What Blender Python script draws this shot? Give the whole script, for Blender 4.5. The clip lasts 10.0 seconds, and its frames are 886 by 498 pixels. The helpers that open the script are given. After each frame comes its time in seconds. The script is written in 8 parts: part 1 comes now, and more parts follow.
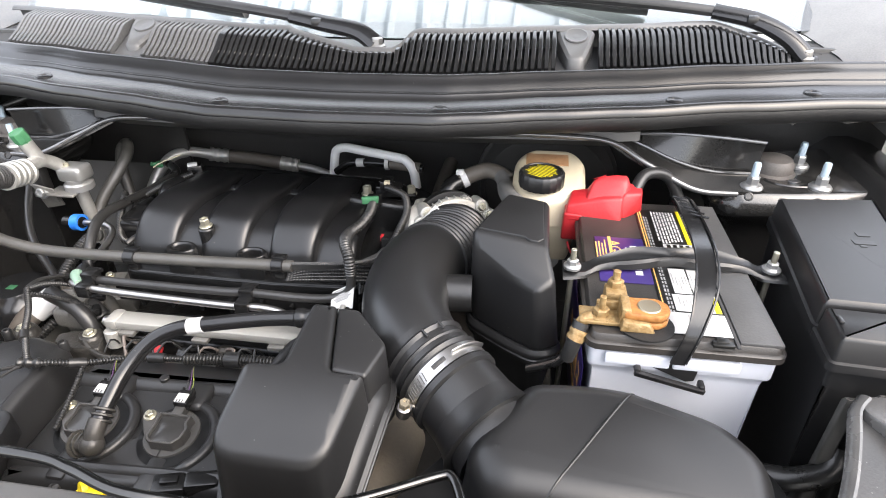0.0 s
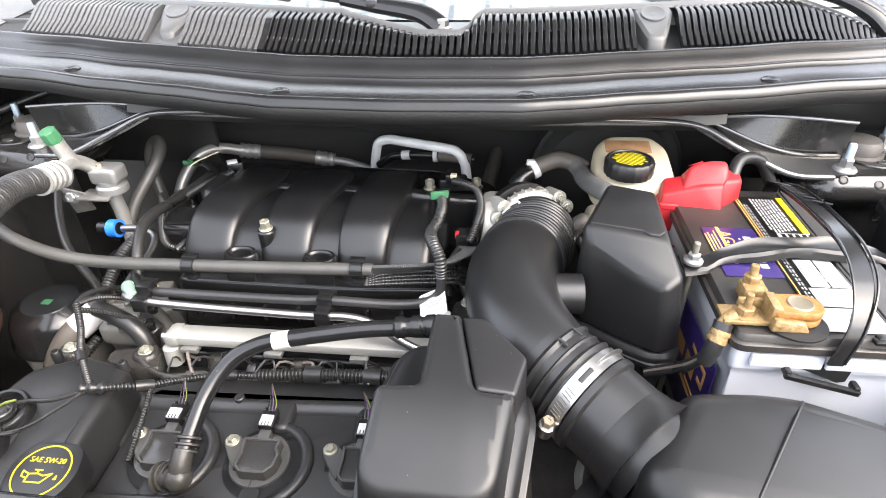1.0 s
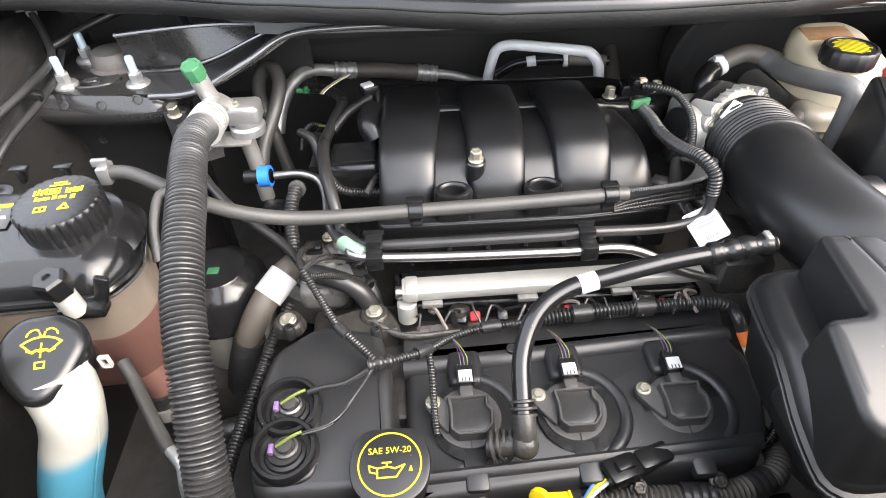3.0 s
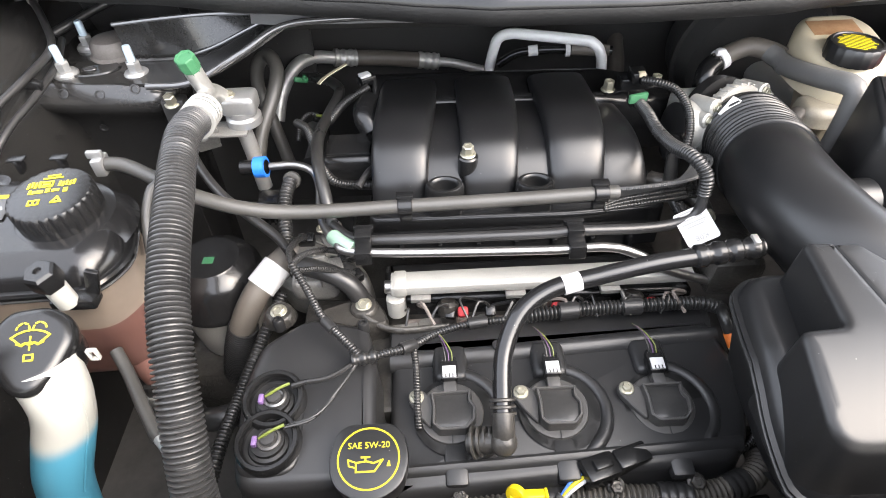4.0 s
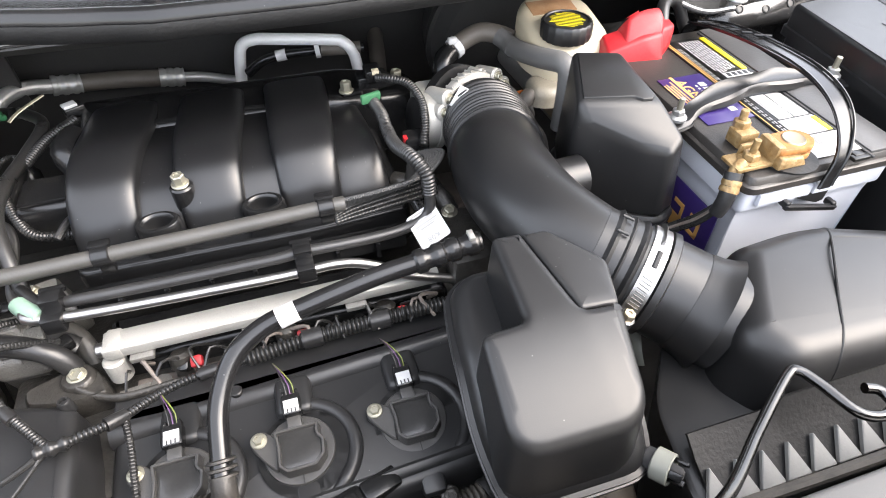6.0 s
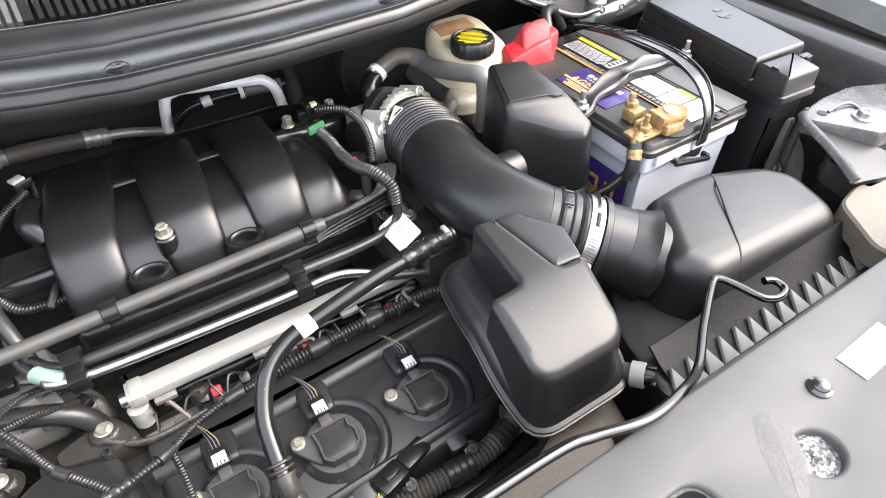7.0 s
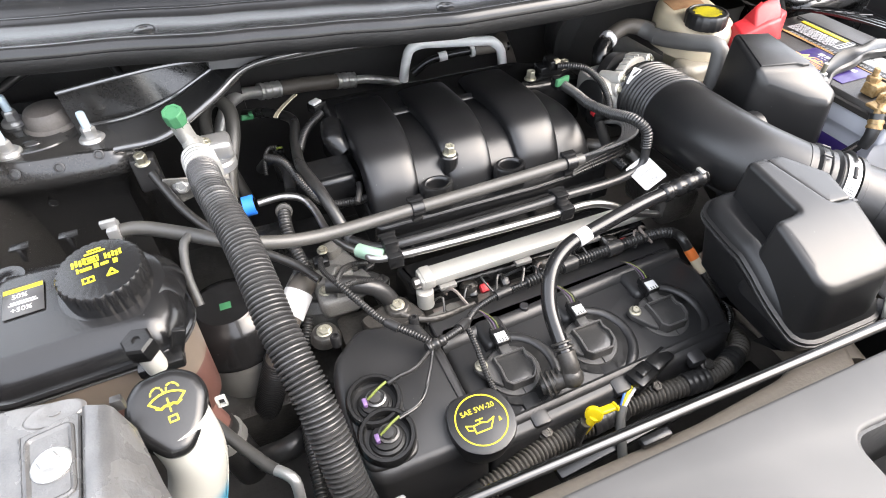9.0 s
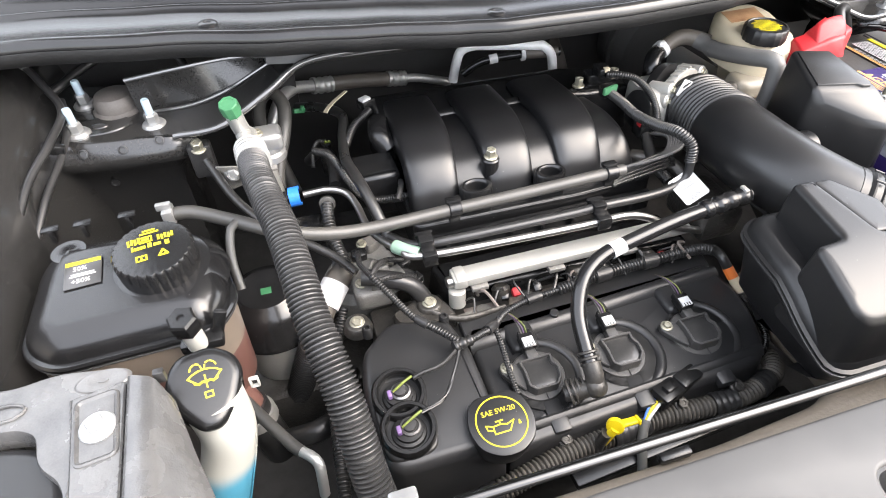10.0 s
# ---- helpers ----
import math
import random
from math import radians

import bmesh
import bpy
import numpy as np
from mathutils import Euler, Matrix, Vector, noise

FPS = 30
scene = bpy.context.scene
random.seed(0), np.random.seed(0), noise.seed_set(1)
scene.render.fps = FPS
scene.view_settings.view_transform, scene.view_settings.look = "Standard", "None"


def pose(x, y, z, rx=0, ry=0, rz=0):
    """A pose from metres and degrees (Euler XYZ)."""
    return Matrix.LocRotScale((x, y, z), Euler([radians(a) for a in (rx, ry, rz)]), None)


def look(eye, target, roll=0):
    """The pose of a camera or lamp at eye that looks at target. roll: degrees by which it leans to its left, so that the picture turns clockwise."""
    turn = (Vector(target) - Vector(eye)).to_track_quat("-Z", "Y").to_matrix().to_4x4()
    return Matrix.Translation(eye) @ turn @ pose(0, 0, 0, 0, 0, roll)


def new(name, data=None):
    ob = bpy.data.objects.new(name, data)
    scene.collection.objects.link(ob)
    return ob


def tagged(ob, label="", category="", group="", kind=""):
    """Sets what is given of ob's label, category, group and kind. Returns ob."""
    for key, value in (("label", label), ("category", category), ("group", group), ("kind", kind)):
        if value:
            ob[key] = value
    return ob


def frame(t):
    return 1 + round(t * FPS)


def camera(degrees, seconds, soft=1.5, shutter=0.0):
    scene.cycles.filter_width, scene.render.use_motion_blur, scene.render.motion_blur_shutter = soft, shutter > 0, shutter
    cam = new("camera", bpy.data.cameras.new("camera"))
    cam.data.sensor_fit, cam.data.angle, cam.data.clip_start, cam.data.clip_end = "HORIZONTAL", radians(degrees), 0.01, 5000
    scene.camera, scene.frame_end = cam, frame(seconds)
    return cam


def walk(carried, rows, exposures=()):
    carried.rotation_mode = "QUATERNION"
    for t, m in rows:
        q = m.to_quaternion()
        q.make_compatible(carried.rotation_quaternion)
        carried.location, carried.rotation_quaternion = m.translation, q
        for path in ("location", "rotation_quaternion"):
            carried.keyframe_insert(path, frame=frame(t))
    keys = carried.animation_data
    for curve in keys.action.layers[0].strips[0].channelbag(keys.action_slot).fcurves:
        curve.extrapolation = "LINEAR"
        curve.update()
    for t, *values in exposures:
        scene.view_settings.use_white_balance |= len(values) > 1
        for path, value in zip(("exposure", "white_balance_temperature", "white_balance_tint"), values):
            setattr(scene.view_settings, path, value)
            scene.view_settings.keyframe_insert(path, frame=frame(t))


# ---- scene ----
cam = camera(74.9, 10.0, soft=1.0)
PATH = [
    (0, (0.382, -0.436, 1.364), (0.119, 1.244, 0.311), -0.6),
    (0.5, (0.353, -0.375, 1.352), (0.098, 1.301, 0.291), -0.8),
    (1, (0.238, -0.4, 1.343), (0.05, 1.273, 0.262), -1.1),
    (1.5, (0.097, -0.407, 1.342), (0.15, 1.253, 0.228), -0.9),
    (2, (-0.036, -0.386, 1.339), (0.085, 1.236, 0.176), -1.0),
    (2.5, (-0.106, -0.363, 1.335), (0.011, 1.229, 0.131), -1.5),
    (2.7, (-0.135, -0.348, 1.332), (-0.028, 1.194, 0.063), -1.5),
    (3.8, (-0.1443, -0.3287, 1.3396), (-0.0972, 2.0376, -0.9470), -1.96),
    (4, (-0.1119, -0.3282, 1.3474), (-0.0654, 2.0322, -0.9453), -1.97),
    (4.5, (-0.0052, -0.3167, 1.3403), (0.1092, 2.0360, -0.9579), -1.23),
    (5, (0.0672, -0.2929, 1.3293), (0.2581, 2.0453, -0.9786), -0.55),
    (5.5, (0.0940, -0.2927, 1.3248), (0.4227, 2.0217, -0.9916), -0.47),
    (6, (0.0529, -0.3029, 1.3321), (0.7394, 1.9229, -0.9927), -0.31),
    (6.2, (0.0201, -0.3065, 1.3453), (0.9033, 1.8525, -0.9761), -0.10),
    (7.3, (-0.09, -0.346, 1.396), (0.686, 0.866, 0.007), -1.2),
    (7.5, (-0.125, -0.347, 1.399), (0.662, 0.858, 0.01), -1.0),
    (8, (-0.216, -0.344, 1.391), (0.573, 0.86, 0.002), -0.9),
    (8.5, (-0.278, -0.347, 1.389), (0.415, 0.913, -0.002), -0.9),
    (9, (-0.315, -0.355, 1.392), (0.222, 0.984, 0.007), -1.3),
    (9.5, (-0.312, -0.359, 1.396), (0.117, 1.016, 0.008), -1.7),
    (10, (-0.307, -0.365, 1.405), (0.086, 1.018, 0.014), -1.6),
]
walk(cam, [(t, look(eye, target, roll)) for t, eye, target, roll in PATH],
     [(0.0, 2.90, 6600, 11), (0.5, 3.18, 6600, 11), (1.5, 3.32, 6600, 11), (2.5, 3.30, 6600, 11), (4.0, 3.30, 6580, 11), (4.7, 3.19, 6550, 11), (6.0, 3.25, 6550, 11), (7.5, 3.28, 6550, 11), (10.0, 3.32, 6600, 11)])

# ---- world and light ----
scene.view_settings.exposure = 2.35
world = bpy.data.worlds.new("overcast")
scene.world = world
world.use_nodes = True
wn = world.node_tree.nodes
sky = wn.new("ShaderNodeTexSky")
sky.sky_type, sky.sun_disc = "NISHITA", False
sky.sun_elevation, sky.sun_rotation = radians(45), radians(120)
sky.dust_density, sky.air_density = 4.0, 1.0
wn["Background"].inputs["Strength"].default_value = 0.15
cloud = wn.new("ShaderNodeMix")
cloud.data_type = "RGBA"
cloud.inputs[0].default_value = 0.6
cloud.inputs[7].default_value = (4.0, 4.0, 4.0, 1)
world.node_tree.links.new(sky.outputs[0], cloud.inputs[6])
world.node_tree.links.new(cloud.outputs[2], wn["Background"].inputs["Color"])
sun_data = bpy.data.lights.new("sun", "SUN")
sun_data.energy, sun_data.angle, sun_data.color = 0.6, radians(60), (1.0, 0.99, 0.975)
sun = new("sun", sun_data)
sun.matrix_world = look((3.2, -1.8, 4.5), (0.1, 0.0, 0.9))

CX = 0.108  # the car's middle


# ---- materials ----
def material(name, color, rough=0.5, metal=0.0, bump=0.0, grain=400.0, dust=0.0, dust_color=(0.25, 0.245, 0.235), vary=0.15, coat=0.0, transmission=0.0, spec=0.5, blotch=18.0, specks=0.0, wave=0.0):
    if max(color) < 0.035:
        dust, specks, spec = dust * 0.5, specks * 0.6, 0.46 if spec == 0.5 else spec
    m = bpy.data.materials.new(name)
    m.use_nodes = True
    nt = m.node_tree
    b = nt.nodes["Principled BSDF"]
    b.inputs["Roughness"].default_value, b.inputs["Metallic"].default_value = rough, metal
    b.inputs["Coat Weight"].default_value, b.inputs["Transmission Weight"].default_value = coat, transmission
    b.inputs["Specular IOR Level"].default_value = spec
    b.inputs["Coat Roughness"].default_value = 0.08
    co = nt.nodes.new("ShaderNodeTexCoord")
    big = nt.nodes.new("ShaderNodeTexNoise")
    big.inputs["Scale"].default_value, big.inputs["Detail"].default_value = blotch, 6
    nt.links.new(co.outputs["Object"], big.inputs["Vector"])
    fine = nt.nodes.new("ShaderNodeTexNoise")
    fine.inputs["Scale"].default_value, fine.inputs["Detail"].default_value = grain, 3
    nt.links.new(co.outputs["Object"], fine.inputs["Vector"])
    ramp = nt.nodes.new("ShaderNodeMix")
    ramp.data_type = "RGBA"
    ramp.inputs[6].default_value = (*[c * (1 - vary) for c in color], 1)
    ramp.inputs[7].default_value = (*[min(1, c * (1 + vary)) for c in color], 1)
    nt.links.new(big.outputs["Fac"], ramp.inputs[0])
    last = ramp.outputs[2]
    if dust:
        cut = nt.nodes.new("ShaderNodeMapRange")
        cut.inputs[1].default_value, cut.inputs[2].default_value, cut.inputs[4].default_value = 0.42, 0.78, dust
        mul = nt.nodes.new("ShaderNodeMath")
        mul.operation = "MULTIPLY_ADD"
        mul.inputs[1].default_value, mul.inputs[2].default_value = 0.35, 0.18
        nt.links.new(fine.outputs["Fac"], mul.inputs[0])
        add = nt.nodes.new("ShaderNodeMath")
        nt.links.new(mul.outputs[0], add.inputs[0])
        sc = nt.nodes.new("ShaderNodeMath")
        sc.operation = "MULTIPLY"
        sc.inputs[1].default_value = 0.6
        nt.links.new(big.outputs["Fac"], sc.inputs[0])
        nt.links.new(sc.outputs[0], add.inputs[1])
        nt.links.new(add.outputs[0], cut.inputs[0])
        mix = nt.nodes.new("ShaderNodeMix")
        mix.data_type = "RGBA"
        mix.inputs[7].default_value = (*dust_color, 1)
        nt.links.new(cut.outputs[0], mix.inputs[0])
        nt.links.new(last, mix.inputs[6])
        last = mix.outputs[2]
    if specks:
        vor = nt.nodes.new("ShaderNodeTexVoronoi")
        vor.inputs["Scale"].default_value = 170
        nt.links.new(co.outputs["Object"], vor.inputs["Vector"])
        near = nt.nodes.new("ShaderNodeMath")
        near.operation = "LESS_THAN"
        near.inputs[1].default_value = 0.07
        nt.links.new(vor.outputs["Distance"], near.inputs[0])
        few = nt.nodes.new("ShaderNodeMath")
        few.operation = "GREATER_THAN"
        few.inputs[1].default_value = 1 - specks
        sep = nt.nodes.new("ShaderNodeSeparateColor")
        nt.links.new(vor.outputs["Color"], sep.inputs[0])
        nt.links.new(sep.outputs[0], few.inputs[0])
        both = nt.nodes.new("ShaderNodeMath")
        both.operation = "MULTIPLY"
        nt.links.new(near.outputs[0], both.inputs[0])
        nt.links.new(few.outputs[0], both.inputs[1])
        dot = nt.nodes.new("ShaderNodeMix")
        dot.data_type = "RGBA"
        dot.inputs[7].default_value = (0.14, 0.14, 0.135, 1)
        nt.links.new(both.outputs[0], dot.inputs[0])
        nt.links.new(last, dot.inputs[6])
        last = dot.outputs[2]
    nt.links.new(last, b.inputs["Base Color"])
    rr = nt.nodes.new("ShaderNodeMapRange")
    rr.inputs[3].default_value, rr.inputs[4].default_value = max(0.02, rough - 0.035), min(1, rough + 0.035)
    nt.links.new(big.outputs["Fac"], rr.inputs[0])
    nt.links.new(rr.outputs[0], b.inputs["Roughness"])
    if bump:
        bn = nt.nodes.new("ShaderNodeBump")
        bn.inputs["Strength"].default_value, bn.inputs["Distance"].default_value = bump, 0.0008
        nt.links.new(fine.outputs["Fac"], bn.inputs["Height"])
        nt.links.new(bn.outputs[0], b.inputs["Normal"])
        if wave:
            dent = nt.nodes.new("ShaderNodeBump")
            dent.inputs["Strength"].default_value, dent.inputs["Distance"].default_value = wave, 0.004
            nt.links.new(big.outputs["Fac"], dent.inputs["Height"])
            nt.links.new(dent.outputs[0], bn.inputs["Normal"])
    return m


M_PLASTIC = material("black_moulded_plastic", (0.0072, 0.0073, 0.0079), 0.34, bump=0.08, grain=2400, dust=0.05, specks=0.08, blotch=12)
M_SATIN = material("satin_black_plastic", (0.0058, 0.0059, 0.0063), 0.25, bump=0.10, grain=1500, dust=0.03, specks=0.12)
M_COVER = material("grained_black_plastic", (0.0072, 0.0073, 0.0079), 0.36, bump=0.09, grain=2400, dust=0.06, specks=0.2, spec=0.4, blotch=12)
M_COWL = material("weathered_grey_black_plastic", (0.006, 0.0061, 0.0065), 0.22, bump=0.06, grain=900, dust=0.05, specks=0.08, spec=0.44)
M_COWLGREY = material("sun_bleached_cowl_plastic", (0.05, 0.05, 0.0505), 0.42, bump=0.2, grain=800, dust=0.25, dust_color=(0.12, 0.12, 0.118), vary=0.25)
M_GRIME = material("dusty_underbody", (0.045, 0.043, 0.041), 0.75, bump=0.8, grain=120, dust=0.4, dust_color=(0.11, 0.105, 0.098), vary=0.5, blotch=25)
# glossy and paler than the black parts, so edges carry a painted highlight
M_EDGE = material("edge_highlight", (0.05, 0.05, 0.051), 0.14, coat=1.0, spec=0.8, vary=0.2)
M_SEAL = material("matt_black_foam", (0.0065, 0.0065, 0.0067), 0.55, bump=0.6, grain=250)
M_LEAF = material("dull_green_leaf", (0.12, 0.17, 0.06), 0.5, vary=0.3)
M_PANEL = material("grey_grained_plastic", (0.039, 0.0395, 0.0405), 0.5, bump=0.12, grain=2600, dust=0.25, dust_color=(0.14, 0.134, 0.125), vary=0.22, blotch=10, spec=0.35)
M_PAINT = material("black_body_paint", (0.010, 0.010, 0.011), 0.16, coat=0.7, dust=0.06, bump=0.03, specks=0.2)
M_DULL = material("dull_black_paint", (0.0095, 0.0095, 0.010), 0.36, dust=0.2, bump=0.25, specks=0.35)
M_RUBBER = material("black_rubber", (0.011, 0.011, 0.0115), 0.34, bump=0.15, dust=0.1)
M_GREYHOSE = material("grey_rubber_hose", (0.04, 0.039, 0.0365), 0.42, bump=0.25, dust=0.2, dust_color=(0.09, 0.085, 0.075), vary=0.3)
M_BROWNHOSE = material("brown_grey_rubber_hose", (0.07, 0.061, 0.052), 0.55, bump=0.25, dust=0.3, dust_color=(0.13, 0.115, 0.095), vary=0.3)
M_LOOM = material("black_loom", (0.0065, 0.0065, 0.0067), 0.28, bump=0.2, grain=500, dust=0.14, vary=0.3)
M_DUSTYLOOM = material("dusty_loom", (0.032, 0.029, 0.026), 0.6, dust=0.7, dust_color=(0.11, 0.098, 0.08), vary=0.4, blotch=45)
M_PALEALU = material("pale_aluminium_pipe", (0.8, 0.8, 0.79), 0.4, metal=0.1, bump=0.1, vary=0.1)
M_ALU = material("bare_aluminium", (0.42, 0.42, 0.405), 0.4, metal=0.6, bump=0.45, grain=260, vary=0.3, dust=0.3, dust_color=(0.17, 0.16, 0.145), blotch=45)
M_CAST = material("cast_aluminium", (0.42, 0.415, 0.39), 0.45, metal=0.4, bump=0.6, grain=600, dust=0.3, dust_color=(0.2, 0.19, 0.165), vary=0.25, blotch=30)
M_STEEL = material("bright_steel", (0.4, 0.39, 0.38), 0.34, metal=1.0, vary=0.2, bump=0.1, grain=300)
M_DIRTYMETAL = material("oily_metal", (0.022, 0.021, 0.0195), 0.33, metal=0.4, bump=0.9, grain=260, dust=0.6, dust_color=(0.12, 0.112, 0.1), vary=0.6, blotch=45, wave=0.5)
M_ZINC = material("zinc_plated", (0.4, 0.385, 0.31), 0.36, metal=0.75, bump=0.3, grain=500, dust=0.25, dust_color=(0.12, 0.11, 0.09), vary=0.25, blotch=80)
M_WHITEZINC = material("pale_zinc_nut", (0.34, 0.345, 0.345), 0.34, metal=0.65, bump=0.2, grain=400, dust=0.2, dust_color=(0.2, 0.19, 0.17), vary=0.2, blotch=60)
M_STUDBLUE = material("blue_thread_lock", (0.42, 0.52, 0.6), 0.4, metal=0.3)
M_WHITE = material("white_tape", (0.5, 0.5, 0.5), 0.5, vary=0.08)
M_BONE = material("yellowed_plastic", (0.46, 0.42, 0.32), 0.4, vary=0.12, dust=0.25, dust_color=(0.45, 0.3, 0.14), transmission=0.0, blotch=14)
M_TANK = material("translucent_tank_plastic", (0.18, 0.145, 0.115), 0.33, vary=0.35, blotch=20)
M_COOLANT = material("rose_coolant_behind_plastic", (0.11, 0.055, 0.045), 0.33, vary=0.35, blotch=20)
M_WASHER = material("white_translucent_neck", (0.34, 0.34, 0.315), 0.38, vary=0.1)
M_NECK = material("translucent_neck_over_blue_fluid", (0.34, 0.34, 0.31), 0.36, vary=0.1)
M_RED = material("red_plastic", (0.32, 0.006, 0.012), 0.45, vary=0.2, dust=0.1, dust_color=(0.5, 0.2, 0.17), spec=0.35)
M_GREEN = material("green_plastic", (0.006, 0.11, 0.035), 0.5, vary=0.3, dust=0.15, spec=0.35)
M_CLIPBLUE = material("blue_plastic", (0.02, 0.16, 0.6), 0.4)
M_YELLOW = material("yellow_plastic", (0.7, 0.52, 0.01), 0.4)
M_INK = material("yellow_ink", (0.55, 0.47, 0.01), 0.5)
M_ORANGE = material("orange_tape", (0.6, 0.15, 0.025), 0.5)
M_PALEGREEN = material("pale_green_tape", (0.19, 0.29, 0.225), 0.5, vary=0.3, blotch=60)
M_BATLID = material("battery_lid_plastic", (0.018, 0.017, 0.0165), 0.38, bump=0.4, grain=800, dust=0.3, dust_color=(0.10, 0.085, 0.07))
M_BATGREY = material("battery_grey_strip", (0.038, 0.038, 0.039), 0.45, bump=0.3, dust=0.1)
M_BATCASE = material("battery_white_case", (0.5, 0.52, 0.57), 0.4, vary=0.06, dust=0.06)
M_LABEL = material("black_label", (0.009, 0.009, 0.0085), 0.3)
M_PURPLE = material("purple_label", (0.03, 0.018, 0.10), 0.32)
M_GOLD = material("gold_ink", (0.6, 0.33, 0.1), 0.45)
M_PAPER = material("white_label", (0.48, 0.48, 0.475), 0.45, vary=0.06)
M_PRINT = material("grey_print", (0.25, 0.25, 0.25), 0.5)
M_CORRODE = material("corroded_brass", (0.2, 0.10, 0.02), 0.5, metal=0.3, bump=1.0, grain=260, dust=0.7, dust_color=(0.27, 0.215, 0.12), vary=0.9, blotch=150, wave=0.4)
M_RUST = material("rusty_brown_steel", (0.075, 0.05, 0.038), 0.7, bump=0.6, dust=0.4)
M_FOIL = material("crinkled_foil", (0.2, 0.2, 0.196), 0.4, metal=0.6, bump=0.5, grain=300, vary=0.35)
M_SHROUD = material("dirty_tan_plastic", (0.15, 0.128, 0.1), 0.6, bump=0.5, grain=220, dust=0.6, dust_color=(0.07, 0.06, 0.05), vary=0.4, blotch=22)
M_CLIPWHITE = material("faded_white_clip", (0.2, 0.205, 0.18), 0.45, vary=0.2)
M_BRASS = material("dull_brass_screw", (0.3, 0.26, 0.19), 0.38, metal=0.8, vary=0.3, bump=0.2)
M_ORANGERUST = material("orange_rust_crust", (0.24, 0.07, 0.01), 0.6, bump=1.0, grain=240, dust=0.6, dust_color=(0.27, 0.16, 0.05), vary=0.8, blotch=170)
M_PALEHOSE = material("pale_grey_rubber", (0.085, 0.084, 0.083), 0.5, bump=0.3, dust=0.2, dust_color=(0.13, 0.128, 0.12), vary=0.25)
# yellowed plastic in a darker, blotched tone for the lower chamber
M_OLDBONE = material("darker_yellowed_plastic", (0.2, 0.185, 0.15), 0.45, dust=0.6, dust_color=(0.07, 0.055, 0.035), vary=0.4, blotch=40)
M_LABELGREY = material("grey_label_film", (0.05, 0.05, 0.051), 0.3, vary=0.2)
M_CONCRETE = material("worn_concrete", (0.35, 0.34, 0.32), 0.8, bump=0.6, grain=60, dust=0.3, blotch=1.5)
M_SIDING = material("white_painted_steel_siding", (0.62, 0.66, 0.7), 0.45, vary=0.06, blotch=1.2)
M_PALEPAINT = material("pale_grey_painted_steel", (0.085, 0.086, 0.088), 0.27, metal=0.45, bump=0.15, grain=700, dust=0.35, dust_color=(0.2, 0.19, 0.175), vary=0.5, blotch=32, wave=0.55)
M_OLDSTEEL = material("dull_steel_rod", (0.16, 0.158, 0.155), 0.32, metal=0.9, vary=0.2)
M_SLEEVE = material("scuffed_sleeve_plastic", (0.016, 0.016, 0.0168), 0.3, bump=0.2, grain=600, dust=0.2)
M_RIMGREY = material("dusty_grey_rim_plastic", (0.2, 0.197, 0.19), 0.6, dust=0.4, bump=0.3)
M_GLOSS = material("glossy_black_plastic", (0.007, 0.007, 0.0075), 0.2, bump=0.06, dust=0.03, specks=0.06)
M_STAIN = material("orange_brown_stained_paper", (0.26, 0.12, 0.05), 0.6, vary=0.4, blotch=60, dust=0.4, dust_color=(0.4, 0.3, 0.18))
M_BRAID = material("black_braid", (0.03, 0.03, 0.03), 0.5, bump=1.0, grain=700, dust=0.35, dust_color=(0.14, 0.14, 0.14))
M_ELBOW = material("dirty_black_elbow_plastic", (0.016, 0.0155, 0.015), 0.4, dust=0.7, dust_color=(0.10, 0.092, 0.08), blotch=60, bump=0.4)
M_OLDCAST = material("oily_cast_aluminium", (0.24, 0.235, 0.22), 0.45, metal=0.4, bump=0.8, grain=500, dust=0.6, dust_color=(0.07, 0.065, 0.058), vary=0.4, blotch=50, wave=0.3)
M_FENDER = material("grey_outer_paint", (0.055, 0.055, 0.056), 0.32, coat=0.4, dust=0.3, bump=0.1, wave=0.2, blotch=8)
M_RODSTEEL = material("bare_rod_steel", (0.075, 0.074, 0.073), 0.22, metal=1.0, vary=0.3, dust=0.2, dust_color=(0.04, 0.038, 0.036), blotch=40)
M_SCUFF = material("scuffed_grey_plastic", (0.05, 0.05, 0.0495), 0.5, bump=0.5, grain=300, dust=0.5, dust_color=(0.085, 0.083, 0.08), blotch=90, spec=0.35)
# near-black that carries the shade of hollows left uncut
M_WELL = material("hollow_shade_black", (0.006, 0.006, 0.0062), 0.5)
M_SCUFFBLACK = material("scuffed_black_plastic", (0.02, 0.02, 0.0205), 0.45, bump=0.6, grain=200, dust=0.5, dust_color=(0.06, 0.06, 0.06), blotch=40, vary=0.4)
# near-black for black plugs and for the shade in holes, slots and gaps
M_DARK = material("plug_and_hollow_black", (0.022, 0.022, 0.023), 0.8)
M_PURPLEPLUG = material("lilac_plastic", (0.14, 0.085, 0.2), 0.5)
M_WIREY = material("yellow_green_wire", (0.13, 0.16, 0.03), 0.45)
M_WIREP = material("purple_wire", (0.09, 0.04, 0.11), 0.45)
M_WIREB = material("blue_wire", (0.05, 0.15, 0.5), 0.45)
M_WIREG = material("grey_wire", (0.09, 0.09, 0.085), 0.5)

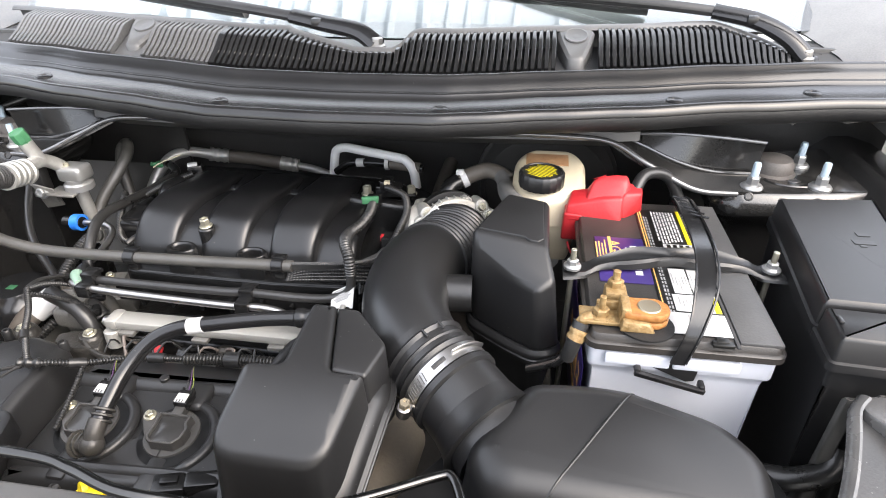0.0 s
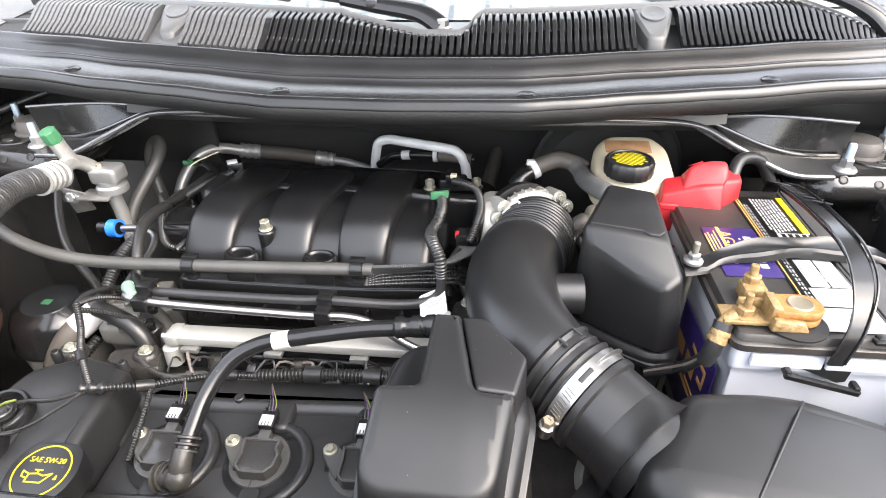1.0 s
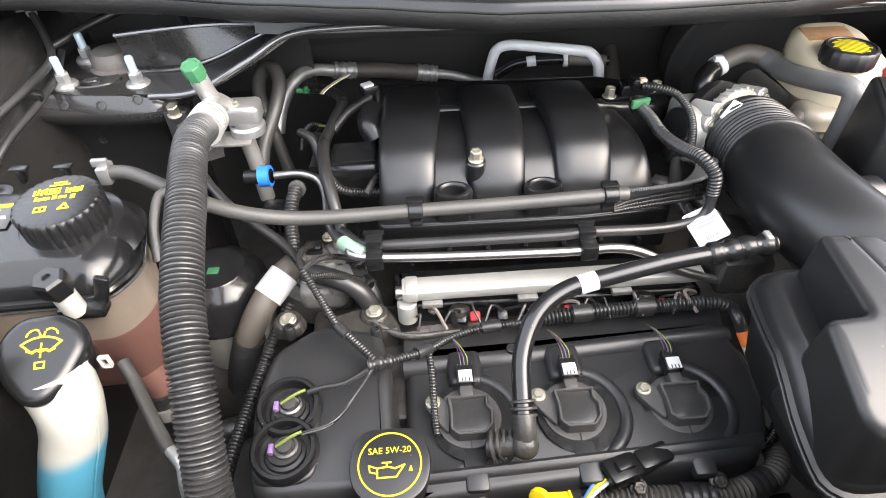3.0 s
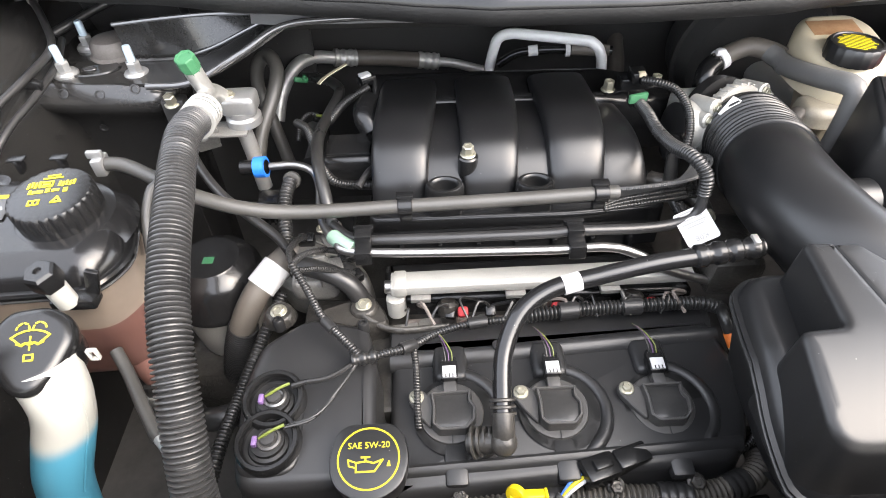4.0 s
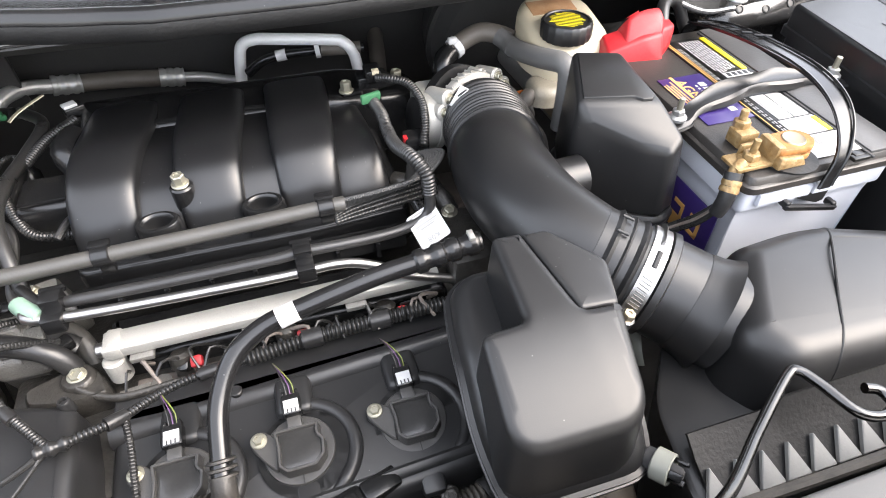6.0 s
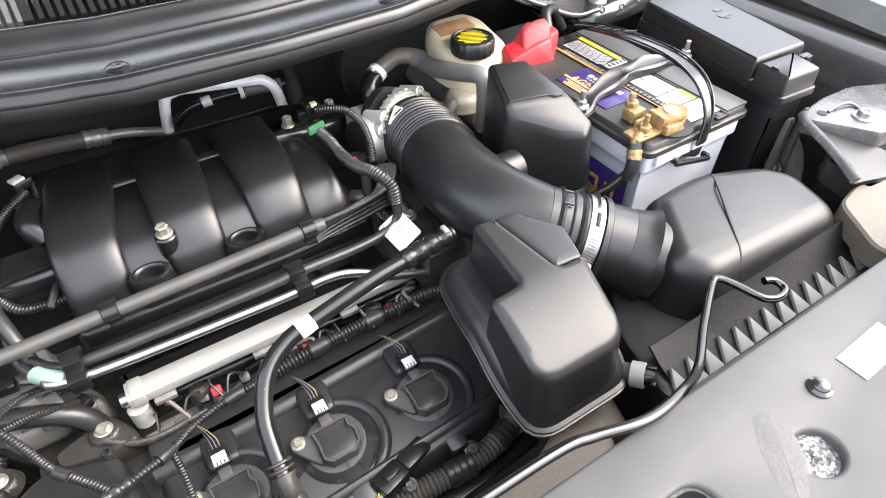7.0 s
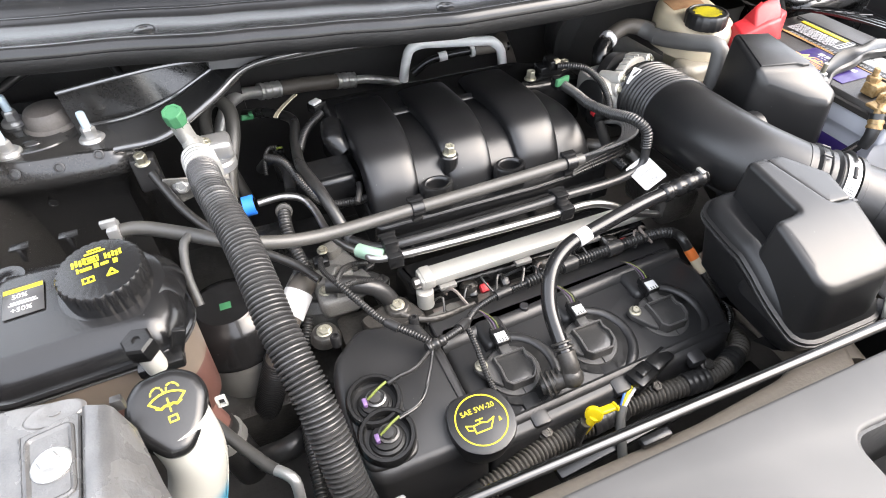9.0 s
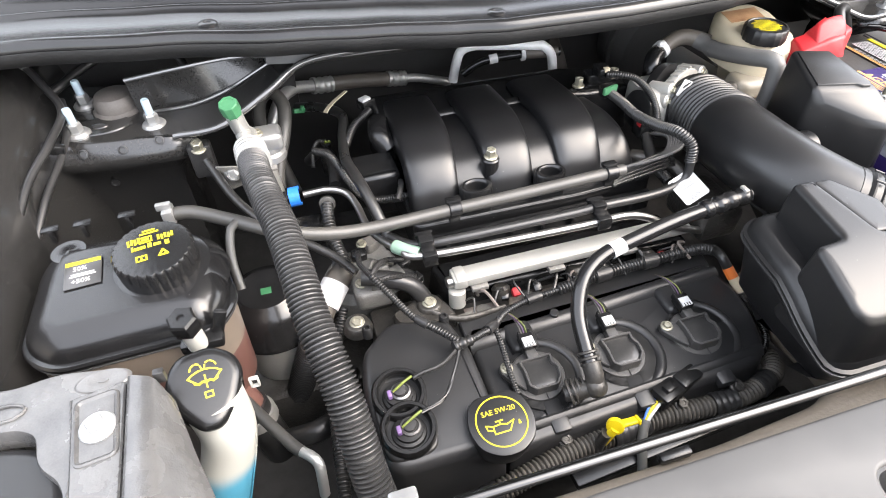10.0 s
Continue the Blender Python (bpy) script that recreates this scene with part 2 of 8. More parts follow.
# the fluid's level shows as a soft line across the neck
nk = M_NECK.node_tree
nk_in = nk.nodes["Principled BSDF"].inputs["Base Color"]
nk_place = nk.nodes.new("ShaderNodeSeparateXYZ")
nk.links.new(nk.nodes["Texture Coordinate"].outputs["Object"], nk_place.inputs[0])
nk_level = nk.nodes.new("ShaderNodeMapRange")
nk_level.interpolation_type = "SMOOTHSTEP"
nk_level.inputs[1].default_value, nk_level.inputs[2].default_value = 0.148, 0.166
nk.links.new(nk_place.outputs["Z"], nk_level.inputs[0])
nk_mix = nk.nodes.new("ShaderNodeMix")
nk_mix.data_type = "RGBA"
nk_mix.inputs[6].default_value = (0.055, 0.215, 0.31, 1)
nk.links.new(nk_level.outputs[0], nk_mix.inputs[0])
nk.links.new(nk_in.links[0].from_socket, nk_mix.inputs[7])
nk.links.new(nk_mix.outputs[2], nk_in)

M_GLASS = bpy.data.materials.new("windscreen_glass")
M_GLASS.use_nodes = True
gb = M_GLASS.node_tree.nodes["Principled BSDF"]
gb.inputs["Transmission Weight"].default_value, gb.inputs["Roughness"].default_value, gb.inputs["IOR"].default_value = 1.0, 0.01, 1.8
gb.inputs["Base Color"].default_value = (0.85, 0.92, 0.9, 1)


# ---- builders ----
BASE = {}


def thing(name, label, category, base, group="", kind=""):
    ob = new(name)
    ob.location = base
    ob.empty_display_size = 0.02
    BASE[ob] = Vector(base)
    return tagged(ob, label, category, group, kind)


def finish(bm, sharp=38):
    bmesh.ops.recalc_face_normals(bm, faces=bm.faces)
    for f in bm.faces:
        f.smooth = True
    lim = radians(sharp)
    for e in bm.edges:
        e.smooth = len(e.link_faces) == 2 and e.calc_face_angle(0) < lim
    return bm


def part(name, bm, mat, parent=None, label="", sharp=38, raw=False):
    """One bmesh, in world places, as one mesh under its thing or part."""
    if not raw:
        finish(bm, sharp)
    base = Vector()
    if parent is not None:
        base = BASE[parent]
        bmesh.ops.translate(bm, verts=bm.verts, vec=-base)
    me = bpy.data.meshes.new(name)
    bm.to_mesh(me)
    bm.free()
    me.materials.append(mat)
    ob = new(name, me)
    ob.parent = parent
    BASE[ob] = base
    if label:
        ob["label"] = label
    return ob


def share(name, ob, m, parent, label=""):
    """Another object on the same mesh, at the pose m relative to its parent."""
    o = new(name, ob.data)
    o.parent = parent
    o.matrix_basis = m
    BASE[o] = BASE[parent]
    if label:
        o["label"] = label
    return o


def single(name, bm, mat, base, label, category, group="", kind="", sharp=38):
    finish(bm, sharp)
    bmesh.ops.translate(bm, verts=bm.verts, vec=-Vector(base))
    me = bpy.data.meshes.new(name)
    bm.to_mesh(me)
    bm.free()
    me.materials.append(mat)
    ob = new(name, me)
    ob.location = base
    BASE[ob] = Vector(base)
    return tagged(ob, label, category, group, kind)


def join(*bms):
    out = bmesh.new()
    for b in bms:
        me = bpy.data.meshes.new("tmp")
        b.to_mesh(me)
        b.free()
        out.from_mesh(me)
        bpy.data.meshes.remove(me)
    return out


def move(bm, m):
    bmesh.ops.transform(bm, matrix=m, verts=bm.verts)
    return bm


def box(cx, cy, cz, sx, sy, sz, bevel=0.003, seg=2, taper=1.0, rot=None):
    bm = bmesh.new()
    bmesh.ops.create_cube(bm, size=1)
    bmesh.ops.scale(bm, vec=(sx, sy, sz), verts=bm.verts)
    if taper != 1.0:
        for v in bm.verts:
            if v.co.z > 0:
                v.co.x *= taper
                v.co.y *= taper
    if bevel:
        bmesh.ops.bevel(bm, geom=list(bm.edges), offset=min(bevel, 0.45 * min(sx, sy, sz)), segments=seg, affect="EDGES", profile=0.5)
    m = Matrix.Translation((cx, cy, cz))
    if rot:
        m = m @ Euler([radians(a) for a in rot]).to_matrix().to_4x4()
    return move(bm, m)


def lathe(profile, seg=28, m=None, ripple=0, depth=0.0):
    """Revolve (radius, height) pairs round z; ripple cuts that many grip flutes into rings of the largest radius."""
    bm = bmesh.new()
    big = max(r for r, z in profile)
    rings = []
    for r, z in profile:
        if r < 1e-6:
            rings.append([bm.verts.new((0, 0, z))])
            continue
        ring = []
        for i in range(seg):
            a = 2 * math.pi * i / seg
            k = r - (depth if ripple and r > big * 0.93 and math.sin(a * ripple) < -0.3 else 0)
            ring.append(bm.verts.new((k * math.cos(a), k * math.sin(a), z)))
        rings.append(ring)
    for a, b in zip(rings, rings[1:]):
        n = max(len(a), len(b))
        for i in range(n):
            q = [a[i % len(a)], a[(i + 1) % len(a)], b[(i + 1) % len(b)], b[i % len(b)]]
            u = []
            for v in q:
                if v not in u:
                    u.append(v)
            if len(u) > 2:
                bm.faces.new(u)
    for ring in (rings[0], rings[-1]):
        if len(ring) > 2:
            bm.faces.new(ring)
    if m is not None:
        move(bm, m)
    return bm


def along(p, q):
    """A pose at p whose z axis points to q."""
    d = Vector(q) - Vector(p)
    return Matrix.Translation(p) @ d.to_track_quat("Z", "Y").to_matrix().to_4x4()


def rod(p, q, r, seg=16, bevel=0.0):
    length = (Vector(q) - Vector(p)).length
    b = bevel or min(r, length) * 0.15
    return lathe([(r - b, 0), (r, b), (r, length - b), (r - b, length)], seg, along(p, q))


def spline(pts, step=0.006):
    p = [Vector(v) for v in pts]
    p = [2 * p[0] - p[1]] + p + [2 * p[-1] - p[-2]]
    out = []
    for i in range(1, len(p) - 2):
        a, b, c, d = p[i - 1:i + 3]
        n = max(2, int((c - b).length / step))
        for k in range(n):
            t = k / n
            out.append(0.5 * (2 * b + (c - a) * t + (2 * a - 5 * b + 4 * c - d) * t * t + (3 * b - a - 3 * c + d) * t ** 3))
    out.append(p[-2])
    return out


def tube(pts, r, seg=12, step=0.006, pitch=0.0, depth=0.0, flat=1.0, smooth=True):
    """A pipe along a spline; r a number or a function of 0..1; pitch and depth make it a corrugated one."""
    path = spline(pts, min(step, pitch / 7) if pitch else step) if smooth else [Vector(v) for v in pts]
    n = len(path)
    total = sum((b - a).length for a, b in zip(path, path[1:]))
    bm = bmesh.new()
    tan = (path[1] - path[0]).normalized()
    side = tan.orthogonal().normalized()
    run, prev = 0.0, None
    for i, c in enumerate(path):
        t2 = (path[min(n - 1, i + 1)] - path[max(0, i - 1)]).normalized()
        side = (tan.rotation_difference(t2) @ side).normalized()
        side = (side - t2 * side.dot(t2)).normalized()
        tan = t2
        up = tan.cross(side)
        if i:
            run += (c - path[i - 1]).length
        rad = r(run / total) if callable(r) else r
        if pitch:
            rad -= depth * (0.5 + 0.5 * math.cos(2 * math.pi * run / pitch)) ** 2
        ring = [bm.verts.new(c + (side * math.cos(2 * math.pi * k / seg) + up * flat * math.sin(2 * math.pi * k / seg)) * rad) for k in range(seg)]
        if prev:
            for k in range(seg):
                bm.faces.new((prev[k], prev[(k + 1) % seg], ring[(k + 1) % seg], ring[k]))
        else:
            bm.faces.new(ring[::-1])
        prev = ring
    bm.faces.new(prev)
    return bm


def fillet(pts, radius, n=5):
    """Round the corners of a closed outline in the plan; radius a number or one for each corner."""
    out = []
    k = len(pts)
    for i in range(k):
        p = Vector((*pts[i][:2], 0))
        a = Vector((*pts[i - 1][:2], 0)) - p
        b = Vector((*pts[(i + 1) % k][:2], 0)) - p
        r = radius[i] if isinstance(radius, (list, tuple)) else radius
        r = min(r, 0.45 * a.length, 0.45 * b.length)
        s, e = p + a.normalized() * r, p + b.normalized() * r
        for j in range(n + 1):
            t = j / n
            out.append((1 - t) ** 2 * s + 2 * t * (1 - t) * p + t * t * e)
    return out


def moulded(outline, levels, radius=0.01, n=5, cap_bottom=True, grid=0.0):
    """A moulded shell: rings of a filleted outline at (height, inset) levels, height a number or a function of x and y."""
    ring0 = fillet(outline, radius, n)
    k = len(ring0)
    area = sum(ring0[i].x * ring0[(i + 1) % k].y - ring0[(i + 1) % k].x * ring0[i].y for i in range(k))
    sgn = 1 if area > 0 else -1
    normals = []
    for i in range(k):
        d = (ring0[(i + 1) % k] - ring0[i - 1])
        normals.append(Vector((-d.y, d.x, 0)).normalized() * sgn)
    bm = bmesh.new()
    prev = first = None
    for z, inset in levels:
        ring = []
        for p, nn in zip(ring0, normals):
            q = p + nn * inset
            ring.append(bm.verts.new((q.x, q.y, z(q.x, q.y) if callable(z) else z)))
        if prev:
            for i in range(k):
                bm.faces.new((prev[i], prev[(i + 1) % k], ring[(i + 1) % k], ring[i]))
        else:
            first = ring
        prev = ring
    lid = bm.faces.new(prev)
    if cap_bottom:
        bm.faces.new(first[::-1])
    if grid:
        top = levels[-1][0]
        lid.material_index = 1
        xs, ys = [v.co.x for v in prev], [v.co.y for v in prev]
        for lo, hi, no in ((min(xs), max(xs), (1, 0, 0)), (min(ys), max(ys), (0, 1, 0))):
            c = lo + grid
            while c < hi:
                faces = [f for f in bm.faces if f.material_index == 1]
                geom = set(faces)
                for f in faces:
                    geom.update(f.edges)
                    geom.update(f.verts)
                bmesh.ops.bisect_plane(bm, geom=list(geom), plane_co=(c * no[0], c * no[1], 0), plane_no=no)
                c += grid
        for v in {v for f in bm.faces if f.material_index == 1 for v in f.verts}:
            v.co.z = top(v.co.x, v.co.y)
        for f in bm.faces:
            f.material_index = 0
    return bm


def ribbon(pts, widths, thick, across=(1, 0, 0)):
    """A flat strap along a spline."""
    path = spline(pts, 0.006)
    a = Vector(across)
    n = len(path)
    rows = []
    for i, p in enumerate(path):
        t = i / (n - 1) * (len(widths) - 1)
        k = min(int(t), len(widths) - 2)
        w = widths[k] + (widths[k + 1] - widths[k]) * (t - k)
        rows.append([p + a * w * u for u in (-0.5, -0.35, 0, 0.35, 0.5)])
    return thicken(sheet(rows), thick)


def facet(verts, faces, bevel, seg=3):
    """A faceted solid with every hard edge rounded."""
    bm = bmesh.new()
    v = [bm.verts.new(p) for p in verts]
    for f in faces:
        bm.faces.new([v[i] for i in f])
    bmesh.ops.recalc_face_normals(bm, faces=bm.faces)
    hard = [e for e in bm.edges if len(e.link_faces) == 2 and e.calc_face_angle(0) > 0.12]
    bmesh.ops.bevel(bm, geom=hard, offset=bevel, segments=seg, affect="EDGES", profile=0.5)
    return bm


def prism(top, bottom, bevel, seg=3):
    """A solid between two rings of the same count."""
    n = len(top)
    return facet(list(top) + list(bottom), [list(range(n)), list(range(2 * n - 1, n - 1, -1))] + [[i, (i + 1) % n, n + (i + 1) % n, n + i] for i in range(n)], bevel, seg)


def drape(bm, pts, lift=0.0):
    """Lay a line of plan points on the highest faces of a mesh."""
    out = []
    for x, y in pts:
        best = None
        for f in bm.faces:
            vs = [v.co for v in f.verts]
            for i in range(1, len(vs) - 1):
                a, b, c = vs[0], vs[i], vs[i + 1]
                d = (b.y - c.y) * (a.x - c.x) + (c.x - b.x) * (a.y - c.y)
                if abs(d) < 1e-12:
                    continue
                u = ((b.y - c.y) * (x - c.x) + (c.x - b.x) * (y - c.y)) / d
                w = ((c.y - a.y) * (x - c.x) + (a.x - c.x) * (y - c.y)) / d
                if u >= -1e-6 and w >= -1e-6 and u + w <= 1.000001:
                    z = u * a.z + w * b.z + (1 - u - w) * c.z
                    best = z if best is None else max(best, z)
        if best is not None:
            out.append((x, y, best + lift))
    return out


def soft_levels(z0, z1, edge=0.008, draft=0.004, n=4):
    """Levels of a box with drafted sides and a rounded top edge; z1 a number or a function."""
    f = z1 if callable(z1) else (lambda x, y: z1)
    out = [(z0, 0)]
    if draft < 0:
        out, draft = [(z0, draft)], 0
    for i in range(n + 1):
        a = math.pi / 2 * i / n
        drop = edge * (1 - math.sin(a))
        out.append(((lambda x, y, d=drop: f(x, y) - d), draft + edge * (1 - math.cos(a))))
    return out


def sheet(rows):
    """A grid of points as a surface."""
    bm = bmesh.new()
    v = [[bm.verts.new(p) for p in row] for row in rows]
    for a, b in zip(v, v[1:]):
        for i in range(len(a) - 1):
            bm.faces.new((a[i], a[i + 1], b[i + 1], b[i]))
    return bm


def hull(pts, bevel, seg=3):
    """A convex lump round the points, with softened edges."""
    bm = bmesh.new()
    for p in pts:
        bm.verts.new(p)
    bmesh.ops.convex_hull(bm, input=bm.verts)
    loose = [v for v in bm.verts if not v.link_faces]
    bmesh.ops.delete(bm, geom=loose, context="VERTS")
    bmesh.ops.dissolve_limit(bm, angle_limit=0.12, verts=bm.verts, edges=bm.edges)
    bmesh.ops.recalc_face_normals(bm, faces=bm.faces)
    bmesh.ops.bevel(bm, geom=[k for k in bm.edges if k.calc_face_angle(0) > 0.2], offset=bevel, segments=seg, affect="EDGES", profile=0.5)
    return bm


def thicken(bm, t):
    bmesh.ops.recalc_face_normals(bm, faces=bm.faces)
    bmesh.ops.solidify(bm, geom=list(bm.faces), thickness=t)
    return bm


def words(text, size, m, depth=0.0004):
    cu = bpy.data.curves.new("words", "FONT")
    cu.body, cu.size, cu.extrude, cu.align_x, cu.align_y, cu.resolution_u = text, size, depth, "CENTER", "CENTER", 3
    ob = bpy.data.objects.new("words", cu)
    scene.collection.objects.link(ob)
    me = bpy.data.meshes.new_from_object(ob.evaluated_get(bpy.context.evaluated_depsgraph_get()))
    bpy.data.objects.remove(ob)
    bpy.data.curves.remove(cu)
    bm = bmesh.new()
    bm.from_mesh(me)
    bpy.data.meshes.remove(me)
    return move(bm, m)


def stroke(pts, w, m, depth=0.0004):
    """A drawn line of width w through (x, y) points in the plane of m."""
    bm = bmesh.new()
    for (ax, ay), (bx, by) in zip(pts, pts[1:]):
        d = Vector((bx - ax, by - ay, 0))
        if d.length < 1e-6:
            continue
        d.normalize()
        nrm = Vector((-d.y, d.x, 0)) * w / 2
        a, b = Vector((ax, ay, 0)) - d * w * 0.4, Vector((bx, by, 0)) + d * w * 0.4
        low = [bm.verts.new(p) for p in (a - nrm, b - nrm, b + nrm, a + nrm)]
        high = [bm.verts.new(v.co + Vector((0, 0, depth))) for v in low]
        bm.faces.new(high)
        for i in range(4):
            bm.faces.new((low[i], low[(i + 1) % 4], high[(i + 1) % 4], high[i]))
    return move(bm, m)


def bars(rows, m, depth=0.0003):
    """Plain bars (x, y, width, height) for writing too small to read."""
    bm = bmesh.new()
    for x, y, w, h in rows:
        b = bmesh.ops.create_cube(bm, size=1)
        for v in b["verts"]:
            v.co = Vector((x + v.co.x * w, y + v.co.y * h, (v.co.z + 0.5) * depth))
    return move(bm, m)


def circle_pts(r, n=40, cx=0, cy=0):
    return [(cx + r * math.cos(2 * math.pi * i / n), cy + r * math.sin(2 * math.pi * i / n)) for i in range(n + 1)]


def hex_bolt(name, p, axis, r, parent, mat=None, label="", h=None, washer=1.35):
    """A flanged hexagon bolt head standing at p along the axis."""
    h = h or r * 1.1
    m = along(p, Vector(p) + Vector(axis))
    wash = lathe([(r * washer, 0), (r * washer, r * 0.18), (r * washer * 0.92, r * 0.3), (r * 0.9, r * 0.38)], 20, m)
    head = lathe([(r, r * 0.3), (r, h - r * 0.12), (r * 0.86, h), (r * 0.5, h), (r * 0.45, h - r * 0.15)], 6, m)
    return part(name, join(wash, head), mat or M_ZINC, parent, label, sharp=25)


# ---- surroundings ----
single("ground", box(0, 0, -0.05, 60, 60, 0.1, 0), M_CONCRETE, (0, 0, -0.1), "worn grey concrete ground under the car", "ground", kind="structure")


def siding():
    bm = bmesh.new()
    rows = []
    n = 300
    for z in (0.0, 5.0):
        rows.append([(-9 + 10.6 * i / n, 6.0 + (0.03 if (i // 3) % 4 == 0 else 0.0), z) for i in range(n + 1)])
    return thicken(sheet(rows), 0.02)


single("wall_back", siding(), M_SIDING, (0, 6, 0), "pale ribbed steel siding wall behind the car", "wall", kind="structure", sharp=20)

# added out of view: a bright ribbed sheet for the windscreen to reflect
M_ROOFING = bpy.data.materials.new("added_translucent_roof")
M_ROOFING.use_nodes = True
rt = M_ROOFING.node_tree
tr = rt.nodes.new("ShaderNodeBsdfTranslucent")
tr.inputs[0].default_value = (0.75, 0.8, 0.84, 1)
rt.links.new(tr.outputs[0], rt.nodes["Material Output"].inputs[0])


def roofing():
    n = 160
    rows = [[(-2.6 + 4.0 * i / n, y, 3.4 + (0.035 if (i // 2) % 4 == 0 else 0.0)) for i in range(n + 1)] for y in (1.2, 6.0)]
    return sheet(rows)


single("unseen_roof", roofing(), M_ROOFING, (0, 3, 3.4), "unseen pale ribbed sheet added for the windscreen to reflect", "roof", kind="structure", sharp=20)

# ---- body shell ----
OFF = [(0, 0), (0.15, 0.006), (0.2, 0.018), (0.3, 0.044), (0.4, 0.066), (0.55, 0.108), (0.7, 0.14), (0.9, 0.165)]


def bow(x):
    """How far the cowl sweeps back from its middle."""
    d = abs(x - CX)
    for (a, u), (b, v) in zip(OFF, OFF[1:]):
        if d <= b:
            t = (d - a) / (b - a)
            t = t * t * (3 - 2 * t) * 0.5 + t * 0.5
            return u + (v - u) * t
    return OFF[-1][1]


def cowl_strip(section, x0, x1, n=90, thick=0.003):
    rows = []
    for i in range(n + 1):
        x = x0 + (x1 - x0) * i / n
        rows.append([(x, y + bow(x), z) for y, z in section])
    return thicken(sheet(rows), thick)


M_TOWER = material("dusty_black_tower_paint", (0.011, 0.011, 0.0112), 0.22, coat=0.3, dust=0.5, dust_color=(0.05, 0.048, 0.045), bump=0.08, specks=0.25, wave=0.2, blotch=14)
M_CAPRUBBER = material("brown_dusty_rubber", (0.05, 0.042, 0.037), 0.6, dust=0.25)
M_INTAKE = material("satin_black_intake_plastic", (0.0058, 0.0059, 0.0064), 0.31, bump=0.1, grain=1800, dust=0.3, dust_color=(0.026, 0.026, 0.027), specks=0.4, blotch=11)
M_FIREWALL = material("black_seam_sealed_steel", (0.034, 0.0335, 0.033), 0.38, dust=0.4, dust_color=(0.08, 0.077, 0.072), bump=0.3, specks=0.3, blotch=9, wave=0.3, spec=0.4)
body = thing("car_body", "black painted car body shell round the open engine bay", "car body", (CX, 0.5, 0.1))


def firewall():
    sec = [(0.372, 1.052), (0.376, 1.062), (0.384, 1.063), (0.392, 1.05), (0.41, 1.03), (0.47, 1.015), (0.56, 0.99), (0.63, 0.96), (0.66, 0.92), (0.665, 0.5)]
    rows = []
    for i in range(61):
        x = -0.70 + 1.616 * i / 60
        out = min(1.0, max(0.0, (abs(x - CX) - 0.43) / 0.03))
        rows.append([(x, y + 0.25 * bow(x) * (1 if k < 5 else 0.2) * (1 - out) + out * max(0.0, 0.59 - y), z) for k, (y, z) in enumerate(sec)])
    return thicken(sheet(rows), 0.004)


part("firewall", firewall(), M_FIREWALL, body, "dull black firewall with a rolled upper flange")
part("upper_flange", cowl_strip([(0.30, 1.108), (0.33, 1.10), (0.372, 1.095), (0.378, 1.064), (0.386, 1.062)], -0.70, 0.916, 60), M_DULL, body)


def fender_side(s):
    """Inner wing wall, from the headlamp mount back to the cowl."""
    rows = []
    for i in range(21):
        y = -0.40 + 1.0 * i / 20
        low = 0.05 if s > 0 else 0.0
        rows.append([(CX + s * u, y, z - low * (z > 0.9)) for u, z in ((0.70, 0.0), (0.70, 0.86), (0.715, 0.95), (0.735, 1.03), (0.77, 1.06), (0.80, 1.062), (0.84, 1.05))])
    return thicken(sheet(rows), 0.004)


for s in (-1, 1):
    part("inner_fender", fender_side(s), M_TOWER, body)


def outer_fender(s):
    rows = []
    for i in range(21):
        y = -0.55 + 1.3 * i / 20
        rows.append([(CX + s * u, y, z + 0.06 * (y + 0.5) - (0.055 if s > 0 else 0.0)) for u, z in ((0.80, 1.045), (0.815, 1.075), (0.84, 1.085), (0.88, 1.07), (0.92, 1.0), (0.93, 0.6))])
    return thicken(sheet(rows), 0.003)


for s in (-1, 1):
    part("outer_fender", outer_fender(s), M_FENDER, body, "glossy pale grey outer fender")
    e = lambda x: x if s > 0 else 2 * CX - x
    part("fender_corner", thicken(sheet([[(e(x), y, z) for x, y, z in row] for row in (
        [(0.76, 0.72, 1.178), (0.84, 0.71, 1.20), (0.97, 0.70, 1.235)], [(0.815, 0.62, 1.160), (0.87, 0.61, 1.175), (0.96, 0.60, 1.20)],
        [(0.845, 0.555, 1.142), (0.89, 0.54, 1.152), (0.95, 0.53, 1.16)], [(0.865, 0.52, 1.12), (0.90, 0.50, 1.122), (0.95, 0.48, 1.13)])]), 0.003), M_FENDER, body, "pale grey panel beside the windscreen")


def strut_tower(s):
    """Sheet-steel tower: flat top, a curved front band and a wall set back under it."""
    f = lambda x: x if s < 0 else 2 * CX - x
    plan = [(f(-0.68), 0.380), (f(-0.60), 0.366), (f(-0.53), 0.354), (f(-0.462), 0.352), (f(-0.44), 0.375), (f(-0.436), 0.50), (f(-0.68), 0.56)]
    return moulded(plan, [(0.60, 0.036), (0.90, 0.036), (0.930, 0.030), (0.946, 0.016), (0.955, 0.003), (0.962, -0.004), (0.970, -0.0075), (0.978, -0.0065), (0.986, -0.002), (0.992, 0.002), (0.996, 0.006), (0.997, 0.010)], [0.01, 0.03, 0.03, 0.02, 0.02, 0.02, 0.01])


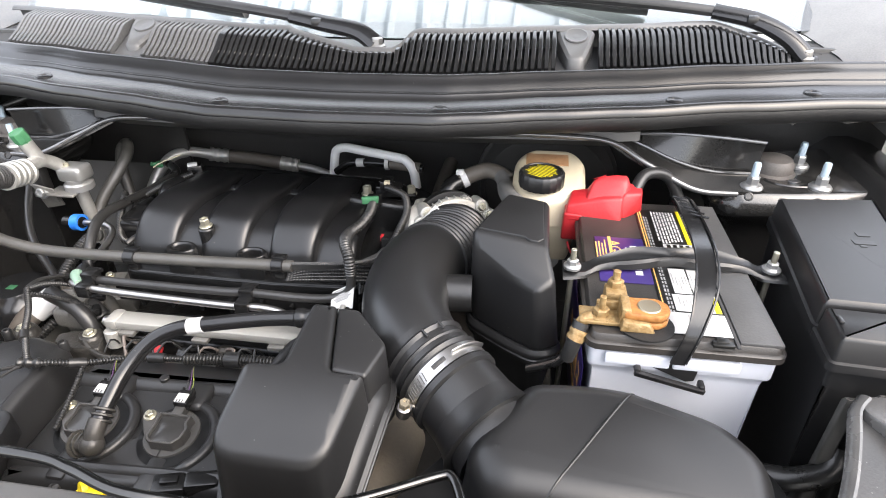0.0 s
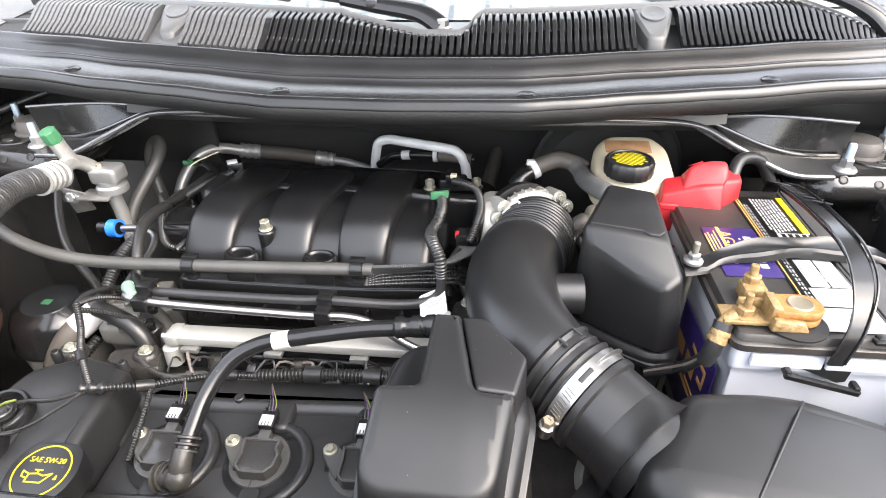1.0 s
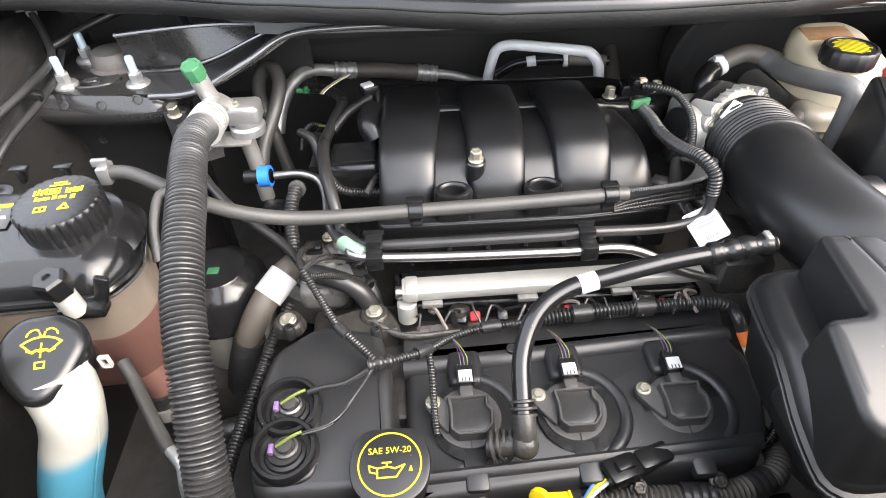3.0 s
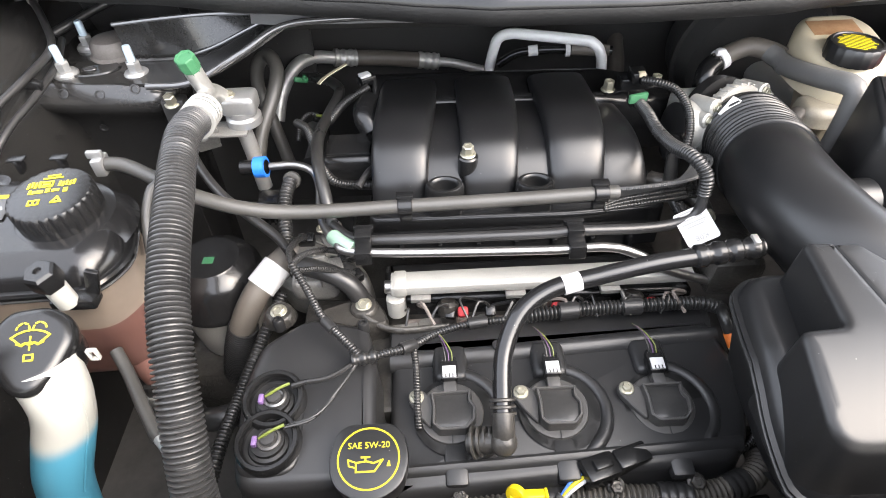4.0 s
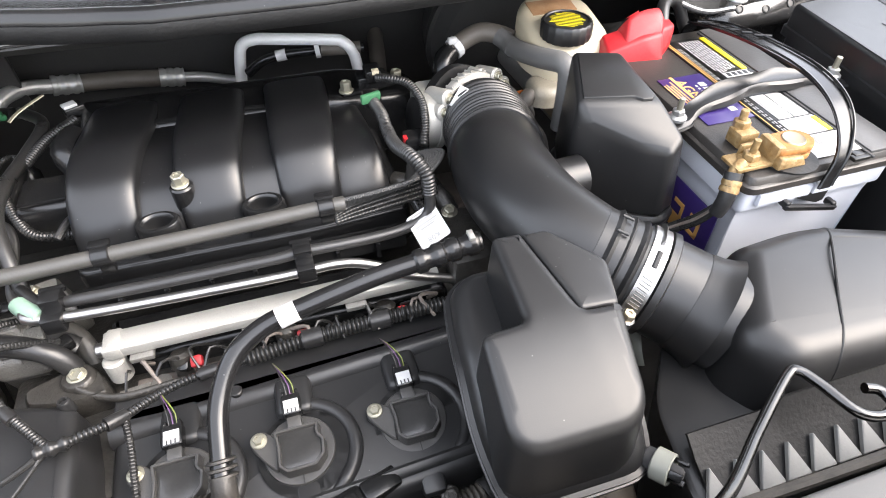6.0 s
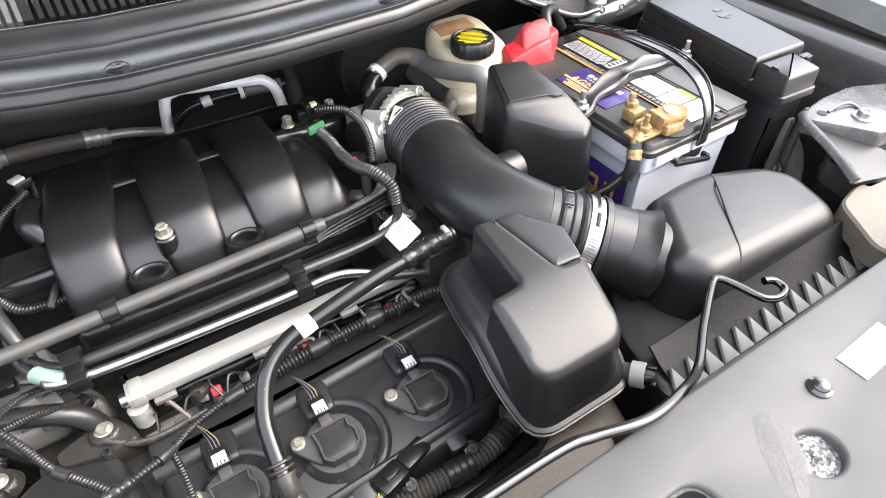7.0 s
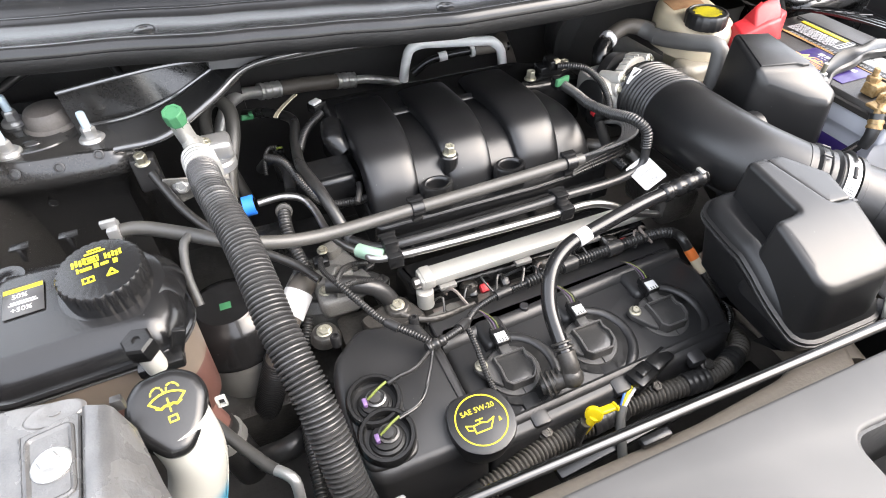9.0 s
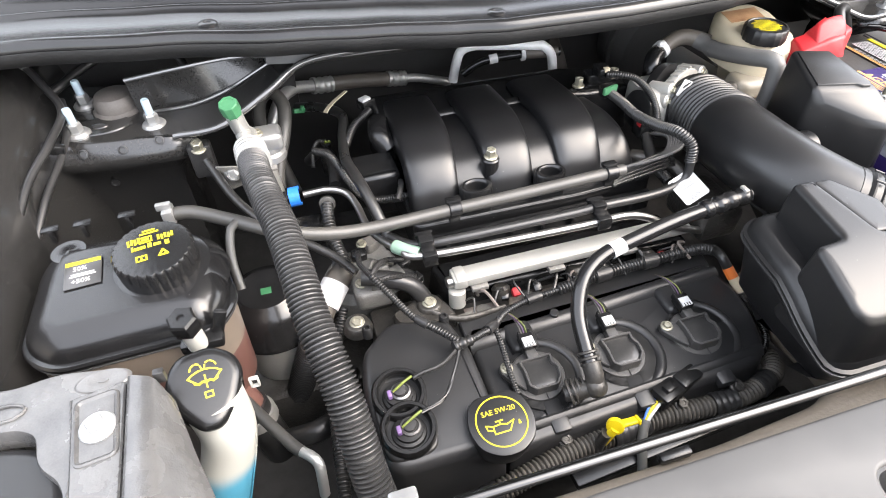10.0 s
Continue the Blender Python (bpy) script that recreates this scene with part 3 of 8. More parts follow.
for s in (-1, 1):
    tower = part("strut_tower", strut_tower(s), M_TOWER, body, "painted steel strut tower with dust on top")
    spots = [(-0.581, 0.47), (-0.580, 0.392), (-0.486, 0.384)] if s < 0 else [(0.797, 0.463), (0.80, 0.385), (0.704, 0.374)]
    for x, y in spots:
        nut = join(lathe([(0.0155, 0), (0.0155, 0.004), (0.013, 0.007), (0.0085, 0.008)], 20), lathe([(0.0088, 0.007), (0.0088, 0.018), (0.0075, 0.02), (0.004, 0.02)], 6))
        part("stud_nut", move(nut, Matrix.Translation((x, y, 0.996))), M_WHITEZINC, tower, "pale plated flange nut", sharp=25)
        part("stud", move(lathe([(0.0052, 0), (0.0052, 0.018), (0.0044, 0.021)], 14), Matrix.Translation((x, y, 1.015))), M_STUDBLUE, tower, "threaded stud with blue locking paint")
    cx, cy = (-0.536, 0.448) if s < 0 else (0.750, 0.436)
    part("strut_cap", move(lathe([(0.033, 0), (0.033, 0.006), (0.0285, 0.009), (0.0285, 0.02), (0.024, 0.027), (0.012, 0.030), (0, 0.0305)], 28), Matrix.Translation((cx, cy, 0.993))), M_CAPRUBBER, tower, "brown dusty rubber strut cap")
    hx = -0.556 if s < 0 else 0.772
    part("dish_ring", move(lathe([(0.036, 0.0), (0.034, 0.0016), (0.030, 0.0012), (0.010, -0.0006), (0.0085, 0.0012), (0.007, 0.0004)], 40), Matrix.Translation((hx, 0.405, 0.9975)) @ Matrix.Diagonal((1.15, 0.62, 1, 1))), M_TOWER, tower)
    # dark disc on the uncut steel stands for the hole's shade
    part("drain_hole", move(lathe([(0.0075, 0), (0.0075, 0.0009), (0, 0.0009)], 20), Matrix.Translation((hx, 0.405, 0.9975)) @ Matrix.Diagonal((1.15, 0.62, 1, 1))), M_DARK, tower)
    for x, y, z in ((-0.575, 0.3595, 0.9873), (-0.527, 0.3535, 0.9873), (-0.481, 0.3545, 0.9923), (-0.567, 0.3932, 0.916)):
        xx = x if s < 0 else 2 * CX - x
        part("small_hole", lathe([(0.0058, 0), (0.0062, 0.0012), (0.0045, 0.0016), (0.0038, 0.0004), (0, 0.0004)], 20, along((xx, y, z), (xx, y - 0.02, z + (0.013 if z > 0.95 else -0.004)))), M_RUBBER, tower)


def even(pts, n):
    """n points spread evenly along a spline."""
    q = spline(pts, 0.002)
    return [q[round(i * (len(q) - 1) / (n - 1))] for i in range(n)]


def side_cover(s):
    """Folded corner panel that sweeps from the cowl's end down to the tower."""
    m = lambda pts: [(p[0], p[1], p[2]) if s < 0 else (2 * CX - p[0], p[1], p[2]) for p in pts]
    top = even(m([(-0.315, 0.436, 1.047), (-0.38, 0.43, 1.052), (-0.44, 0.418, 1.054), (-0.507, 0.414, 1.050)]), 15)
    fold = even(m([(-0.308, 0.432, 1.046), (-0.345, 0.424, 1.034), (-0.39, 0.414, 1.017), (-0.44, 0.416, 1.004), (-0.507, 0.422, 1.0)]), 15)
    ridge = even(m([(-0.300, 0.405, 1.047), (-0.345, 0.385, 1.026), (-0.40, 0.372, 1.004), (-0.45, 0.372, 1.0), (-0.507, 0.378, 0.999)]), 15)
    lip = even(m([(-0.286, 0.380, 1.052), (-0.335, 0.354, 1.030), (-0.40, 0.345, 1.003), (-0.45, 0.352, 0.999), (-0.507, 0.36, 0.9985)]), 15)
    back = [(p[0], p[1] + 0.006, p[2] + 0.001) for p in top]
    return thicken(sheet([back, top, fold, ridge, lip]), 0.003)


for s in (-1, 1):
    part("cowl_side_wall", box(CX + s * 0.63, 0.575, 1.02, 0.46, 0.01, 0.26, 0.002), M_DULL, body)
    part("corner_panel", side_cover(s), M_TOWER, body, "folded black corner panel below the cowl")
    q = lambda p: p if s < 0 else (2 * CX - p[0], p[1], p[2])
    # edge tubes that draw the panel's highlight lines in a lighter colour
    part("panel_edge", tube([q(p) for p in ((-0.315, 0.4355, 1.048), (-0.38, 0.4295, 1.053), (-0.44, 0.4175, 1.055), (-0.507, 0.4135, 1.051))], 0.0028, 8), M_EDGE, body, "folded edge coloured paler for its highlight")
    part("panel_crease", tube([q(p) for p in ((-0.308, 0.428, 1.047), (-0.345, 0.418, 1.034), (-0.39, 0.408, 1.018), (-0.44, 0.410, 1.005), (-0.50, 0.416, 1.001))], 0.0024, 8), M_EDGE, body)
    part("rolled_edge", tube([q(p) for p in ((-0.46, 0.344, 1.0), (-0.40, 0.337, 1.007), (-0.335, 0.351, 1.035), (-0.286, 0.373, 1.056), (-0.22, 0.377, 1.061), (-0.1, 0.374, 1.062), (0.108, 0.373, 1.062))], 0.0042, 10), M_EDGE, body, "glossy rolled flange edge coloured paler for its highlight")


def radiator_support():
    """Front cross panel with a round-cornered latch opening."""
    def flat(x):
        return 1.05 - 0.05 * max(0.0, abs(x - CX) - 0.35)

    def loop(pts):
        v = [bm.verts.new((x, y, flat(x))) for x, y in pts]
        return [bm.edges.new((v[i - 1], v[i])) for i in range(len(v))]

    bm = bmesh.new()
    outer = [(-0.44, -0.56), (-0.242, -0.56), (0.458, -0.56), (0.66, -0.56), (0.66, -0.246), (0.458, -0.246), (-0.242, -0.246), (-0.44, -0.246)]
    hole = [(p.x, p.y) for p in fillet([(-0.02, -0.40), (0.152, -0.40), (0.150, -0.287), (-0.012, -0.284)], 0.016, 8)]
    ring = [(0.2245 + 0.0165 * math.cos(k * math.pi / 18), -0.3170 + 0.0145 * math.sin(k * math.pi / 18)) for k in range(36)]
    rim = loop(outer) + loop(hole) + loop(ring)
    bmesh.ops.triangle_fill(bm, edges=rim, use_beauty=True)
    rim = [e for e in bm.edges if e.is_boundary]
    got = bmesh.ops.extrude_edge_only(bm, edges=rim)
    for w in got["geom"]:
        if isinstance(w, bmesh.types.BMVert):
            w.co.z -= 0.09 if -0.1 < w.co.x < 0.2 and -0.45 < w.co.y < -0.26 else 0.012
    bmesh.ops.recalc_face_normals(bm, faces=bm.faces)
    sharp = [e for e in bm.edges if len(e.link_faces) == 2 and e.calc_face_angle(0) > 0.9]
    bmesh.ops.bevel(bm, geom=sharp, offset=0.003, segments=3, affect="EDGES", profile=0.5)
    return bm


support = part("radiator_cover", radiator_support(), M_PANEL, body, "dusty grey plastic radiator cover with a latch opening")
LINER = [(-0.0205, -0.4005), (0.1525, -0.4005), (0.1505, -0.2865), (-0.0125, -0.2835)]
liner = moulded(LINER, [(0.955, 0.001), (1.046, 0.0006)], 0.016, 8, cap_bottom=False)
bmesh.ops.delete(liner, geom=[f for f in liner.faces if len(f.verts) > 4], context="FACES_ONLY")
part("recess_wall", thicken(liner, 0.002), M_SCUFFBLACK, body, "scuffed black lining of the latch opening")
part("latch_floor", box(0.066, -0.342, 0.953, 0.19, 0.13, 0.006, 0.001), M_DARK, body)
SHROUD = [(-0.42, -0.30), (0.190, -0.30), (0.222, -0.20), (0.240, -0.165), (0.225, -0.142), (0.185, -0.150), (0.14, -0.168), (0.02, -0.176), (-0.42, -0.172)]
shroud = part("shroud", moulded(SHROUD, [(0.72, 0.004), (0.855, 0.002), (0.866, 0.003), (0.871, 0.007), (0.873, 0.013)], 0.014), M_SHROUD, body, "dirty tan fan shroud behind the radiator")
part("shroud_lobe", tube([(0.222, -0.185, 0.835), (0.236, -0.13, 0.832), (0.246, -0.05, 0.815), (0.248, 0.035, 0.79)], 0.036, 28), M_SHROUD, shroud, "rounded tan side of the shroud")
for x in (-0.20, -0.03):
    part("shroud_tab", box(x, -0.178, 0.876, 0.034, 0.010, 0.010, 0.003), M_SATIN, shroud, "black clip on the shroud")
part("lower_crossmember", box(0.1, -0.25, 0.78, 1.2, 0.03, 0.4, 0.005), M_DULL, body)
part("floor_pan", box(0.1, 0.1, 0.55, 1.5, 1.4, 0.01, 0.001), M_GRIME, body)

# ---- cowl and windscreen ----
cowl = thing("cowl_grille", "weathered black plastic cowl grille below the windscreen", "cowl grille", (CX, 0.35, 1.1))
part("trough", cowl_strip([(0.262, 1.095), (0.250, 1.101), (0.2465, 1.1125), (0.2475, 1.1185), (0.251, 1.1232), (0.256, 1.1252), (0.261, 1.1245), (0.264, 1.1228), (0.268, 1.1215), (0.280, 1.1190), (0.300, 1.1190), (0.318, 1.1215), (0.3245, 1.1240), (0.327, 1.1275), (0.329, 1.129), (0.3315, 1.1293), (0.3335, 1.1280), (0.336, 1.130), (0.340, 1.1345), (0.346, 1.1385), (0.351, 1.141), (0.354, 1.1445), (0.357, 1.1465), (0.361, 1.1468), (0.365, 1.1448), (0.368, 1.141), (0.374, 1.139)], -0.74, 0.956), M_COWL, cowl, sharp=50)
part("seal", cowl_strip([(0.258, 1.094), (0.249, 1.099), (0.2445, 1.108), (0.2455, 1.1135)], -0.74, 0.956, 90, 0.002), M_SEAL, cowl, "rubber hood seal along the front lip")
# dark sheet below the ribs, added as the shade between them
part("vent_gap_shade", cowl_strip([(0.372, 1.13), (0.40, 1.136), (0.45, 1.15), (0.475, 1.152)], -0.74, 0.956, 60), M_DARK, cowl)
for x in (-0.383, -0.043, 0.265, 0.575, 0.823):
    part("clip", move(lathe([(0.0115, 0), (0.0115, 0.0015), (0.009, 0.0032), (0.0045, 0.0032), (0.004, 0.002), (0, 0.002)], 24), Matrix.Translation((x if x < 0.8 else 0.77, 0.290 + bow(x), 1.1190))), M_SATIN, cowl, "round push clip")


def droop(x):
    """How far the grille's driver end sinks towards the fender."""
    return 0.9 * max(0.0, x - 0.63) ** 2


def vent_top(x):
    """Depth of the grille's upper edge behind its lower edge."""
    d = abs(x - 0.15)
    notch = 0.0
    if d < 0.03:
        notch = 1.0
    elif d < 0.15 and x < 0.15:
        notch = max(0.0, 1 - (d - 0.03) / 0.13)
    elif d < 0.05:
        notch = 1 - (d - 0.03) / 0.02
    if x > 0.66:
        notch = min(1.0, (x - 0.66) / 0.11) if x < 0.80 else max(0.2, 1 - (x - 0.80) / 0.03)
    return 0.085 - 0.045 * notch


def rim_rows():
    rows = []
    for i in range(131):
        x = -0.60 + 1.50 * i / 130
        w = vent_top(x)
        y = 0.378 + bow(x) + w
        z = 1.144 + w * 0.42 - droop(x)
        rows.append([(x, y - 0.006, z + 0.001), (x, y - 0.003, z + 0.0045), (x, y + 0.001, z + 0.007), (x, y + 0.006, z + 0.0075), (x, y + 0.011, z + 0.004), (x, y + 0.014, z - 0.002), (x, 0.48 + bow(x), 1.166 - droop(x)), (x, 0.52 + bow(x), 1.158 - droop(x))])
    return thicken(sheet(rows), 0.002)


part("grille_rim", rim_rows(), M_COWLGREY, cowl)


def boss(x):
    """Moulded screw boss with a sunken cup that breaks the row of slots."""
    y = 0.378 + bow(x)
    shell = moulded([(x - 0.030, y + 0.083), (x + 0.030, y + 0.083), (x + 0.024, y + 0.055), (x + 0.011, y + 0.014), (x - 0.011, y + 0.014), (x - 0.024, y + 0.055)], [(1.13, 0), (lambda a, b: 1.145 + (b - y) * 0.42, 0), (lambda a, b: 1.149 + (b - y) * 0.42, 0.004)], 0.012)
    cup = move(lathe([(0.018, -0.002), (0.018, 0.0012), (0.0165, 0.0018), (0.013, 0.0), (0, -0.001)], 28), Matrix.Translation((x, y + 0.064, 1.1765)) @ Euler((radians(23), 0, 0)).to_matrix().to_4x4())
    return join(shell, cup)


for x in (-0.27, 0.443):
    part("screw_boss", boss(x), M_COWLGREY, cowl)

RIB = None
k = 0
x = -0.54
while x < 0.875:
    if abs(x + 0.27) > 0.028 and abs(x - 0.443) > 0.028:
        w = vent_top(x)
        y0, z0 = 0.376 + bow(x), 1.1435 - droop(x)
        if RIB is None:
            prof = [(0, -0.005), (0, 0.0035), (0.30, 0.006), (0.62, 0.0115), (0.72, 0.0115), (1, 0.004), (1, -0.005)]
            bm = prism([(-0.0031, u, v) for u, v in prof], [(0.0031, u, v) for u, v in prof], 0.0008, 1)
            RIB = part("rib", bm, M_COWL, cowl, raw=False)
            for v in RIB.data.vertices:
                v.co += BASE[cowl]
            PALE_RIB = RIB
            RIB = new("rib", PALE_RIB.data.copy())
            RIB.data.materials[0] = M_COWL
            RIB.parent = cowl
            RIB.matrix_basis = Matrix.Translation(Vector((-0.1038, 0.376 + bow(-0.1038), 1.1435)) - BASE[cowl]) @ Euler((math.atan(0.42), 0, 0)).to_matrix().to_4x4() @ Matrix.Diagonal((1, 0.092, 1, 1))
            PALE_RIB.data.materials[0] = M_COWLGREY
            rib = PALE_RIB
        else:
            rib = share("rib", RIB if x > -0.105 else PALE_RIB, Matrix(), cowl)
        tilt = math.atan(0.42)
        rib.matrix_basis = Matrix.Translation(Vector((x, y0, z0)) - BASE[cowl]) @ Euler((tilt, 0, 0)).to_matrix().to_4x4() @ Matrix.Diagonal((1, w / math.cos(tilt), 1, 1))
        k += 1
    x += 0.0098
part("grille_backing", cowl_strip([(0.38, 1.1395), (0.46, 1.173)], -0.55, -0.10, 30, 0.002), M_COWLGREY, cowl, "closed backing behind the passenger-end ribs")

screen = thing("windscreen", "raked clear windscreen glass above the cowl", "windscreen", (CX, 0.53, 1.15))


def glass():
    rows = []
    for i in range(41):
        x = -0.62 + 1.456 * i / 40
        rows.append([(x, 0.50 + bow(x) * 0.9 + 0.82 * t, 1.165 + 0.42 * t - 0.05 * t * (x - CX) ** 2) for t in (0, 0.25, 0.5, 0.75, 1.0)])
    return rows


part("pane", thicken(sheet(glass()), 0.005), M_GLASS, screen)
dash = part("dashboard", box(CX, 1.0, 1.10, 1.4, 0.5, 0.1, 0.04), M_PANEL, screen)


def wiper(name, nut, pts, group):
    w = thing(name, "black wiper arm resting on the lower windscreen", "wiper", nut, group)
    part("pivot_nut", move(lathe([(0.013, -0.02), (0.013, 0), (0.009, 0.002), (0.009, 0.01), (0.007, 0.012), (0, 0.012)], 6), Matrix.Translation(nut)), M_STEEL, w, "bare steel pivot nut", sharp=25)
    part("arm", tube([nut] + pts[:3], lambda t: 0.015 - 0.002 * t, 10, 0.01, flat=0.7), M_GLOSS, w)
    a, b = Vector(pts[1]), Vector(pts[2])
    part("hinge", box(*(a.lerp(b, 0.1)), 0.018, 0.026, 0.016, 0.004), M_SATIN, w)
    part("blade_arm", tube(pts[2:], 0.0095, 8, 0.012, flat=0.7), M_RUBBER, w)
    lift = Vector((0, 0.012, -0.012))
    part("blade", tube([Vector(p) + lift for p in pts[3:]], 0.007, 8, 0.012, flat=1.4), M_RUBBER, w)


wiper("wiper", (0.149, 0.437, 1.168), [(0.115, 0.457, 1.183), (0.05, 0.48, 1.190), (-0.004, 0.498, 1.196), (-0.10, 0.522, 1.204), (-0.21, 0.55, 1.212), (-0.42, 0.61, 1.226)], "wipers")
wiper("wiper", (0.788, 0.53, 1.145), [(0.76, 0.545, 1.17), (0.715, 0.565, 1.19), (0.655, 0.583, 1.20), (0.56, 0.592, 1.208), (0.40, 0.61, 1.216), (0.2, 0.64, 1.222)], "wipers")

hood = thing("hood", "raised black hood seen from beneath", "hood", (CX, 0.56, 1.2))
part("hood_panel", thicken(sheet([[(CX + 0.78 * u, 0.52 - 0.42 * t, 1.26 + 1.06 * t + 0.03 * (1 - u * u)) for t in (0, 0.3, 0.6, 1.0)] for u in (-1, -0.6, -0.2, 0.2, 0.6, 1)]), 0.02), M_DULL, hood)

# ---- engine ----
M_VALVE = material("satin_valve_cover_plastic", (0.0145, 0.0146, 0.0153), 0.36, bump=0.12, grain=1800, dust=0.25, dust_color=(0.055, 0.055, 0.055), specks=0.2, blotch=16)
M_POTTING = material("grey_coil_potting", (0.022, 0.0218, 0.0215), 0.2, bump=0.12, grain=300, dust=0.1)
M_COIL = material("grey_black_coil_plastic", (0.043, 0.042, 0.041), 0.36, bump=0.3, grain=900, dust=0.3, dust_color=(0.07, 0.067, 0.062), specks=0.1, blotch=40)
engine = thing("engine", "black-covered V6 engine with bare metal fittings", "engine", (-0.05, 0.1, 0.6))


def main_top(x, y):
    return 0.833 + 0.10 * (y + 0.03) * (1 if y < 0.02 else 0.2)


part("block", box(-0.02, 0.18, 0.70, 0.42, 0.36, 0.20, 0.02), M_DIRTYMETAL, engine, "oily grey metal engine block")
part("head", box(-0.04, 0.06, 0.775, 0.46, 0.16, 0.09, 0.01), M_DIRTYMETAL, engine)
cover = part("valve_cover", moulded([(-0.17, 0.062), (-0.1, 0.060), (0.195, 0.078), (0.205, -0.02), (0.175, -0.095), (-0.17, -0.115)], soft_levels(0.76, main_top, 0.010, 0.006), [0.01, 0.01, 0.02, 0.04, 0.03, 0.01]), M_VALVE, engine, "black grained plastic valve cover")
part("end_housing", moulded([(-0.255, 0.085), (-0.18, 0.060), (-0.168, 0.0), (-0.168, -0.02), (-0.165, -0.12), (-0.30, -0.12), (-0.308, -0.02), (-0.298, 0.035)], soft_levels(0.74, lambda x, y: 0.878 + (0.10 * min(0, y + 0.02)) - 0.35 * max(0, y - 0.03), 0.012, 0.006), [0.02, 0.015, 0.02, 0.02, 0.02, 0.03, 0.03, 0.02]), M_VALVE, cover)
part("long_ridge", tube([(-0.165, 0.030, 0.834), (-0.05, 0.034, 0.833), (0.08, 0.040, 0.833), (0.19, 0.046, 0.831)], 0.011, 12, flat=0.55), M_VALVE, cover)
part("rear_flange", moulded([(-0.165, 0.044), (0.19, 0.056), (0.195, 0.086), (0.02, 0.080), (-0.165, 0.076)], [(0.80, 0.0), (0.8325, 0.0), (0.8338, 0.0015)], 0.006), M_VALVE, cover, "flange along the cover's back edge")
part("front_ridge", tube([(-0.165, -0.088, 0.825), (0.0, -0.082, 0.826), (0.17, -0.075, 0.826)], 0.008, 10, flat=0.6), M_VALVE, cover)
part("wire_post", rod((-0.05, 0.04, 0.83), (-0.05, 0.04, 0.846), 0.006, 12, 0.001), M_VALVE, cover)
part("rear_bracket", moulded([(-0.245, 0.10), (-0.205, 0.115), (-0.175, 0.105), (-0.165, 0.075), (-0.20, 0.07), (-0.24, 0.08)], [(0.82, 0), (0.842, 0), (0.846, 0.003)], 0.008), M_DIRTYMETAL, engine, "oily cast bracket")
part("support_arm", tube([(-0.195, 0.085, 0.848), (-0.175, 0.074, 0.842), (-0.15, 0.070, 0.838), (-0.10, 0.076, 0.834)], 0.004, 10, flat=0.5), M_DIRTYMETAL, engine, "thin edge of a cast bracket")


def spark_hole(x, y, z):
    ring = move(lathe([(0.029, -0.012), (0.0285, 0.003), (0.0265, 0.0055), (0.0235, 0.0055), (0.022, 0.002), (0.0215, -0.006), (0.0185, -0.006)], 32), Matrix.Translation((x, y, z)) @ Euler((radians(8), 0, 0)).to_matrix().to_4x4())
    well = part("sensor_well", ring, M_SATIN, cover, "rubber ring round a sensor well")
    part("sensor", move(lathe([(0.0185, -0.006), (0.0175, -0.004), (0.0145, -0.003), (0.0145, 0.001), (0.009, 0.002), (0, 0.002)], 24), Matrix.Translation((x, y, z))), M_WELL, well)
    part("gasket", move(lathe([(0.0105, 0.002), (0.0105, 0.0045), (0.0085, 0.0055), (0.0078, 0.0042), (0.005, 0.003), (0, 0.003)], 24), Matrix.Translation((x + 0.002, y, z))), M_OLDSTEEL if y > -0.05 else M_COIL, well)
    # dark centre that shows the ring's inner hole as shaded
    part("centre_hole_shade", move(lathe([(0.0062, 0.003), (0.0062, 0.0068), (0.0045, 0.0075), (0, 0.0075)], 18), Matrix.Translation((x + 0.001, y, z))), M_DARK, well)
    part("plug", box(x - 0.010, y - 0.002, z + 0.005, 0.0045, 0.009, 0.006, 0.0012), M_PURPLEPLUG, well, "lilac plug")
    part("wire", tube([(x - 0.006, y, z + 0.006), (x + 0.006, y + 0.004, z + 0.012), (x + 0.016, y + 0.008, z + 0.013)], 0.0014, 8), M_WIREY, well, "yellow-green wire")


spark_hole(-0.2655, -0.038, 0.884)
spark_hole(-0.2655, -0.077, 0.880)


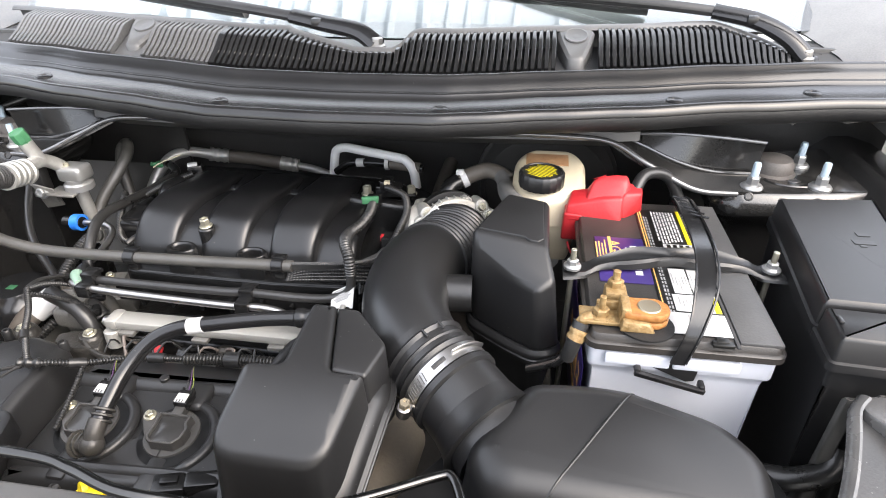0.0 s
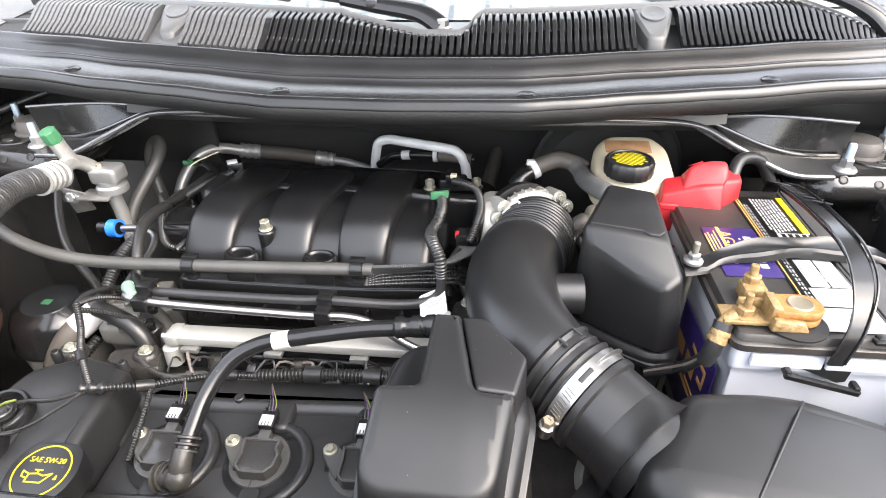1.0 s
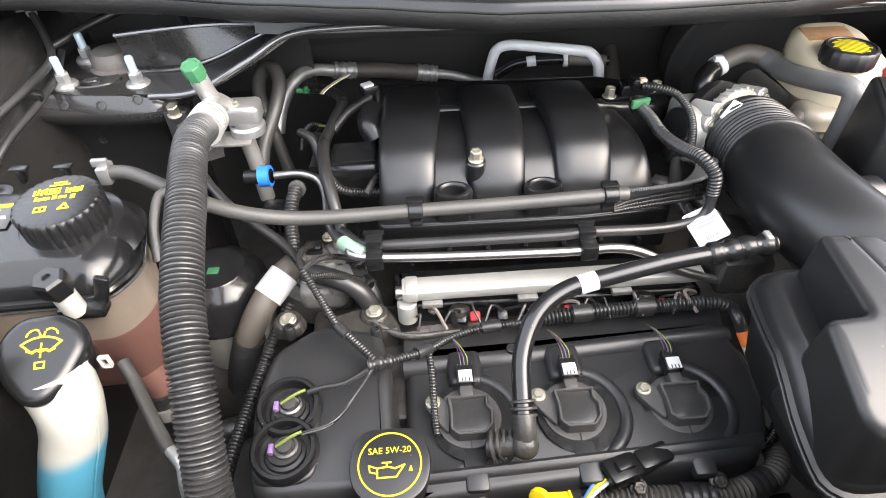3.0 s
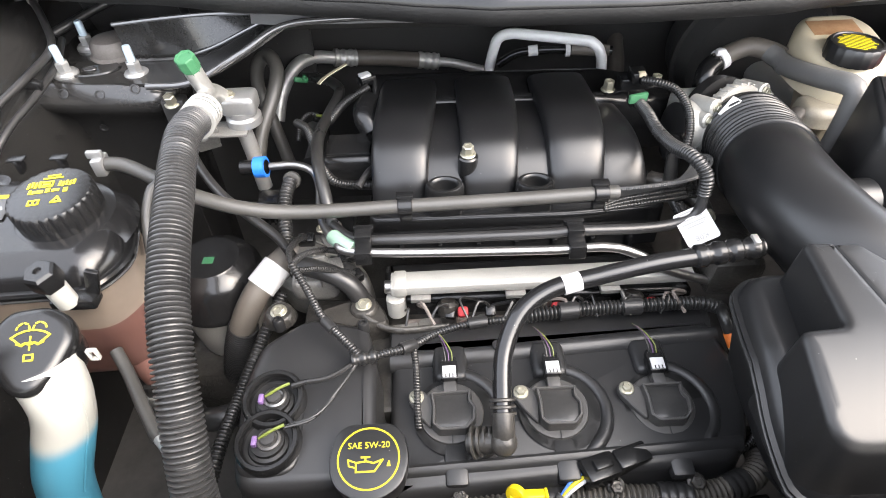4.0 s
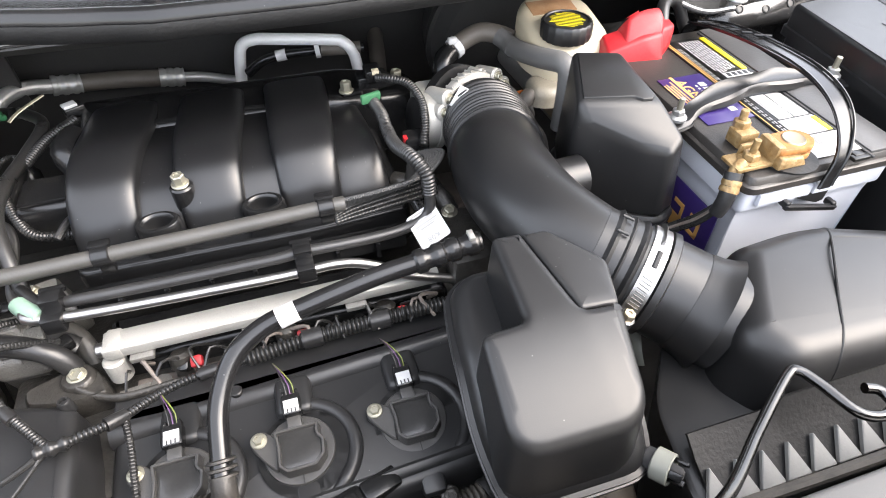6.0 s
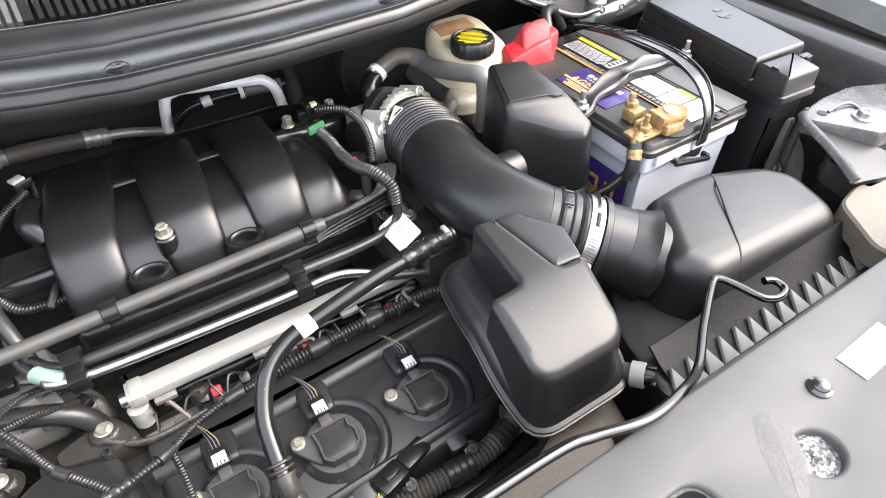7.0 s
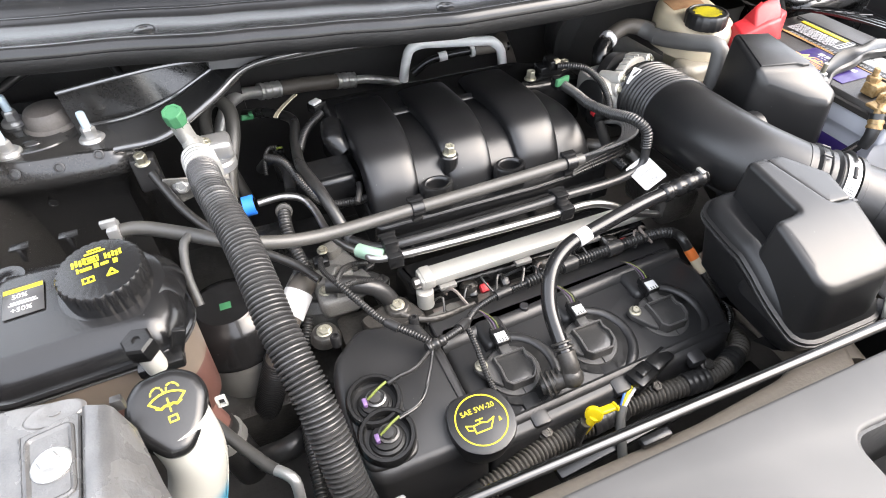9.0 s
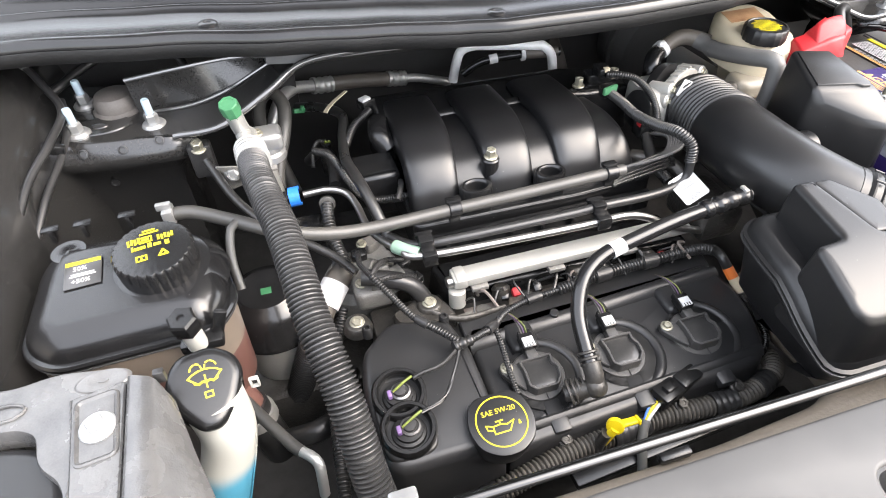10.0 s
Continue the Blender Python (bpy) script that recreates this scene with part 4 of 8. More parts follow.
def coil(x, y, z):
    """Ignition coil in its round well, with a bolted ear and a plugged lead."""
    c = thing("ignition_coil", "black ignition coil with a white-latched plug and bolted ear", "ignition coil", (x, y, z), "ignition coils on the valve cover")
    m = Matrix.Translation((x, y, z + 0.001)) @ Euler((radians(6), 0, 0)).to_matrix().to_4x4()
    part("seal", move(lathe([(0.0325, -0.014), (0.0325, -0.003), (0.031, 0.000), (0.022, 0.001), (0.02, 0.0)], 40), m), M_COIL, c, "round rubber seal")
    plan = [(-0.020, 0.017), (0.021, 0.017), (0.0195, 0.006), (0.024, 0.000), (0.0225, -0.014), (0.014, -0.023), (-0.012, -0.023), (-0.019, -0.016), (-0.018, 0.002)]
    part("body", move(moulded(plan, [(-0.002, -0.001), (0.009, 0.0), (0.0128, 0.0004), (0.0134, 0.001), (0.0134, 0.0026), (0.0126, 0.0032), (0.008, 0.0034)], 0.0025), m), M_COIL, c, "coil body with raised rim")
    part("potting", move(moulded([(a * 0.89, b * 0.89) for a, b in plan], [(0.004, 0), (0.0092, 0.0), (0.0096, 0.001)], 0.003), m), M_POTTING, c, "grey potting")
    part("ear", move(moulded([(-0.016, 0.012), (-0.030, 0.024), (-0.040, 0.022), (-0.042, 0.012), (-0.030, -0.006), (-0.020, -0.018)], [(-0.002, 0), (0.005, 0), (0.006, 0.001)], 0.005), m), M_COIL, c)
    hex_bolt("bolt", m @ Vector((-0.0335, 0.0150, 0.006)), (0, -0.1, 1), 0.0050, c, M_ZINC, "zinc bolt", washer=1.5)
    part("socket", move(box(0, 0.022, 0.007, 0.013, 0.014, 0.010, 0.0015), m), M_COIL, c)
    plug = part("plug", move(join(box(0, 0.037, 0.012, 0.017, 0.020, 0.013, 0.0015), box(-0.006, 0.047, 0.013, 0.003, 0.008, 0.010, 0.0008), box(0.006, 0.047, 0.013, 0.003, 0.008, 0.010, 0.0008)), m), M_SATIN, c)
    part("latch", move(box(0, 0.0345, 0.0188, 0.0135, 0.0125, 0.0022, 0.0006), m), M_WHITE, plug, "white latch")
    for i in (-1, 0, 1):
        part("latch_slot", move(box(0.0035 * i, 0.030, 0.0199, 0.0012, 0.004, 0.0006, 0.0001), m), M_DARK, plug)
    for dx, mat in ((-0.003, M_LOOM), (0.003, M_WIREY), (0.0, M_WIREP)):
        part("lead", move(tube([(dx, 0.044, 0.013), (dx * 1.2, 0.056, 0.018), (dx * 0.5 - 0.006, 0.072, 0.020), (-0.012, 0.085, 0.014)], 0.0006, 6), m), mat, c, "thin coloured lead")
    part("rib_block", move(box(0.002, -0.050, -0.008, 0.022, 0.040, 0.014, 0.004), m), M_VALVE, c)
    part("seal_line", move(box(0.0, -0.0275, 0.0012, 0.0008, 0.009, 0.0012, 0.0002), m), M_DARK, c)


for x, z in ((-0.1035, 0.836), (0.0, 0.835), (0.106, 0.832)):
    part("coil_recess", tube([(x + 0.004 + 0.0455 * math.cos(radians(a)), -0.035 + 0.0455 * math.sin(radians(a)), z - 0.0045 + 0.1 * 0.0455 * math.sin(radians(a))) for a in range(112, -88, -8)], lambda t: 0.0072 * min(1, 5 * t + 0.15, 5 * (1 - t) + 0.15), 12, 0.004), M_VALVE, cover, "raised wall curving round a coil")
    # flat dark ring on the solid cover: the shade of the coil's gap
    part("recess_shade", move(lathe([(0.041, 0.0), (0.032, 0.0)], 48), Matrix.Translation((x + 0.004, -0.035, z - 0.0012)) @ Euler((radians(6), 0, 0)).to_matrix().to_4x4()), M_WELL, cover)
    part("plug_shroud", box(x + 0.0015, 0.022, z - 0.002, 0.036, 0.044, 0.022, 0.008, 4), M_VALVE, cover)
    coil(x, -0.033, z)
for p in ((-0.288, 0.091, 0.862), (-0.195, 0.099, 0.857), (0.063, 0.071, 0.833), (-0.05, 0.082, 0.828)):
    lug = part("lug", move(lathe([(0.0185, -0.012), (0.0165, -0.005), (0.0145, -0.001), (0.013, 0)], 24), Matrix.Translation((p[0], p[1], p[2] - 0.006))), M_DIRTYMETAL, engine, "cast bolt lug")
    hex_bolt("bolt", (p[0], p[1], p[2] - 0.007), (0, -0.15, 1), 0.0070, lug, M_ZINC, "zinc flange bolt", h=0.006)

cap = thing("oil_cap", "black oil filler cap with yellow oil-can mark", "oil filler cap", (-0.176, -0.1, 0.86))
MC = Matrix.Translation((-0.176, -0.099, 0.884)) @ Euler((radians(7), 0, 0)).to_matrix().to_4x4() @ Matrix.Diagonal((0.86, 0.86, 1, 1))
part("cap_body", move(moulded([(-0.034, 0.026), (-0.022, 0.036), (0.022, 0.036), (0.034, 0.026), (0.041, 0.0), (0.034, -0.026), (0.012, -0.040), (-0.012, -0.040), (-0.034, -0.026), (-0.041, 0.0)], [(-0.03, 0.003), (-0.004, 0.0), (-0.001, 0.001), (0, 0.004)], 0.012), MC), M_PLASTIC, cap)
part("ring_mark", stroke(circle_pts(0.030, 48), 0.0016, MC), M_INK, cap, "yellow printed ring")
part("letters", words("SAE 5W-20", 0.0088, MC @ Matrix.Translation((0, 0.0125, 0))), M_INK, cap, "yellow letters SAE 5W-20")
part("oil_can_mark", join(
    stroke([(-0.012, -0.004), (-0.012, -0.013), (0.006, -0.013), (0.014, -0.002), (0.005, -0.005), (-0.002, -0.003), (-0.012, -0.004)], 0.0016, MC),
    stroke([(-0.012, -0.004), (-0.020, -0.001), (-0.019, -0.007), (-0.012, -0.009)], 0.0014, MC),
    stroke([(-0.003, -0.003), (-0.003, 0.001)], 0.0016, MC), stroke([(-0.007, 0.001), (0.001, 0.001)], 0.0016, MC),
    stroke([(0.020, -0.004), (0.0185, -0.008), (0.021, -0.008), (0.020, -0.004)], 0.0012, MC)), M_INK, cap, "yellow oil-can drawing")

# ---- upper intake ----
intake = thing("intake_manifold", "black moulded intake manifold with three curved runners", "intake manifold", (-0.03, 0.3, 0.85))
PROFILE = [(0.425, 0.953), (0.40, 0.957), (0.37, 0.962), (0.34, 0.967), (0.31, 0.971), (0.285, 0.971), (0.262, 0.967), (0.243, 0.959), (0.226, 0.945), (0.213, 0.927), (0.205, 0.907), (0.199, 0.885), (0.196, 0.868)]


def runner(top_x, low_x, w0, w1, high=0.03, drop=0.0):
    prof = spline([(0, y, z - drop) for y, z in PROFILE], 0.008)
    rows = []
    n = len(prof)
    for i, p in enumerate(prof):
        t = i / (n - 1)
        s = t * t * (3 - 2 * t)
        cx, w = top_x + (low_x - top_x) * s, w0 + (w1 - w0) * s
        d = (prof[min(n - 1, i + 1)] - prof[max(0, i - 1)]).normalized()
        nrm = Vector((0, d.z, -d.y))
        if nrm.z < 0 and t < 0.5:
            nrm = -nrm
        nrm = Vector((0, -abs(d.z) if t > 0.35 else -d.z * 0.5, abs(d.y)))
        row = []
        for k in range(17):
            a = -math.pi / 2 + math.pi * k / 16
            u, h = math.sin(a), math.cos(a)
            u = math.copysign(abs(u) ** 0.66, u)
            h = abs(h) ** 0.24
            row.append(p + Vector((cx + u * w / 2, 0, 0)) + nrm * (high * (h - 1)))
        rows.append(row)
    return sheet(rows)


for tx, lx in ((-0.138, -0.151), (-0.034, -0.0435), (0.070, 0.060)):
    part("runner", runner(tx, lx, 0.080, 0.066, 0.028), M_INTAKE, intake)
part("valley_shell", runner(-0.034, -0.0435, 0.290, 0.262, 0.03, 0.017), M_INTAKE, intake)
part("plenum", moulded([(-0.20, 0.46), (0.15, 0.455), (0.235, 0.44), (0.24, 0.37), (0.13, 0.355), (-0.19, 0.365)], soft_levels(0.86, lambda x, y: 0.951 - 0.15 * max(0, x - 0.11), 0.012, 0.004), 0.02), M_SATIN, intake)
part("end_shell", runner(0.112, 0.118, 0.06, 0.07, 0.03, 0.024), M_INTAKE, intake)
part("flange", moulded([(-0.19, 0.40), (0.165, 0.40), (0.17, 0.19), (0.05, 0.182), (-0.19, 0.186)], soft_levels(0.85, 0.898, 0.006, 0.002), 0.015), M_SATIN, intake)
part("end_ring", tube([(-0.185, 0.33, 0.93), (-0.195, 0.345, 0.945), (-0.19, 0.375, 0.945)], 0.017, 16), M_SATIN, intake)
for x, y, z in ((-0.097, 0.191, 0.928), (0.009, 0.191, 0.927)):
    lugp = part("port_lug", moulded([(x - 0.022, y - 0.002), (x + 0.022, y - 0.002), (x + 0.018, y + 0.035), (x - 0.018, y + 0.035)], soft_levels(0.88, z - 0.008, 0.004, 0.002), 0.008), M_SATIN, intake)
    part("port_rim", move(lathe([(0.0235, -0.014), (0.0225, 0.0035), (0.0205, 0.0062), (0.0165, 0.0066), (0.0140, 0.0045), (0.0132, 0.002), (0.0128, -0.012), (0, -0.012)], 36), Matrix.Translation((x, y + 0.013, z + 0.001)) @ Matrix.Diagonal((1.0, 0.74, 1, 1))), M_SATIN, lugp, "rounded rim of a hollow port")
boss_p = part("bolt_boss", rod((-0.068, 0.233, 0.90), (-0.068, 0.231, 0.955), 0.012, 20), M_SATIN, intake)
hex_bolt("bolt", (-0.068, 0.231, 0.956), (0, -0.1, 1), 0.0068, boss_p, M_ZINC, "pale zinc bolt", h=0.013)
for x, y, z in ((0.133, 0.375, 0.95), (0.202, 0.388, 0.948)):
    hex_bolt("bolt", (x, y, z), (0, 0, 1), 0.0072, intake, M_ZINC, "zinc bolt on a post", h=0.014)
for x in (-0.16, -0.10, -0.03, 0.03, 0.09):
    hex_bolt("flange_bolt", (x, 0.178, 0.873), (0, -0.3, 1), 0.006, intake, M_ZINC, "small zinc bolt")
part("skirt", box(-0.02, 0.175, 0.872, 0.35, 0.012, 0.03, 0.003), M_SATIN, intake)
for i in range(7):
    part("skirt_rib", box(-0.15 + i * 0.045, 0.166, 0.868, 0.006, 0.012, 0.022, 0.002), M_SATIN, intake)
part("lower_manifold", moulded([(-0.18, 0.175), (0.18, 0.175), (0.19, 0.1), (-0.17, 0.105)], soft_levels(0.80, 0.845, 0.01, 0.004), 0.015), M_SATIN, intake)

rail = thing("fuel_rail", "bare aluminium fuel rail along the front injectors", "fuel rail", (0, 0.1, 0.85))
part("rail_body", box(0.005, 0.1075, 0.8735, 0.335, 0.026, 0.0125, 0.0022, 2), M_CAST, rail)
part("end_cap", box(-0.152, 0.1075, 0.8738, 0.014, 0.028, 0.0145, 0.002, 2), M_CAST, rail)
part("end_plug", rod((-0.170, 0.107, 0.870), (-0.156, 0.107, 0.870), 0.0075), M_STEEL, rail)
part("end_leg", rod((-0.158, 0.100, 0.862), (-0.158, 0.098, 0.835), 0.011), M_CAST, rail)
for x in (-0.10, 0.005, 0.11):
    part("injector", lathe([(0.009, 0), (0.009, 0.012), (0.012, 0.014), (0.012, 0.026), (0.008, 0.03)], 16, along((x, 0.085, 0.825), (x, 0.105, 0.865))), M_DIRTYMETAL, rail)
    part("injector_plug", box(x + 0.016, 0.083, 0.849, 0.012, 0.012, 0.010, 0.003, rot=(30, 0, 0)), M_RED, rail, "red injector plug latch")
    part("rail_bracket", box(x - 0.03, 0.0975, 0.864, 0.022, 0.018, 0.006, 0.001), M_OLDCAST, rail)

# ---- air intake ----
tb = thing("throttle_valve", "cast aluminium throttle body bolted to the intake", "throttle valve", (0.27, 0.33, 0.9))
AX0, AX1 = Vector((0.268, 0.346, 0.916)), Vector((0.289, 0.299, 0.929))
part("housing", lathe([(0.03, 0), (0.040, 0.002), (0.040, 0.026), (0.044, 0.028), (0.044, 0.034)], 36, along(AX0, AX1)), M_CAST, tb)
part("flange_ring", lathe([(0.042, 0.030), (0.0535, 0.031), (0.0545, 0.033), (0.0545, 0.044), (0.053, 0.046), (0.0455, 0.047)], 48, along(AX0, AX1)), M_CAST, tb, "pale cast flange ring")
part("black_spacer", lathe([(0.044, 0.002), (0.059, 0.003), (0.059, 0.018), (0.044, 0.019)], 40, along(AX0, AX1)), M_PLASTIC, tb, "black rear spacer")
MA = along(AX0, AX1)
for deg, r in ((62, 0.052), (24, 0.057), (42, 0.056), (138, 0.056), (156, 0.057)):
    a = radians(deg)
    u = Vector((r * math.cos(a), r * math.sin(a), 0))
    lug = part("lug", rod(MA @ (u + Vector((0, 0, 0.012))), MA @ (u + Vector((0, 0, 0.05 if deg != 62 else 0.04))), 0.0105 if deg != 62 else 0.006, 18, 0.002), M_CAST, tb)
    if deg != 62:
        hex_bolt("bolt", MA @ (u + Vector((0, 0, 0.05))), MA.to_3x3() @ Vector((0, 0, 1)), 0.0048, lug, M_ZINC)
for k in range(7):
    a = radians(50 + 12 * k)
    u = Vector((0.055 * math.cos(a), 0.055 * math.sin(a), 0))
    part("ring_rib", rod(MA @ (u + Vector((0, 0, 0.032))), MA @ (u + Vector((0, 0, 0.045))), 0.0016, 8), M_CAST, tb)
part("motor_cover", lathe([(0.030, -0.006), (0.037, -0.004), (0.037, 0.004), (0.0355, 0.005), (0.0355, 0.018), (0.034, 0.020)], 36, along((0.232, 0.315, 0.925), (0.20, 0.312, 0.93))), M_CAST, tb, "pale round motor cover")
part("motor_cap", lathe([(0.030, 0.019), (0.030, 0.027), (0.026, 0.029), (0, 0.029)], 36, along((0.232, 0.315, 0.925), (0.20, 0.312, 0.93))), M_PLASTIC, tb, "black motor cap")
part("motor", box(0.242, 0.345, 0.93, 0.06, 0.045, 0.055, 0.012), M_CAST, tb)
part("paper_tag", box(0.2535, 0.279, 0.9735, 0.027, 0.012, 0.001, 0.0003, rot=(8, -42, 30)), M_PAPER, tb, "small white tag")
part("orange_tab", box(0.351, 0.318, 0.935, 0.012, 0.004, 0.016, 0.001, rot=(-20, 0, 15)), M_ORANGE, tb, "small orange plastic tab")

duct = thing("intake_duct", "black ribbed air intake duct with a worm-drive clamp", "air duct", (0.27, 0.1, 0.93))
DPATH = [(0.289, 0.296, 0.930), (0.286, 0.268, 0.934), (0.279, 0.228, 0.940), (0.267, 0.190, 0.951), (0.257, 0.150, 0.960), (0.255, 0.10, 0.964), (0.265, 0.050, 0.964), (0.289, 0.006, 0.960), (0.325, -0.027, 0.9495)]
part("cuff", tube(DPATH[:2], 0.0505, 36), M_PLASTIC, duct)
part("bellows", tube([(0.2885, 0.287, 0.931), (0.283, 0.25, 0.937), (0.274, 0.212, 0.945), (0.2665, 0.186, 0.952)], 0.0545, 40, pitch=0.0108, depth=0.005), M_PLASTIC, duct)
part("elbow", tube(DPATH[3:-1] + [(0.298, -0.003, 0.957)], lambda t: 0.0512 - 0.0072 * t + 0.002 * math.sin(math.pi * t), 36), M_PLASTIC, duct)
part("elbow_skirt", moulded([(0.225, 0.20), (0.262, 0.215), (0.275, 0.10), (0.285, 0.05), (0.24, 0.05)], soft_levels(0.915, 0.945, 0.004, 0.001), 0.012), M_PLASTIC, duct)
for a, r in ((0.004, 0.0485), (0.016, 0.047), (0.027, 0.0485)):
    d = (Vector(DPATH[-1]) - Vector(DPATH[-2])).normalized()
    c = Vector(DPATH[-2]) + d * a
    part("bead", tube([c, c + d * 0.0035, c + d * 0.007], lambda t, r=r: r - 0.003 * abs(2 * t - 1), 40, 0.002), M_PLASTIC, duct)
d = (Vector(DPATH[-1]) - Vector(DPATH[-2])).normalized()
c = Vector(DPATH[-2])
part("collar", tube([c - d * 0.004, c + d * 0.02, c + d * 0.04], 0.0455, 36), M_PLASTIC, duct)
clamp = part("clamp", lathe([(0.0455, 0), (0.0478, 0.0004), (0.0478, 0.0150), (0.0455, 0.0155)], 48, along(c + d * 0.0365, c + d * 0.05)), M_STEEL, duct, "bright steel worm-drive clamp")
part("clamp_end", lathe([(0.0455, 0), (0.049, 0.001), (0.049, 0.007), (0.0455, 0.009)], 48, along(c + d * 0.0525, c + d * 0.07)), M_PLASTIC, duct)
sp = Vector((0.292, -0.054, 0.950))
su = (sp - c) - d * (sp - c).dot(d)
su.normalize()
st = d.cross(su)
st = st if st.z > 0 else -st
sc = c + d * 0.0445 + su * 0.0535
screw = part("clamp_housing", lathe([(0.0064, -0.009), (0.0072, -0.008), (0.0072, 0.004), (0.006, 0.005)], 20, along(sc, sc + st)), M_STEEL, clamp, "clamp screw housing")
part("clamp_screw", lathe([(0.0042, 0.004), (0.0056, 0.005), (0.0056, 0.0105), (0.0048, 0.0115), (0.002, 0.0115), (0.0018, 0.0105), (0, 0.0105)], 6, along(sc, sc + st)), M_BRASS, screw, "dull brass hex screw")
cv = d.cross(Vector((0, 0, 1))).normalized()
cu = cv.cross(d)


def on_clamp(deg, r, off=0.0443):
    a = radians(deg)
    return c + d * off + (cu * math.cos(a) + cv * math.sin(a)) * r


# near-black strip laid on the band as the slot's shade
part("slot", tube([on_clamp(a, 0.0476) for a in (14, 20, 26, 32)], 0.0024, 8, 0.002), M_DARK, clamp)
for k in range(9):
    part("worm_notch", rod(on_clamp(44 + 4 * k, 0.0479, 0.0395), on_clamp(46 + 4 * k, 0.0479, 0.049), 0.0005, 6), M_OLDSTEEL, clamp)
part("band_end", tube([on_clamp(a, 0.0485) for a in (-50, -30, -10, 4)], 0.004, 8, 0.003, flat=0.35), M_STEEL, clamp)
for k in (-12, 12):
    part("bead_rib", rod(on_clamp(k, 0.0485, 0.006), on_clamp(k, 0.0485, 0.016), 0.0014, 8), M_PLASTIC, duct)
part("outlet_pipe", tube([c + d * 0.052, c + d * 0.064, (0.352, -0.053, 0.941), (0.378, -0.080, 0.933)], lambda t: 0.0448 + 0.0014 * t, 40), M_PLASTIC, duct)

reson = thing("resonator_box", "tall faceted black resonator box beside the battery", "resonator", (0.37, 0.13, 0.88))
RTOP = [(0.362, 0.222, 1.043), (0.414, 0.208, 1.041), (0.414, 0.118, 1.030), (0.423, 0.084, 1.008), (0.403, 0.072, 1.001), (0.376, 0.091, 1.001), (0.334, 0.122, 1.015), (0.326, 0.134, 1.035)]
RBOT = [(0.360, 0.226, 0.918), (0.420, 0.211, 0.918), (0.423, 0.118, 0.918), (0.435, 0.082, 0.918), (0.407, 0.068, 0.918), (0.376, 0.086, 0.918), (0.333, 0.117, 0.918), (0.323, 0.134, 0.918)]
part("shell", facet(RTOP + RBOT, [(0, 1, 2, 7), (2, 3, 4, 5, 6, 7), tuple(range(15, 7, -1))] + [(i, (i + 1) % 8, 8 + (i + 1) % 8, 8 + i) for i in range(8)], 0.007, 5), M_COVER, reson)
RPLAN = [(p[0], p[1]) for p in RBOT]
part("top_pad", prism([(0.364, 0.213, 1.0438), (0.406, 0.202, 1.0425), (0.408, 0.128, 1.0338), (0.402, 0.122, 1.0332), (0.392, 0.1235, 1.0338), (0.386, 0.129, 1.0348), (0.334, 0.1385, 1.0372)], [(0.363, 0.214, 1.03), (0.407, 0.203, 1.03), (0.409, 0.127, 1.02), (0.402, 0.121, 1.02), (0.392, 0.1225, 1.02), (0.386, 0.128, 1.02), (0.333, 0.1378, 1.02)], 0.001, 2), M_COVER, reson)
part("base_flange", moulded(RPLAN, [(0.908, -0.004), (0.913, -0.005), (0.915, -0.004), (0.919, -0.001)], 0.014), M_COVER, reson)
part("lower_flange", moulded(RPLAN, [(0.899, -0.003), (0.905, -0.004), (0.907, -0.002)], 0.014), M_COVER, reson)
part("base", moulded(RPLAN, [(0.80, 0.02), (0.88, 0.006), (0.90, 0.001)], 0.014), M_PLASTIC, reson)
part("stub", tube([(0.30, 0.11, 0.962), (0.33, 0.112, 0.962)], 0.022, 20), M_PLASTIC, reson)

front = thing("resonator_cover", "stepped black resonator cover above the valve cover", "resonator", (0.2, -0.08, 0.85))


def front_top(x, y):
    d = -0.075 - y
    return 1.0135 + 0.12 * max(0, -d) - 0.13 * max(0, d) - 2.6 * max(0, d) ** 2 - 0.05 * max(0, x - 0.22)


FPLAN = [(0.147, -0.082), (0.181, -0.080), (0.184, -0.003), (0.2085, -0.004), (0.2245, -0.082), (0.256, -0.083), (0.242, -0.163), (0.142, -0.162)]
part("shell", moulded(FPLAN, soft_levels(0.915, front_top, 0.0075, -0.006, 6), [0.008, 0.006, 0.006, 0.003, 0.008, 0.003, 0.024, 0.026], 7, grid=0.005), M_COVER, front)
PPLAN = [(0.2095, -0.004), (0.231, -0.004), (0.267, -0.042), (0.2565, -0.081), (0.2255, -0.0805)]
part("side_panel", moulded(PPLAN, soft_levels(0.92, lambda x, y: front_top(x, y) - 0.0045 - 0.05 * max(0, x - 0.23), 0.0035, -0.004), [0.003, 0.004, 0.006, 0.003, 0.003], grid=0.008), M_COVER, front)
LPLAN = [(0.139, -0.05), (0.148, -0.002), (0.168, 0.014), (0.205, 0.012), (0.265, -0.02), (0.275, -0.06), (0.256, -0.172), (0.142, -0.172), (0.133, -0.12)]


def seam(d):
    return lambda x, y: 0.912 + 0.5 * min(0.08, max(0, y + 0.16)) + d


